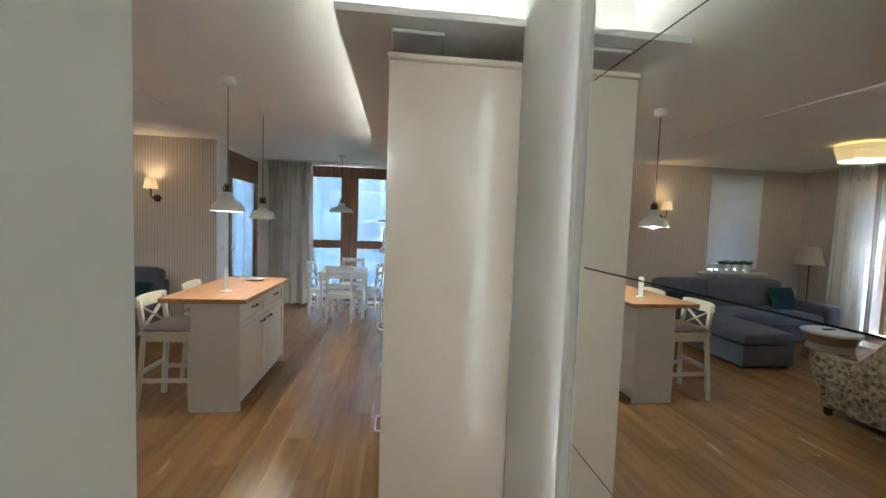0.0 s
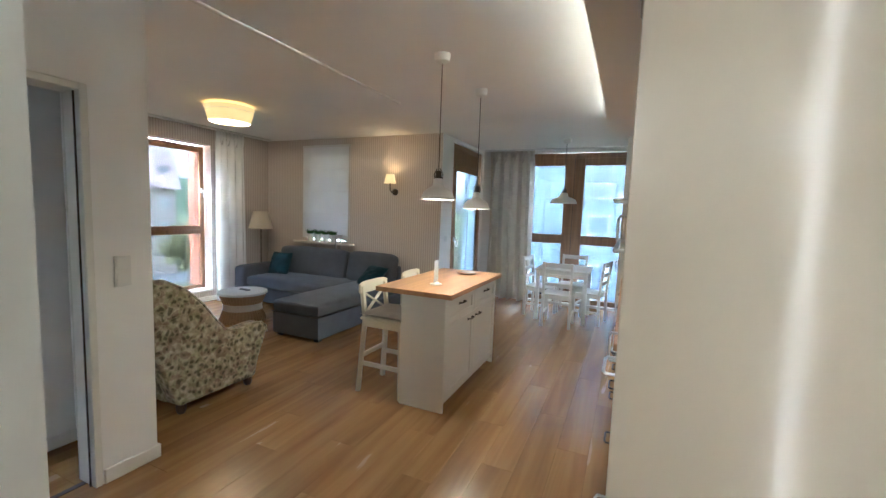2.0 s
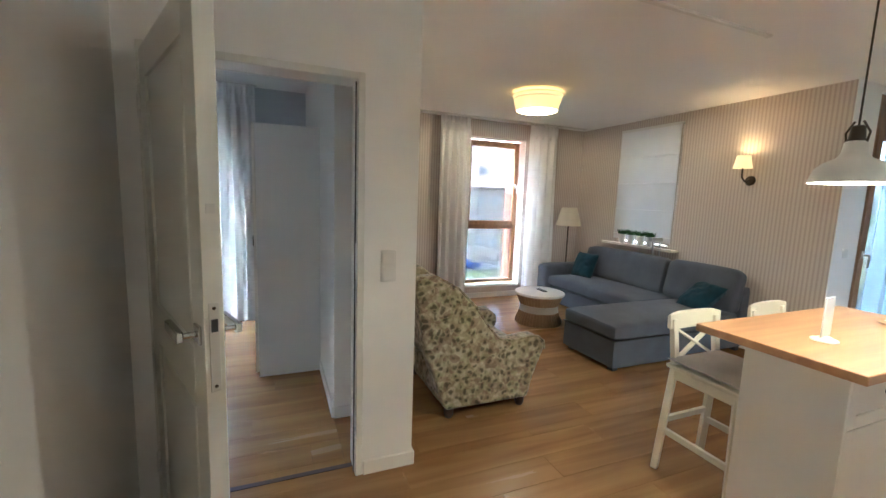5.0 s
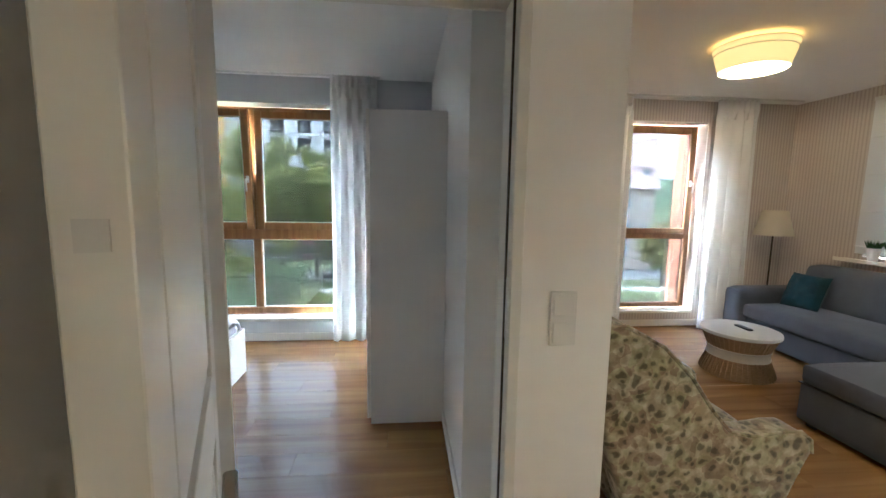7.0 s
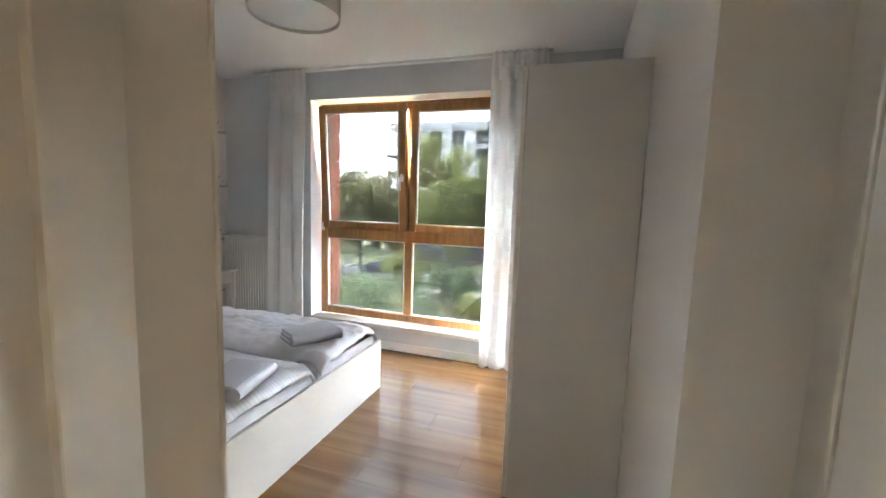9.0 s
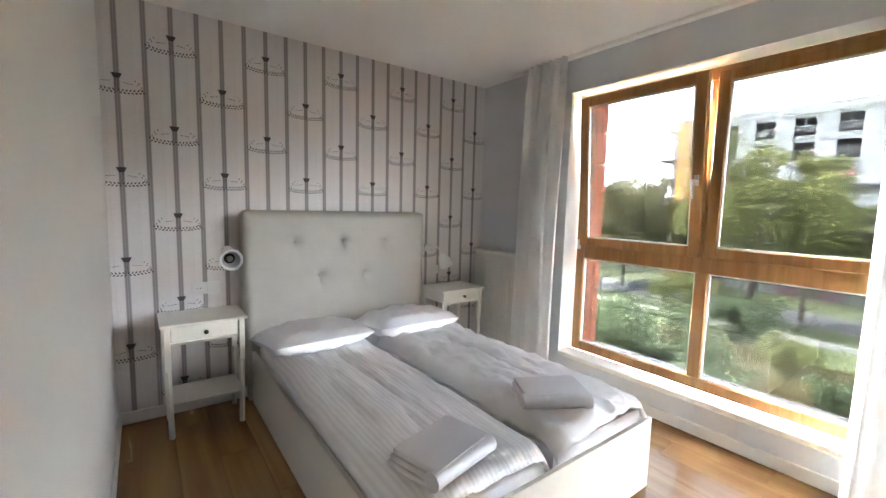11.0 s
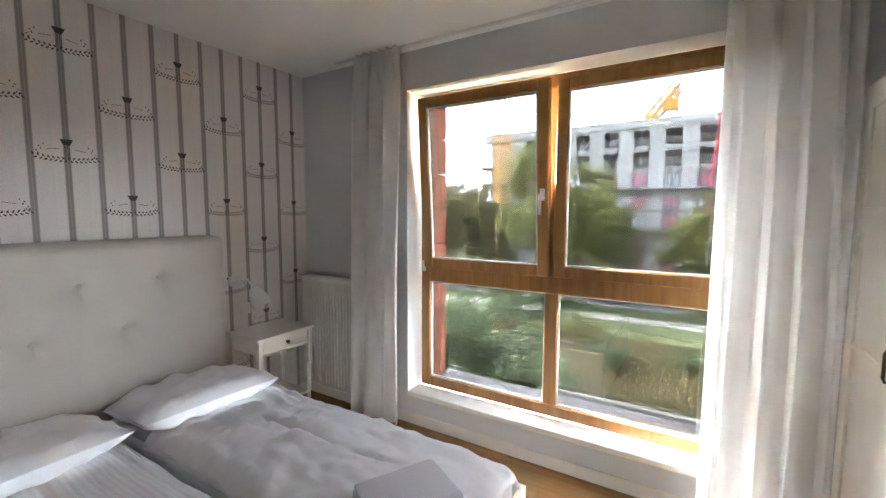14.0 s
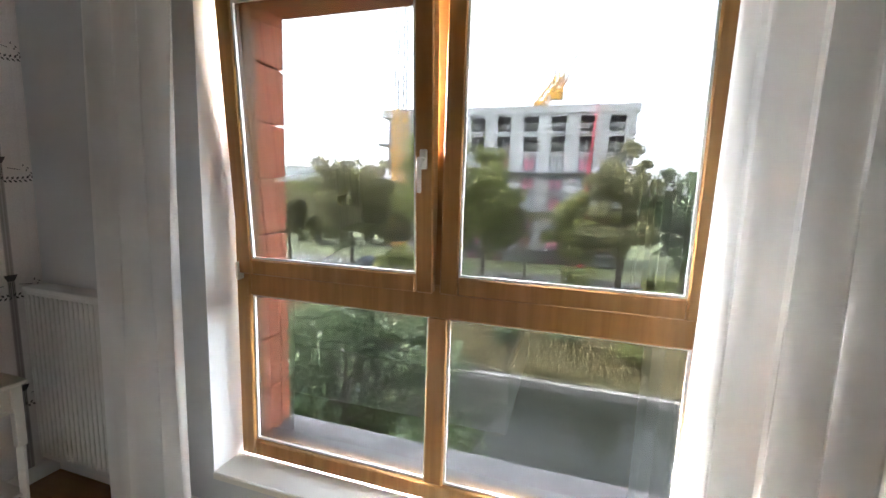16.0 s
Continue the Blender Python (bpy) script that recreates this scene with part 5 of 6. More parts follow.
for x in (-0.36, 0.36):
    for y in (-0.22, 0.34):
        bm = bmesh.new()
        lathe(bm, [(0.022, 0), (0.032, 0.02), (0.034, 0.05), (0.026, 0.075)], 16, Matrix.Translation((x, y, 0)))
        part("foot", bm, DARKWOOD, arm, "dark turned wooden foot")

fl = thing("floor_lamp", (-5.17, 5.78, 0), "slim floor lamp with an ivory shade", "lamp")
bm = bmesh.new()
lathe(bm, [(0.13, 0), (0.13, 0.012), (0.03, 0.022), (0.012, 0.04)], 28)
part("base", bm, DARK_METAL, fl)
bm = bmesh.new()
tube(bm, [(0, 0, 0.03), (0, 0, 1.16)], 0.009, 8)
part("pole", bm, DARK_METAL, fl)
bm = bmesh.new()
lathe(bm, [(0.185, 1.12), (0.115, 1.39), (0.112, 1.39), (0.182, 1.122)], 36)
part("shade", bm, SHADE_OFF, fl, "ivory fabric shade")

cl = thing("ceiling_lamp", (-3.87, 4.2, CZ), "lit ceiling lamp with a layered cream fabric shade", "lamp")
bm = bmesh.new()
lathe(bm, [(0.09, 0), (0.09, -0.03), (0.005, -0.032)], 28)
part("base", bm, ENAMEL, cl)
bm = bmesh.new()
lathe(bm, [(0.255, -0.03), (0.21, -0.185), (0.207, -0.185), (0.252, -0.03)], 48)
part("shade", bm, SHADE_LIT, cl, "lit cream fabric shade")
bm = bmesh.new()
for z, r in ((-0.03, 0.256), (-0.07, 0.2445), (-0.185, 0.212)):
    tube(bm, [(r * math.cos(2 * math.pi * k / 48), r * math.sin(2 * math.pi * k / 48), z) for k in range(49)], 0.003, 6)
part("trim_band", bm, ENAMEL, cl, "pale edge band")
bm = bmesh.new()
lathe(bm, [(0.004, -0.168), (0.198, -0.166), (0.2, -0.16), (0.004, -0.158)], 40)
part("diffuser", bm, LAMP_IN, cl, "glowing diffuser")
lamp_point("ceiling_lamp_light", (-3.87, 4.2, CZ - 0.13), 0.7, (1.0, 0.72, 0.4), 0.08)

sc = thing("wall_lamp", (-2.92, LY, 1.76), "lit wall lamp with a small cream shade", "lamp")
bm = bmesh.new()
lathe(bm, [(0.05, 0), (0.05, 0.012), (0.04, 0.025), (0.012, 0.03)], 24, Matrix.Rotation(radians(90), 4, "X"))
part("mount", bm, DARK_METAL, sc, "dark bronze round mount")
bm = bmesh.new()
tube(bm, [(0, -0.02, 0), (-0.01, -0.08, -0.01), (-0.02, -0.115, 0.03), (-0.02, -0.12, 0.13)], 0.009, 8)
part("arm", bm, DARK_METAL, sc, "curved dark arm")
bm = bmesh.new()
m = Matrix.Translation((-0.02, -0.12, 0))
lathe(bm, [(0.085, 0.12), (0.06, 0.25), (0.057, 0.25), (0.082, 0.122)], 32, m)
part("shade", bm, SHADE_LIT_LOW, sc, "lit cream shade")
bm = bmesh.new()
lathe(bm, [(0.004, 0.13), (0.022, 0.16), (0.02, 0.19), (0.004, 0.21)], 14, m)
part("bulb", bm, LAMP_IN, sc)
lamp_point("wall_lamp_light", (-2.94, LY - 0.12, 1.95), 0.025, (1.0, 0.62, 0.28), 0.04)


# ---- bedroom ----
wp = bmesh.new()


def leaf_mark(bm, x, z, ang, ln, wd):
    c, s = math.cos(ang), math.sin(ang)
    y = HY + 0.0012
    pts = ((-ln / 2, 0), (0, wd / 2), (ln / 2, 0), (0, -wd / 2))
    bm.faces.new([bm.verts.new((x + a * c - b * s, y, z + a * s + b * c)) for a, b in pts])


def garland(bm, x, z, rnd):
    """An urn with a hanging garland of leaves, printed flat on the paper."""
    y = HY + 0.0012
    urn = ((-0.012, -0.012), (-0.02, 0.002), (-0.026, 0.018), (0.026, 0.018), (0.02, 0.002), (0.012, -0.012))
    bm.faces.new([bm.verts.new((x + a, y, z + 0.055 + b)) for a, b in urn])
    for k in range(28):
        u = -1 + 2 * k / 27
        gx, gz = 0.126 * u, -0.03 + 0.014 * abs(u) ** 2.5
        s = 1 if u > 0 else -1
        up = 1 if k % 2 else -1
        leaf_mark(bm, x + gx + s * 0.003, z + gz + up * 0.0075, s * (up * 0.85 + 0.3 * abs(u)), 0.0195, 0.0092)
    for k in range(4):
        fx = -0.0095 + 0.0063 * k
        bm.faces.new([bm.verts.new((x + a, y, z + b)) for a, b in ((fx - 0.001, -0.03), (fx + 0.001, -0.03), (fx + 0.001, 0.04), (fx - 0.001, 0.04))])
    for s in (-1, 1):
        for k in range(5):
            leaf_mark(bm, x + s * (0.116 - 0.0055 * k + (0.006 if k % 2 else -0.006)), z - 0.006 + 0.0115 * k, s * (1.9 + (0.5 if k % 2 else -0.7)), 0.013, 0.006)
        for k in range(6):
            leaf_mark(bm, x + s * (0.032 + 0.008 * k), z + 0.024 - 0.0012 * k, -0.14 * s, 0.009, 0.0045)


rnd = random.Random(5)
for i in range(11):
    cx = -2.330 - 0.276 * i
    if cx < WX - 0.02:
        continue
    for k in range(-3, 4):
        cz = 1.53 + 0.545 * k - (0.2725 if i % 2 else 0.0)
        if 0.1 < cz < CZ - 0.08:
            garland(wp, cx, cz, rnd)
single("wallpaper_print", wp, PRINT, "dark garlands and urns printed on the wallpaper", "wallpaper", "structure", False)

curtain_rail("curtain_rail", "y", -5.11, -1.3, 1.5)
curtain("curtain", CURTAIN_WHITE, "y", -5.07, -1.08, -0.69, 0.04, CZ - 0.02, 3, 0.036, "white curtain beside the bedroom window", "bedroom curtains", 0.08, 12, shift=-0.04)
curtain("curtain", CURTAIN_WHITE, "y", -5.06, 1.05, 1.48, 0.04, CZ - 0.02, 4, 0.04, "white curtain beside the bedroom window", "bedroom curtains", 0.08, 15, shift=0.0)

rad = thing("radiator", (-5.16, -1.36, 0), "white ribbed panel radiator on the wall", "radiator")
bm = bmesh.new()
box(bm, 0.0, 0.05, -0.36, 0.36, 0.13, 1.0, 0.006)
part("panel", bm, ENAMEL, rad)
for k in range(22):
    y = -0.34 + 0.0324 * k
    bm = bmesh.new()
    box(bm, 0.05, 0.058, y, y + 0.02, 0.16, 0.97, 0.004)
    part("rib", bm, ENAMEL, rad, smooth=False)
part("top_grille", B(-0.04, 0.056, -0.365, 0.365, 0.985, 1.005, bevel=0.003), ENAMEL, rad)
part("side_cover", B(-0.04, 0.05, -0.367, -0.36, 0.13, 1.0), ENAMEL, rad, smooth=False)
for y in (-0.25, 0.25):
    part("bracket", B(-0.05, 0.0, y - 0.02, y + 0.02, 0.2, 0.9), ENAMEL, rad, smooth=False)
bm = bmesh.new()
tube(bm, [(0.02, 0.3, 0.135), (0.02, 0.3, 0.0)], 0.009, 8)
part("pipe", bm, ENAMEL, rad, "white feed pipe")

# bed
bed = thing("bed", (-3.735, -0.62, 0), "white double bed with two mattresses", "bed")
BX, BY0, BY1, BH = 0.735, -1.03, 1.04, 0.372
for s in (1, -1):
    part("side_board", B(s * BX - (0.022 if s > 0 else 0), s * BX + (0 if s > 0 else 0.022), BY0, BY1 - 0.022, 0.0, BH, bevel=0.002), WHITE_LACQ, bed)
part("foot_board", B(-BX, BX, BY1 - 0.022, BY1, 0.0, BH, bevel=0.002), WHITE_LACQ, bed)
part("slat_base", B(-BX + 0.024, BX - 0.024, BY0, BY1 - 0.024, 0.1, 0.24), WHITE_LACQ, bed, smooth=False)
hb = thing("headboard", (-3.7, HY, 0), "tall padded headboard with buttoned tufts", "headboard")
HW, HT, D0 = 0.745, 1.36, 0.13
buttons = ((-0.365, 1.13), (0.0, 1.13), (0.37, 1.13), (-0.185, 0.87), (0.195, 0.87))
bm = bmesh.new()
nx, nz = 84, 72
cols = []
for i in range(nx + 1):
    col = []
    for j in range(nz + 1):
        x, z = -HW + 2 * HW * i / nx, 0.12 + (HT - 0.12) * j / nz
        edge = min(HW - abs(x), HT - z)
        y = D0 - 0.045 * max(0.0, 1 - edge / 0.06) ** 2.2
        for bx, bz in buttons:
            d2 = (x - bx) ** 2 + (z - bz) ** 2
            y -= 0.04 * math.exp(-d2 / 0.0012) + 0.03 * math.exp(-d2 / 0.008) + 0.012 * math.exp(-((x - bx) ** 2) / 0.00025) * math.exp(-((bz - z - 0.05) / 0.06) ** 2)
        y += 0.0018 * noise.noise(Vector((x * 7, z * 7, 0)))
        cr = 0.06
        if HT - z < cr and HW - abs(x) < cr:
            dx, dz = cr - (HW - abs(x)), cr - (HT - z)
            d = math.hypot(dx, dz)
            if d > cr:
                x = math.copysign(HW - cr + dx / d * cr, x)
                z = HT - cr + dz / d * cr
        col.append(bm.verts.new((x, y, z)))
    cols.append(col)
for a, b in zip(cols, cols[1:]):
    for j in range(nz):
        bm.faces.new((a[j], b[j], b[j + 1], a[j + 1]))
rim = cols[0] + [c[-1] for c in cols[1:]] + cols[-1][-2::-1]
back = [bm.verts.new((v.co.x, 0.002, v.co.z)) for v in rim]
for i in range(len(rim) - 1):
    bm.faces.new((rim[i], rim[i + 1], back[i + 1], back[i]))
part("padding", bm, TUFT, hb, "stone grey padded linen")
for bx, bz in buttons:
    bm = bmesh.new()
    lathe(bm, [(0.002, 0.012), (0.011, 0.009), (0.014, 0.003), (0.012, 0.0)], 14, Matrix.Translation((bx, D0 - 0.068, bz)) @ Matrix.Rotation(radians(-90), 4, "X"))
    part("button", bm, TUFT, hb, "cloth covered button")
part("legs_board", B(-HW + 0.03, HW - 0.03, 0.002, 0.09, 0.0, 0.13), TUFT, hb, smooth=False)


def duvet(x0, x1, y0, y1, z, seed, label, cloth, crumple=1.0):
    """A quilt lying over a mattress, with lengthwise creases and a soft hem."""
    bm = bmesh.new()
    nx, ny = 60, 110
    g = []
    for j in range(ny + 1):
        row = []
        for i in range(nx + 1):
            u, v = i / nx, j / ny
            x, y = x0 + (x1 - x0) * u, y0 + (y1 - y0) * v
            e = min(u, 1 - u) * (x1 - x0)
            f = (1 - v) * (y1 - y0)
            fall = 0.06 * max(0.0, 1 - e / 0.07) ** 2 + 0.05 * max(0.0, 1 - f / 0.08) ** 2
            p = Vector((x * 5.5 + seed, y * 1.5 * crumple, seed))
            h = 0.022 * noise.noise(p) + 0.02 * abs(noise.noise(p * 2.3 + Vector((3, 0, 0)))) + 0.0065 * crumple * noise.noise(Vector((x * 26 / crumple + seed, y * 4 * crumple, 1)))
            h += (crumple - 1.0) * (0.009 * (1 - abs(noise.noise(Vector((x * 6 + y * 5, y * 9 - x * 4, seed))))) ** 3 + 0.004 * (1 - abs(noise.noise(Vector((x * 15 + y * 9, y * 16 - x * 8, seed + 4))))) ** 4)
            h += 0.003 * noise.noise(Vector((x * 50, y * 9 + seed, 2))) - 0.022 * math.exp(-((u - 0.52 + 0.1 * v) / 0.025) ** 2) * max(0.0, math.sin(math.pi * min(1.0, v * 1.3)))
            lift = 0.03 * math.sin(math.pi * min(1, e / 0.3) / 2)
            wx = 0.012 * noise.noise(Vector((0, y * 4 + seed, u * 2))) * (1 - abs(2 * u - 1) * 0.2)
            row.append(bm.verts.new((x + wx, y + 0.015 * noise.noise(Vector((x * 5 + seed, 7, v))) * v, z + h + lift - fall)))
        g.append(row)
    for a, b in zip(g, g[1:]):
        for i in range(nx):
            bm.faces.new((a[i], a[i + 1], b[i + 1], b[i]))
    ob = single("duvet", bm, cloth, label, "duvet", group="duvets on the bed")
    sol = ob.modifiers.new("thickness", "SOLIDIFY")
    sol.thickness, sol.offset = 0.02, -1
    return ob


for a, b, s in ((-3.71, -3.03, 3.0), (-4.44, -3.73, 8.0)):
    bm = bmesh.new()
    soft_block(bm, a + 0.005, b - 0.005, -1.63, 0.385, 0.24, 0.43, r=0.04, crown=0.0, n=8)
    single("mattress", bm, LINEN, "white mattress in the bed frame", "mattress", group="mattresses")
duvet(-3.7, -3.02, -1.2, 0.4, 0.468, 3.0, "white striped sateen duvet on the bed", SATEEN)
duvet(-4.44, -3.74, -1.2, 0.41, 0.475, 8.0, "white crumpled duvet turned over a pillow", LINEN, 2.0)
for cx, s in ((-3.31, 1.0), (-4.03, 6.0)):
    bm = bmesh.new()
    pillow(bm, 0.66, 0.56, 0.2, None, 26, 2.6, 0.035, s)
    ob = single("pillow", bm, LINEN, "white crumpled pillow at the headboard", "pillow", group="pillows")
    ob.matrix_world = pose(cx, -1.3, 0.53, 9, 0, 2 if s < 2 else -3)


def folded_towel(place, turn):
    ob = thing("folded_towel", place, "folded white terry towel on the duvet", "towel", "towels on the bed", turn)
    for k in range(3):
        bm = bmesh.new()
        soft_block(bm, -0.165 + 0.004 * k, 0.165 - 0.006 * k, -0.11 + 0.003 * k, 0.11, 0.0, 0.026, r=0.012, crown=0.004, n=7)
        part("fold", bm, TOWEL, ob).matrix_local = pose(0, 0.004 * k, 0.024 * k, 0, 0, 1.5 * k)
    bm = bmesh.new()
    tube(bm, [(-0.16, 0.108, 0.036), (0.16, 0.108, 0.036)], 0.034, 10)
    part("rolled_edge", bm, TOWEL, ob)
    return ob


t1 = folded_towel((-3.97, 0.16, 0.505), -32)
copy_thing(t1, pose(-3.26, 0.24, 0.5, 0, 0, 12))


def nightstand(place, label):
    ob = thing("nightstand", place, label, "nightstand", "nightstands beside the bed")
    part("tabletop", B(-0.23, 0.23, -0.175, 0.175, 0.682, 0.7, bevel=0.004), WHITE_LACQ, ob)
    for x in (-1, 1):
        for y in (-1, 1):
            bm = bmesh.new()
            beam(bm, (x * 0.19, y * 0.14, 0.0), (x * 0.197, y * 0.147, 0.42), 0.024, 0.024, 0.002)
            beam(bm, (x * 0.197, y * 0.147, 0.42), (x * 0.197, y * 0.147, 0.682), 0.032, 0.032, 0.002)
            part("leg", bm, WHITE_LACQ, ob)
    for x in (-1, 1):
        part("side_apron", B(x * 0.197 - 0.008, x * 0.197 + 0.008, -0.135, 0.135, 0.585, 0.682), WHITE_LACQ, ob, smooth=False)
    part("back_apron", B(-0.185, 0.185, -0.155, -0.139, 0.585, 0.682), WHITE_LACQ, ob, smooth=False)
    part("front_rail", B(-0.185, 0.185, 0.139, 0.157, 0.57, 0.586), WHITE_LACQ, ob, smooth=False)
    dr = part("drawer", B(-0.177, 0.177, 0.135, 0.158, 0.589, 0.679, bevel=0.002), WHITE_LACQ, ob)
    bm = bmesh.new()
    lathe(bm, [(0.006, 0), (0.006, 0.01), (0.013, 0.016), (0.013, 0.024), (0.004, 0.028)], 16, Matrix.Translation((0, 0.158, 0.634)) @ Matrix.Rotation(radians(-90), 4, "X"))
    part("knob", bm, DARK_METAL, dr, "dark round knob")
    part("shelf", B(-0.2, 0.2, -0.15, 0.15, 0.2, 0.216, bevel=0.002), WHITE_LACQ, ob)
    return ob


nightstand((-2.7, -1.555, 0), "white nightstand with one drawer beside the bed")
nightstand((-4.68, -1.53, 0), "white nightstand with one drawer by the radiator")


def reading_lamp(place, bend, head, label):
    ob = thing("reading_lamp", place, label, "lamp", "reading lamps")
    bm = bmesh.new()
    lathe(bm, [(0.04, 0), (0.04, 0.012), (0.028, 0.022), (0.01, 0.026)], 24, Matrix.Rotation(radians(-90), 4, "X"))
    part("mount", bm, STEEL, ob, "nickel round mount")
    bm = bmesh.new()
    tube(bm, [(0, 0.02, 0), (0, 0.06, 0.02)] + bend, 0.006, 8)
    part("arm", bm, STEEL, ob, "curved nickel arm")
    end = Vector(bend[-1])
    d = Vector(head).normalized()
    m = Matrix.Translation(end) @ d.to_track_quat("Z", "Y").to_matrix().to_4x4()
    bm = bmesh.new()
    lathe(bm, [(0.018, -0.01), (0.03, 0.0), (0.045, 0.02), (0.057, 0.06), (0.068, 0.12), (0.07, 0.126), (0.066, 0.131), (0.054, 0.126), (0.048, 0.1), (0.042, 0.06), (0.034, 0.028), (0.01, 0.004)], 32, m)
    part("shade", bm, FROST, ob, "milky glass shade")
    bm = bmesh.new()
    lathe(bm, [(0.008, 0.01), (0.013, 0.03), (0.02, 0.055), (0.014, 0.075), (0.002, 0.08)], 14, m)
    part("bulb", bm, ENAMEL, ob, "unlit bulb")
    bm = bmesh.new()
    lathe(bm, [(0.012, 0.0), (0.032, 0.012), (0.036, 0.03), (0.03, 0.03), (0.01, 0.01)], 24, m)
    part("socket", bm, DARK_METAL, ob, "dark lamp socket")
    return ob


reading_lamp((-2.88, HY, 1.07), [(0.0, 0.07, -0.02), (0.0, 0.075, -0.035)], (0.03, 1.0, 0.0), "nickel reading lamp with a glass shade turned forwards")
reading_lamp((-4.56, HY, 1.03), [(-0.04, 0.1, 0.02), (-0.075, 0.12, -0.05)], (-0.35, 0.3, -1.0), "nickel reading lamp with a glass shade over the nightstand")
socket("wall_socket", (-2.745, HY, 0.83), 0, "white socket and switch above the nightstand", ("rocker", "outlet"), False, True)
socket("wall_socket", (-4.64, HY, 0.82), 0, "white switch above the nightstand", ("rocker",), False, True)

# wardrobe
wr = thing("wardrobe", (-4.26, 1.525, 0), "white three-door wardrobe with framed doors", "wardrobe")
WL, WR_, WD, WH = -0.83, 0.685, 0.47, 1.985
part("side_panel", B(WR_ - 0.018, WR_, 0.0, WD, 0.0, WH, bevel=0.002), WHITE_COOL, wr)
part("side_panel", B(WL, WL + 0.018, 0.0, WD, 0.0, WH, bevel=0.002), WHITE_COOL, wr)
part("top_panel", B(WL + 0.018, WR_ - 0.018, 0.0, WD, WH - 0.02, WH), WHITE_COOL, wr, smooth=False)
part("back_panel", B(WL + 0.018, WR_ - 0.018, WD - 0.01, WD, 0.0, WH - 0.02), WHITE_COOL, wr, smooth=False)
part("plinth", B(WL + 0.018, WR_ - 0.018, 0.03, 0.045, 0.0, 0.07), WHITE_COOL, wr, smooth=False)
dw = (WR_ - WL) / 3
for k in range(3):
    a, b = WL + dw * k + 0.002, WL + dw * (k + 1) - 0.002
    bm = bmesh.new()
    fw, y0, y1 = 0.075, -0.022, -0.002
    for p, q, s, t in ((a, a + fw, 0.04, WH), (b - fw, b, 0.04, WH), (a + fw, b - fw, 0.04, 0.13), (a + fw, b - fw, WH - 0.09, WH), (a + fw, b - fw, 1.0, 1.02), (a + fw, b - fw, 1.44, 1.54)):
        box(bm, p, q, y0, y1, s, t, 0.002)
    box(bm, a + fw - 0.002, b - fw + 0.002, y0 + 0.01, y1, 0.12, WH - 0.08)
    d = part("door", bm, WHITE_LACQ, wr)
    bm = bmesh.new()
    hx = b - 0.038 if k != 2 else a + 0.038
    bow_handle(bm, (hx, y0, 1.0), (hx, y0, 1.1), (0, -0.022, 0), 0.005)
    part("handle", bm, DARK_METAL, d, "pewter bow handle")

dl = thing("ceiling_lamp", (-3.62, 0.33, CZ), "unlit white drum lamp under the bedroom ceiling", "lamp")
bm = bmesh.new()
lathe(bm, [(0.1, 0), (0.1, -0.03), (0.005, -0.032)], 28)
part("base", bm, ENAMEL, dl)
bm = bmesh.new()
lathe(bm, [(0.225, -0.05), (0.225, -0.27), (0.222, -0.27), (0.222, -0.05)], 48)
part("shade", bm, SHADE_DRUM, dl, "white fabric drum shade")
bm = bmesh.new()
lathe(bm, [(0.002, -0.258), (0.215, -0.256), (0.215, -0.252), (0.002, -0.25)], 40)
part("diffuser", bm, FROST, dl, "milky diffuser")
bm = bmesh.new()
for k in range(3):
    a = 2.094 * k
    tube(bm, [(0.09 * math.cos(a), 0.09 * math.sin(a), -0.025), (0.222 * math.cos(a), 0.222 * math.sin(a), -0.055)], 0.003, 6)
part("spokes", bm, ENAMEL, dl, "thin wire spokes")


# ---- outside ----
GZ, WZ = -9.0, -11.0
bm = bmesh.new()
box(bm, -2500, -40, -2500, 2500, GZ - 4, GZ)
box(bm, -40, 2500, -2500, 2500, WZ - 5, WZ - 1.5)
single("ground", bm, GROUND, "rough green ground beyond the canal", "ground", "structure", False)
bm = bmesh.new()
v = [bm.verts.new(p) for p in ((-30.4, -400, WZ + 0.75), (-30.4, 400, WZ + 0.75), (-41, 400, GZ + 0.02), (-41, -400, GZ + 0.02))]
bm.faces.new(v)
bmesh.ops.subdivide_edges(bm, edges=list(bm.edges), cuts=40, use_grid_fill=True)
for q in bm.verts:
    q.co.z += 0.35 * noise.noise(q.co * 0.25)
single("canal_bank", bm, BANK, "overgrown grassy canal bank", "bank", "structure")
single("water", B(-30, -14.5, -400, 400, WZ - 1, WZ), WATER, "dark still canal water", "water", "structure", False)
bm = bmesh.new()
for k in range(60):
    y = -90 + 3.0 * k
    box(bm, -30.55, -29.95, y, y + 2.96, WZ - 0.6, WZ + 0.55 + 0.05 * noise.noise(Vector((k * 0.7, 0, 0))), 0.04)
single("quay_wall", bm, QUAY, "low weathered stone quay along the canal", "quay", "structure", False)
single("near_bank", B(-14.6, -6.2, -400, 400, WZ - 1, WZ + 0.4), GROUND, "green strip below the house", "ground", "structure", False)
single("footpath", B(-48, -45.6, -400, 400, GZ, GZ + 0.03), PATH_GREY, "pale footpath along the canal", "pavement", "structure", False)
single("road", B(-60, -52.5, -400, 400, GZ, GZ + 0.02), ASPHALT, "grey asphalt road", "road", "structure", False)
single("kerb", B(-52.5, -52.2, -400, 400, GZ, GZ + 0.14), PATH_GREY, "stone kerb along the road", "kerb", "structure", False)


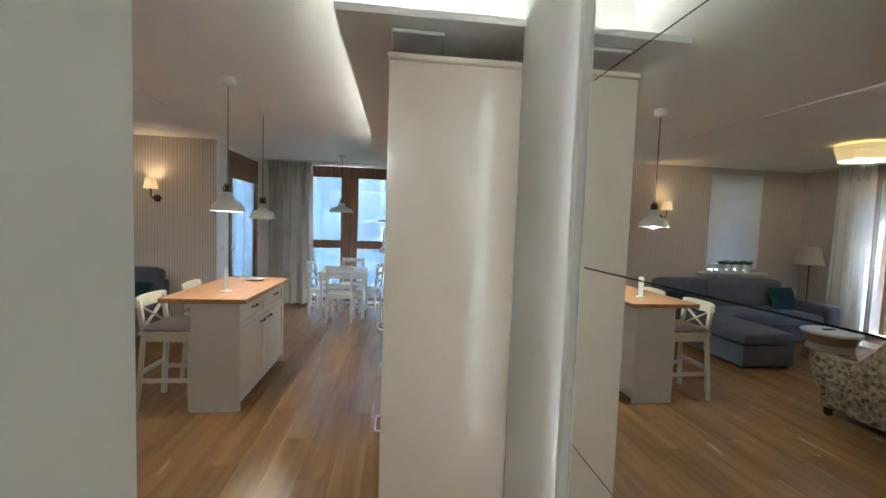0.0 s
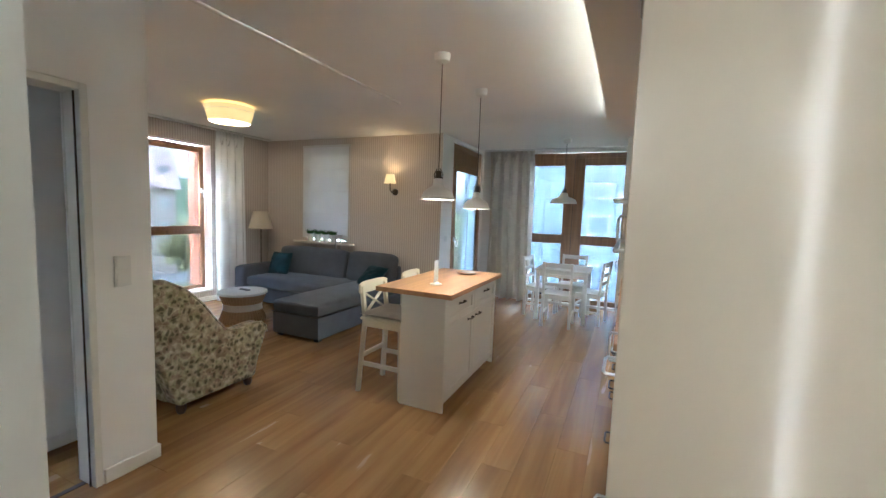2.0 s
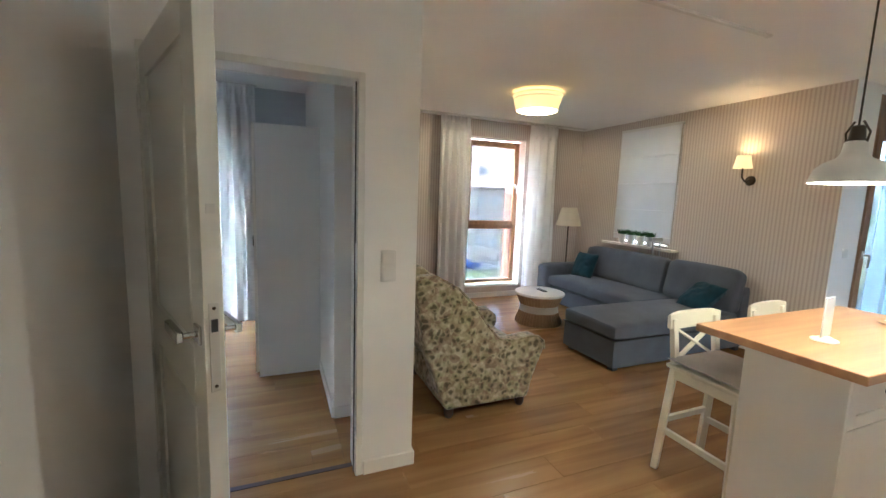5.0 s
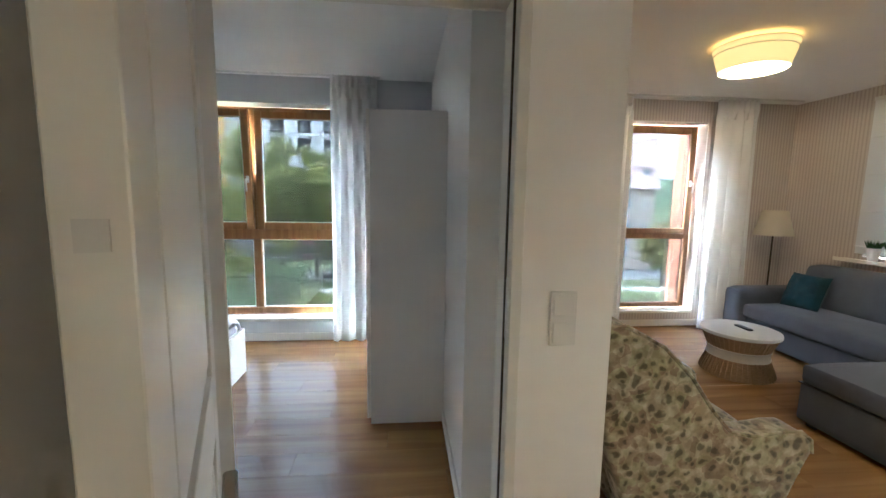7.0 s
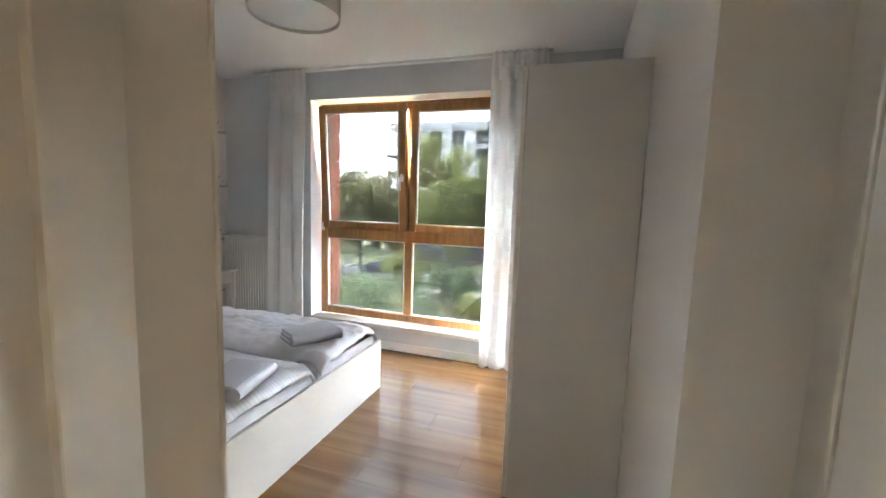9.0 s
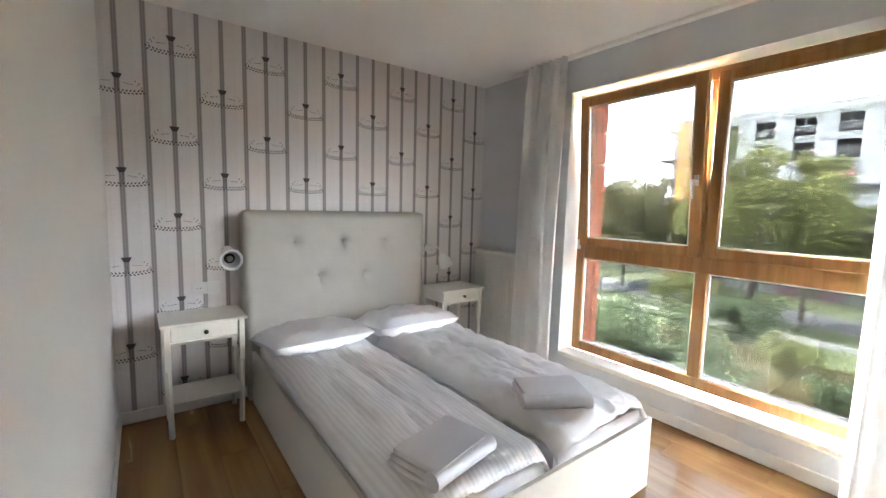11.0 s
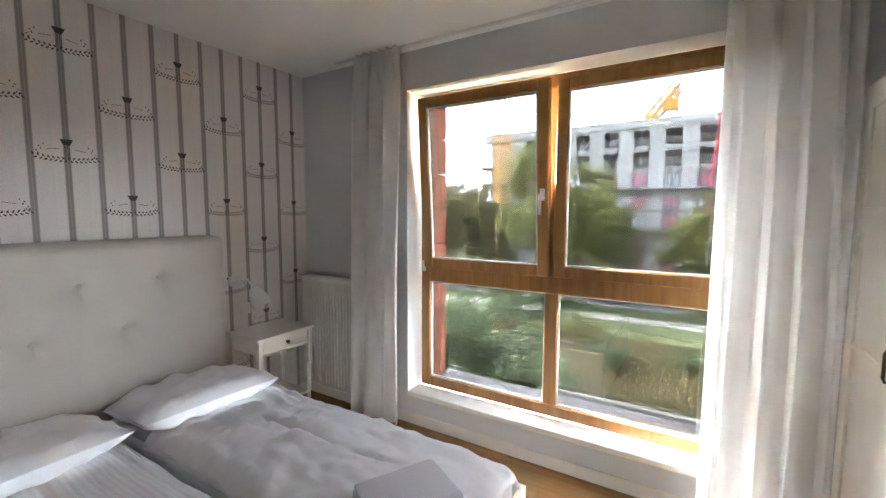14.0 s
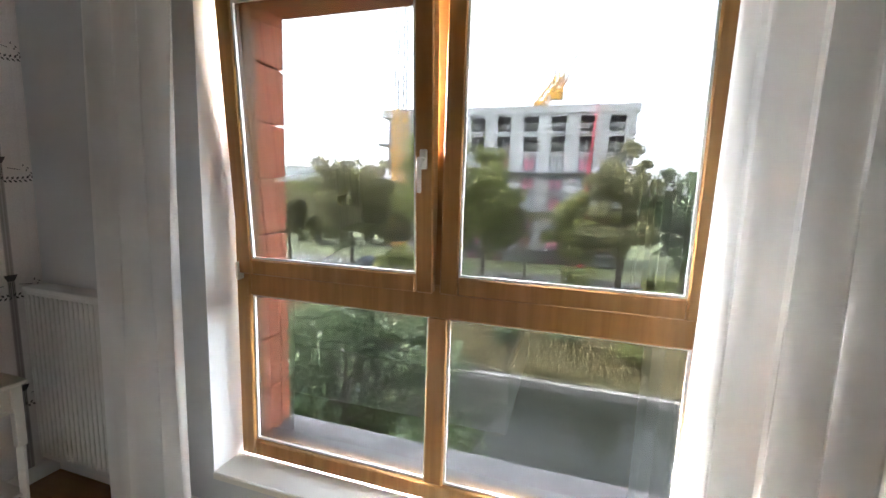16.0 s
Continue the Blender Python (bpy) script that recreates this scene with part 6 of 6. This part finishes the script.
def blades(name, material, count, area, height, seed, label, slope=None):
    r = np.random.RandomState(seed)
    x = r.uniform(area[0], area[1], count)
    y = r.uniform(area[2], area[3], count)
    z = np.array([slope(a, b) for a, b in zip(x, y)])
    keep = np.array([noise.noise(Vector((a * 0.22, b * 0.22, 3.0))) for a, b in zip(x, y)]) + r.uniform(-0.35, 0.35, count)
    h = height * (0.4 + 0.6 * r.rand(count)) * np.clip(0.55 + keep, 0.25, 1.2)
    ang = r.uniform(0, 6.28, count)
    wd = 0.07 * (0.5 + r.rand(count))
    lean = r.normal(0, 0.25, (count, 2)) * h[:, None]
    c, s = np.cos(ang) * wd, np.sin(ang) * wd
    verts = np.empty((count, 3, 3))
    verts[:, 0] = np.stack([x - c, y - s, z], 1)
    verts[:, 1] = np.stack([x + c, y + s, z], 1)
    verts[:, 2] = np.stack([x + lean[:, 0], y + lean[:, 1], z + h], 1)
    me = bpy.data.meshes.new(name)
    me.from_pydata(verts.reshape(-1, 3).tolist(), [], np.arange(count * 3).reshape(-1, 3).tolist())
    me.materials.append(material)
    return tagged(new(name, me), label, "grass", "", "stuff")


def bank_z(x, y):
    return WZ + 0.7 + (GZ - WZ - 0.7) * min(1, max(0, (-30.4 - x) / 10.6))


blades("reeds", REED, 34000, (-40, -30.5, -45, 25), 1.4, 3, "tall dry grass and reeds on the bank", bank_z)
blades("grass", LEAF_C, 9000, (-52, -39, -50, 30), 0.35, 4, "short green grass beside the path", lambda x, y: GZ)


def leaf_cloud(name, centres, count, size, material, parent, seed):
    """Many small leaves round a set of clump centres (x, y, z, radius)."""
    r = np.random.RandomState(seed)
    cs = np.array(centres)
    w = cs[:, 3] ** 2
    pick = r.choice(len(cs), count, p=w / w.sum())
    d = r.normal(size=(count, 3))
    d /= np.linalg.norm(d, axis=1)[:, None]
    rad = cs[pick, 3] * (0.35 + 0.65 * r.rand(count) ** 0.5) * (1 + 0.18 * r.normal(size=count))
    pos = cs[pick, :3] + d * rad[:, None] * np.array([1, 1, 0.85])
    a = r.normal(size=(count, 3))
    a /= np.linalg.norm(a, axis=1)[:, None]
    b = np.cross(a, r.normal(size=(count, 3)))
    b /= np.linalg.norm(b, axis=1)[:, None]
    sz = size * (0.6 + 0.8 * r.rand(count))[:, None]
    verts = np.stack([pos - a * sz, pos + b * sz * 0.55, pos + a * sz, pos - b * sz * 0.55], 1)
    me = bpy.data.meshes.new(name)
    me.from_pydata(verts.reshape(-1, 3).tolist(), [], np.arange(count * 4).reshape(-1, 4).tolist())
    me.materials.append(material)
    ob = new(name, me)
    ob.parent = parent
    return ob


def tree(place, height, spread, material, label, seed, leaves=7000, size=0.25, bare=False, low=0.22):
    rn = random.Random(seed)
    ob = thing("tree", place, label, "tree", "trees by the canal")
    bm = bmesh.new()
    top = Vector((rn.uniform(-0.4, 0.4), rn.uniform(-0.4, 0.4), height * 0.82))
    trunk = [Vector((0, 0, -0.3)), Vector((0.05, 0.03, height * 0.18)), top * 0.5 + Vector((0.15, -0.1, 0)), top]
    tube(bm, trunk, [height * 0.021, height * 0.017, height * 0.011, 0.03], 8)
    part("trunk", bm, BARK, ob, "rough brown trunk")
    centres = []
    bm = bmesh.new()
    limbs = 16 if not bare else 22
    for k in range(limbs):
        f = low + (0.92 - low) * (k + rn.random()) / limbs
        start = top * f
        a = k * 2.4 + rn.uniform(-0.5, 0.5)
        prof = math.sin(math.pi * min(1, (f - low * 0.6) / (1 - low * 0.6)) ** 0.8) ** 0.7
        ln = spread * (0.45 + 0.55 * prof) * rn.uniform(0.75, 1.1)
        rise = ln * rn.uniform(0.35, 0.85)
        mid = start + Vector((math.cos(a) * ln * 0.5, math.sin(a) * ln * 0.5, rise * 0.35))
        end = start + Vector((math.cos(a) * ln, math.sin(a) * ln, rise))
        tube(bm, [start, mid, end], [height * 0.008, height * 0.005, 0.012], 6)
        for q in range(3 if not bare else 5):
            g = start.lerp(end, rn.uniform(0.35, 0.95)) + Vector((0, 0, rise * 0.05))
            e2 = g + Vector((rn.uniform(-1, 1), rn.uniform(-1, 1), rn.uniform(0.2, 1.1))) * ln * 0.35
            tube(bm, [g, g.lerp(e2, 0.5) + Vector((0, 0, 0.1)), e2], [height * 0.0035, height * 0.0025, 0.008], 5)
            centres.append((*e2, ln * rn.uniform(0.16, 0.3)))
        centres.append((*end, ln * rn.uniform(0.22, 0.36)))
        centres.append((*mid, ln * rn.uniform(0.15, 0.25)))
    part("limbs", bm, BARK, ob, "spreading limbs")
    centres.append((*(top + Vector((0, 0, height * 0.1))), spread * 0.3))
    leaf_cloud("crown", centres, leaves, size, material, ob, seed)
    return ob


tree((-57.0, -29.5, GZ), 14.6, 6.0, LEAF_B, "olive green tree thinning in autumn", 11, 15000)
tree((-63.0, -26.0, GZ), 12.5, 3.4, LEAF_B, "slim olive green tree", 12, 6500)
tree((-52.0, -13.0, GZ), 17.2, 6.3, LEAF_A, "broad green tree turning yellow", 13, 13000)
tree((-55.0, -9.5, GZ), 13.6, 4.4, LEAF_A, "green tree turning yellow", 14, 8000)
tree((-55.0, -4.2, GZ), 11.6, 3.2, LEAF_B, "nearly bare tree with brown branches", 15, 900, 0.14, True)
tree((-57.0, 1.8, GZ), 11.5, 3.8, LEAF_A, "green tree at the roadside", 16, 6000)
tree((-55.0, 6.6, GZ), 17.4, 4.3, LEAF_B, "tall green tree at the road", 17, 12000)
tree((-56.0, 13.5, GZ), 13.8, 4.8, LEAF_C, "pale green tree at the road", 18, 9000)
tree((-54.0, -38.0, GZ), 11.0, 4.0, LEAF_B, "olive green tree by the road", 19, 7000)
tree((-44.0, -16.0, GZ), 4.2, 2.4, LEAF_A, "green shrub on the bank", 20, 6000, 0.13, False, 0.05)
tree((-42.5, -10.5, GZ - 0.2), 3.6, 2.2, LEAF_C, "green shrub on the bank", 21, 5000, 0.13, False, 0.05)
tree((-49.5, 2.2, GZ), 3.0, 1.5, LEAF_A, "small dark shrub at the path", 22, 3500, 0.12, False, 0.05)
tree((-49.0, 10.0, GZ), 2.8, 1.7, LEAF_A, "small dark shrub at the path", 23, 3500, 0.12, False, 0.05)
for k, (x, y, h) in enumerate(((-34.0, -3.5, 1.5), (-37.5, -6.5, 2.2), (-38.5, 4.5, 1.6), (-33.5, 5.5, 1.3), (-39.0, -14.0, 2.6), (-36.5, -19.0, 2.4))):
    tree((x, y, bank_z(x, y)), h, h * 0.7, LEAF_A if k % 2 else LEAF_C, "low green shrub among the reeds", 60 + k, 2500, 0.1, False, 0.05)
tree((-36.0, 1.0, GZ - 1.2), 1.7, 1.1, LEAF_C, "low shrub among the reeds", 25, 2500, 0.1, False, 0.05)
tree((-13.2, -4.9, WZ + 0.4), 9.8, 2.9, LEAF_C, "willow growing close to the house", 24, 16000, 0.12, False, 0.25)
tree((-15.0, -7.6, WZ + 0.4), 8.0, 2.2, LEAF_C, "willow growing close to the house", 26, 11000, 0.12, False, 0.25)
for k, (x, y, h) in enumerate(((-78, -37, 12.5), (-84, -46, 13.5), (-76, -52, 12), (-90, -60, 14), (-72, -45, 9), (-88, -72, 13))):
    tree((x, y, GZ), h, 4.6, LEAF_B if k % 2 else LEAF_A, "leafy tree beyond the road", 40 + k, 6000, 0.3, False, 0.08)
tree((-48.0, 33.5, GZ), 8.0, 2.6, LEAF_B, "yellowing tree in front of the brick house", 27, 6000)
tree((-40.0, 17.5, GZ), 5.0, 2.4, LEAF_C, "green shrub by the road", 28, 5000)


# building under construction
con = thing("unfinished_building", (-70, 0, GZ), "grey concrete apartment block under construction", "building")
Y0, Y1, FH, NF = -24.6, 9.0, 3.05, 8
TOPZ = 14.1 - GZ
base = TOPZ - NF * FH
bm = bmesh.new()
cols_y = [Y0 + 1.0 + 4.15 * k for k in range(8)]
OW = 2.15
for f in range(NF):
    z0 = base + f * FH
    at = Y0
    for cy in cols_y:
        box(bm, -0.4, 0, at, cy, z0 + 0.25, z0 + FH - 0.02)
        box(bm, -0.4, 0, cy, cy + OW, z0 + 0.25, z0 + 0.4)
        box(bm, -0.4, 0, cy, cy + OW, z0 + FH - 0.42, z0 + FH - 0.02)
        at = cy + OW
    box(bm, -0.4, 0, at, Y1, z0 + 0.25, z0 + FH - 0.02)
box(bm, -14, 0.25, Y0, Y1 + 0.4, TOPZ, TOPZ + 1.1)
box(bm, -14, -0.4, Y1 - 0.3, Y1, 0, TOPZ)
box(bm, -14, -0.4, Y0, Y0 + 0.3, 0, TOPZ)
part("wall", bm, CONCRETE, con, smooth=False)
# no rooms are built: a near-black sheet puts their shade behind the openings
part("room_shade_sheet", B(-9, -8.8, Y0 + 0.3, Y1 - 0.3, 0, TOPZ), ROOM_SHADE, con, "black sheet for the shade inside the openings", False)
for f in range(NF):
    z0 = base + f * FH
    deep = 1.2 if f in (1, 3, 5) else 0.15
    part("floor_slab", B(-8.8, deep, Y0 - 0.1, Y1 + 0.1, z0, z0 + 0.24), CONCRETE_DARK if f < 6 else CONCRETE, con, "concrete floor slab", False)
for f in range(NF):
    z0 = base + f * FH
    for k, cy in enumerate(cols_y):
        bm = bmesh.new()
        if f >= 6:
            for z in (0.85, 1.15, 1.5):
                box(bm, -0.1, -0.02, cy, cy + OW, z0 + z, z0 + z + 0.1)
            box(bm, -0.25, -0.15, cy + 1.0, cy + 1.1, z0 + 0.4, z0 + FH - 0.42)
            part("guard_rail", bm, CONCRETE, con, smooth=False)
        else:
            box(bm, -0.2, -0.1, cy + 0.25, cy + 0.9, z0 + 0.7, z0 + 2.3)
            box(bm, -0.2, -0.1, cy + 1.2, cy + 1.85, z0 + 0.7, z0 + 2.3)
            part("window_board", bm, PINK_BOARD if (k + f) % 3 != 1 else CONCRETE, con, "board over a window opening", False)
            part("infill", B(-0.34, -0.22, cy, cy + OW, z0 + 0.4, z0 + FH - 0.42), PALE_PANEL, con, smooth=False)
tw = thing("stair_tower", (-70, -27.7, GZ), "concrete stair tower with jutting slabs", "tower")
part("shaft", B(-6, 0, -2.2, 3.08, 0, 15.2 - GZ - 1.3), CONCRETE, tw, smooth=False)
part("cap", B(-6.5, 0.5, -3.2, 3.09, 15.2 - GZ - 1.3, 15.2 - GZ), CONCRETE, tw, smooth=False)
for k in range(6):
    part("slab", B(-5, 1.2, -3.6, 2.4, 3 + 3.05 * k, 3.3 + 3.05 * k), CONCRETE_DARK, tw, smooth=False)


def lattice(bm, a, b, w, bay, r):
    """A square lattice mast from a to b."""
    a, b = Vector(a), Vector(b)
    d = (b - a).normalized()
    s = d.orthogonal().normalized() * w / 2
    t = d.cross(s).normalized() * w / 2
    corners = [s + t, s - t, -s - t, -s + t]
    n = max(2, int((b - a).length / bay))
    for c in corners:
        beam(bm, a + c, b + c, r, r)
    for k in range(n):
        p, q = a.lerp(b, k / n), a.lerp(b, (k + 1) / n)
        for i in range(4):
            c, e = corners[i], corners[(i + 1) % 4]
            beam(bm, p + c, q + e, r * 0.6, r * 0.6)
            beam(bm, p + c, p + e, r * 0.6, r * 0.6)


cr = thing("tower_crane", (-66.5, -26.3, GZ), "yellow and grey lattice tower crane", "crane")
bm = bmesh.new()
lattice(bm, (0, 0, 0), (0, 0, 23.5), 1.7, 1.9, 0.22)
part("lower_mast", bm, CRANE, cr, "yellow lattice mast", False)
bm = bmesh.new()
lattice(bm, (0, 0, 23.5), (0, 0, 50), 1.4, 1.9, 0.14)
part("upper_mast", bm, CRANE_GREY, cr, "grey lattice mast", False)
cr = thing("luffing_crane", (-92, -3.4, GZ), "yellow luffing crane behind the building", "crane")
bm = bmesh.new()
lattice(bm, (0, 0, 0), (0, 0, 30), 1.6, 2, 0.2)
part("mast", bm, CRANE_GREY, cr, "grey lattice mast", False)
bm = bmesh.new()
lattice(bm, (0, 0, 33), (0, 9.5, 48), 1.3, 1.8, 0.16)
part("jib", bm, CRANE_GREY, cr, "grey raised jib", False)
bm = bmesh.new()
lattice(bm, (0, -3.4, 28.6), (0, 1.2, 34.5), 1.5, 1.6, 0.3)
box(bm, -1, 1, -4.4, -2.2, 27.2, 29.6, 0.1)
box(bm, -1, 1, -1.2, 1.2, 30, 32, 0.1)
part("counterweight", bm, CRANE, cr, "yellow counter jib", False)
bm = bmesh.new()
tube(bm, [(0, -0.8, 32), (0, -0.5, 38)], 0.2, 6)
tube(bm, [(0, -0.5, 38), (0, 9.2, 47.6)], 0.06, 5)
tube(bm, [(0, -0.5, 38), (0, -3.4, 30)], 0.06, 5)
part("pendant_lines", bm, CRANE_GREY, cr, smooth=False)
pump = thing("pump_boom", (-68.5, 3.2, GZ), "red boom standing in front of the building", "crane")
bm = bmesh.new()
tube(bm, [(0, -0.5, 8), (0, -0.2, 16), (0, 0.3, 24)], [0.3, 0.22, 0.14], 8)
part("boom", bm, RED_PAINT, pump)
bm = bmesh.new()
tube(bm, [(0, 0.3, 24), (0, 0.6, 29.5)], 0.07, 6)
part("tip", bm, CRANE_GREY, pump)
part("column", B(-0.4, 0.4, -0.9, -0.1, 0, 8.2), RED_PAINT, pump, smooth=False)

# far houses on the left and a wooded hill
far = thing("far_building", (-150, -112, GZ), "pale apartment block far away", "building")
part("wall", B(-10, 0, -28, 12, 0, 19), WHITE_EXT, far, smooth=False)
for f in range(6):
    for k in range(10):
        part("window", B(0.0, 0.05, -26 + 3.8 * k, -24.4 + 3.8 * k, 1.6 + 2.9 * f, 3.2 + 2.9 * f), GLASS_FAR, far, smooth=False)
part("roof", B(-10.4, 0.4, -28.4, 12.4, 19, 19.8), CONCRETE, far, smooth=False)
bm = bmesh.new()
bmesh.ops.create_grid(bm, x_segments=60, y_segments=30, size=1)
for q in bm.verts:
    x, y = q.co.x, q.co.y
    q.co = Vector((-520 + 130 * y, 380 + 330 * x, GZ - 2 + 44 * max(0, 1 - x * x) * max(0, 1 - y * y) + 8 * noise.noise(Vector((x * 3, y * 3, 0))) + 2.5 * noise.noise(Vector((x * 14, y * 9, 4)))))
single("hill", bm, plain("wooded_hill", (0.06, 0.085, 0.045), 0.95, var=0.5, scale=0.06, space="World"), "wooded hill in the distance", "hill", "structure")

house = thing("brick_house", (-60, 30.5, GZ), "old brown brick house with a tall tiled roof", "house")
part("wall", B(-11, 0, -10, 9, 0, 12.4), BRICK, house, smooth=False)
bm = bmesh.new()
prof = ((0.6, 12.3), (-1.6, 22), (-9.4, 22), (-11.6, 12.3))
a = [bm.verts.new((x, -10.4, z)) for x, z in prof]
b = [bm.verts.new((x, 9.4, z)) for x, z in prof]
bm.faces.new(a)
bm.faces.new(b[::-1])
for i in range(4):
    j = (i + 1) % 4
    bm.faces.new((a[i], b[i], b[j], a[j]))
part("roof", bm, ROOF, house, "pink-brown tiled roof", False)
for f, z in enumerate((2.4, 5.8, 9.2)):
    for k in range(7):
        y = -8.8 + 2.6 * k
        wdw = part("window", B(-0.05, 0.06, y, y + 1.25, z, z + 1.75), WHITE_EXT, house, "white wooden window", False)
        for dy in (0.12, 0.69):
            for dz in (0.14, 0.72, 1.22):
                part("pane", B(0.06, 0.08, y + dy, y + dy + 0.44, z + dz, z + dz + (0.5 if dz < 0.5 else 0.4)), GLASS_FAR, wdw, smooth=False)
for y in (-5, 1.5, 6.5):
    dm = part("dormer", B(-3.0, 0.1, y, y + 1.7, 13.6, 15.6), BRICK, house, "small roof dormer", False)
    part("pane", B(0.1, 0.13, y + 0.35, y + 1.35, 14.0, 15.2), GLASS_FAR, dm, smooth=False)


def car(place, turn, material, label):
    ob = thing("car", place, label, "car", "parked cars", turn)
    bm = bmesh.new()
    body = ((-2.1, 0.3), (2.1, 0.3), (2.12, 0.7), (1.9, 0.85), (1.0, 0.95), (0.45, 1.42), (-1.1, 1.46), (-1.75, 1.0), (-2.12, 0.9))
    a = [bm.verts.new((x, -0.85, z)) for x, z in body]
    b = [bm.verts.new((x, 0.85, z)) for x, z in body]
    bm.faces.new(a)
    bm.faces.new(b[::-1])
    for i in range(len(body)):
        j = (i + 1) % len(body)
        bm.faces.new((a[i], b[i], b[j], a[j]))
    bmesh.ops.recalc_face_normals(bm, faces=bm.faces)
    bmesh.ops.bevel(bm, geom=list(bm.edges), offset=0.07, segments=2, affect="EDGES")
    part("body", bm, material, ob)
    for s in (-1, 1):
        part("side_window", B(-1.35, 0.5, s * 0.84, s * 0.862, 1.0, 1.32, bevel=0.005), GLASS_FAR, ob, "dark side window")
        for x in (-1.3, 1.3):
            bm = bmesh.new()
            m = Matrix.Translation((x, s * 0.78, 0.32)) @ Matrix.Rotation(radians(90), 4, "X")
            lathe(bm, [(0.2, -0.1), (0.31, -0.1), (0.32, -0.08), (0.32, 0.08), (0.31, 0.1), (0.2, 0.1)], 20, m)
            wh = part("wheel", bm, BLACK, ob, "black tyre")
            bm = bmesh.new()
            lathe(bm, [(0.21, -0.105), (0.2, 0.105)], 14, m)
            part("rim", bm, STEEL, wh, "steel rim")
    return ob


car((-54.5, 27.8, GZ + 0.02), 82, BLUE_CAR, "blue car parked at the roadside")
car((-55.5, -25.3, GZ + 0.02), 88, DARK_CAR, "dark car parked at the roadside")

# neighbour behind the dining window
nb = thing("neighbour_building", (0, 27, WZ), "apartment block clad in pale metal panels", "building")
wins = []
for f in range(8):
    for x in (-7.6, -1.95, 3.6, 9.2):
        wins.append((x, 13.55 + 3.0 * (f - 4)))
part("wall", B(-10, 16, 0.12, 9, 0, 26), PALE_PANEL, nb, smooth=False)
for k in range(29):
    part("panel", B(-10 + 0.9 * k, -10 + 0.9 * k + 0.885, 0.0, 0.115, 0.2, 26), PALE_PANEL, nb, smooth=False)
for x, z in wins:
    wdw = part("window", B(x, x + 1.25, -0.03, 0.02, z, z + 2.05), WHITE_EXT, nb, "pale framed window", False)
    for dz, h in ((0.08, 0.8), (0.96, 1.02)):
        part("pane", B(x + 0.07, x + 1.18, -0.05, -0.03, z + dz, z + dz + h), GLASS_FAR, wdw, smooth=False)
part("parapet", B(-10.2, 16.2, -0.1, 9, 26, 26.4), CONCRETE, nb, smooth=False)
bal = thing("balcony", (0, 0, 0), "concrete balcony with a grey metal railing", "balcony")
part("slab", B(-3.9, -2.33, 6.0, 8.9, -0.25, -0.03), CONCRETE, bal, smooth=False)
part("top_rail", B(-3.9, -3.85, 6.0, 8.9, 1.02, 1.07), CRANE_GREY, bal, smooth=False)
for k in range(24):
    part("baluster", B(-3.885, -3.865, 6.05 + 0.12 * k, 6.065 + 0.12 * k, -0.03, 1.02), CRANE_GREY, bal, smooth=False)

# ---- floor planks ----
PW, PL = 0.192, 1.285
plank_meshes = {}


def plank(w, ln):
    key = (round(w, 4), round(ln, 4))
    if key not in plank_meshes:
        b = 0.0006
        vs = [(0, 0, -0.005), (w, 0, -0.005), (w, ln, -0.005), (0, ln, -0.005)]
        vs += [(0, 0, -0.0012), (w, 0, -0.0012), (w, ln, -0.0012), (0, ln, -0.0012)]
        vs += [(b, b, 0), (w - b, b, 0), (w - b, ln - b, 0), (b, ln - b, 0)]
        fs = [(0, 1, 5, 4), (1, 2, 6, 5), (2, 3, 7, 6), (3, 0, 4, 7), (4, 5, 9, 8), (5, 6, 10, 9), (6, 7, 11, 10), (7, 4, 8, 11), (8, 9, 10, 11)]
        me = bpy.data.meshes.new("plank")
        me.from_pydata(vs, [], fs)
        me.materials.append(FLOOR)
        plank_meshes[key] = me
    return plank_meshes[key]


def lay(x0, x1, y0, y1, seed):
    rn = random.Random(seed)
    x, k = x0, 0
    while x < x1 - 0.01:
        w = min(PW, x1 - x)
        y = y0 - PL * ((k * 0.37 + rn.uniform(0, 0.08)) % 1.0)
        while y < y1 - 0.01:
            a, b = max(y, y0), min(y + PL, y1)
            if b - a > 0.02:
                ob = new("plank", plank(w - 0.0008, round(b - a - 0.0008, 4)))
                ob.location = (x, a, 0)
                ob.parent = floor
            y += PL
        x += PW
        k += 1


lay(-5.5, DX, 2.34, LY, 1)
lay(DX, 0.93, 1.09, 8.0, 2)
lay(-0.16, 0.87, -1.77, 1.09, 3)
lay(WX, -2.25, HY, 2.0, 4)
lay(-2.77, -2.25, 2.0, 2.22, 5)
lay(-2.25, DX, 1.165, 2.045, 6)
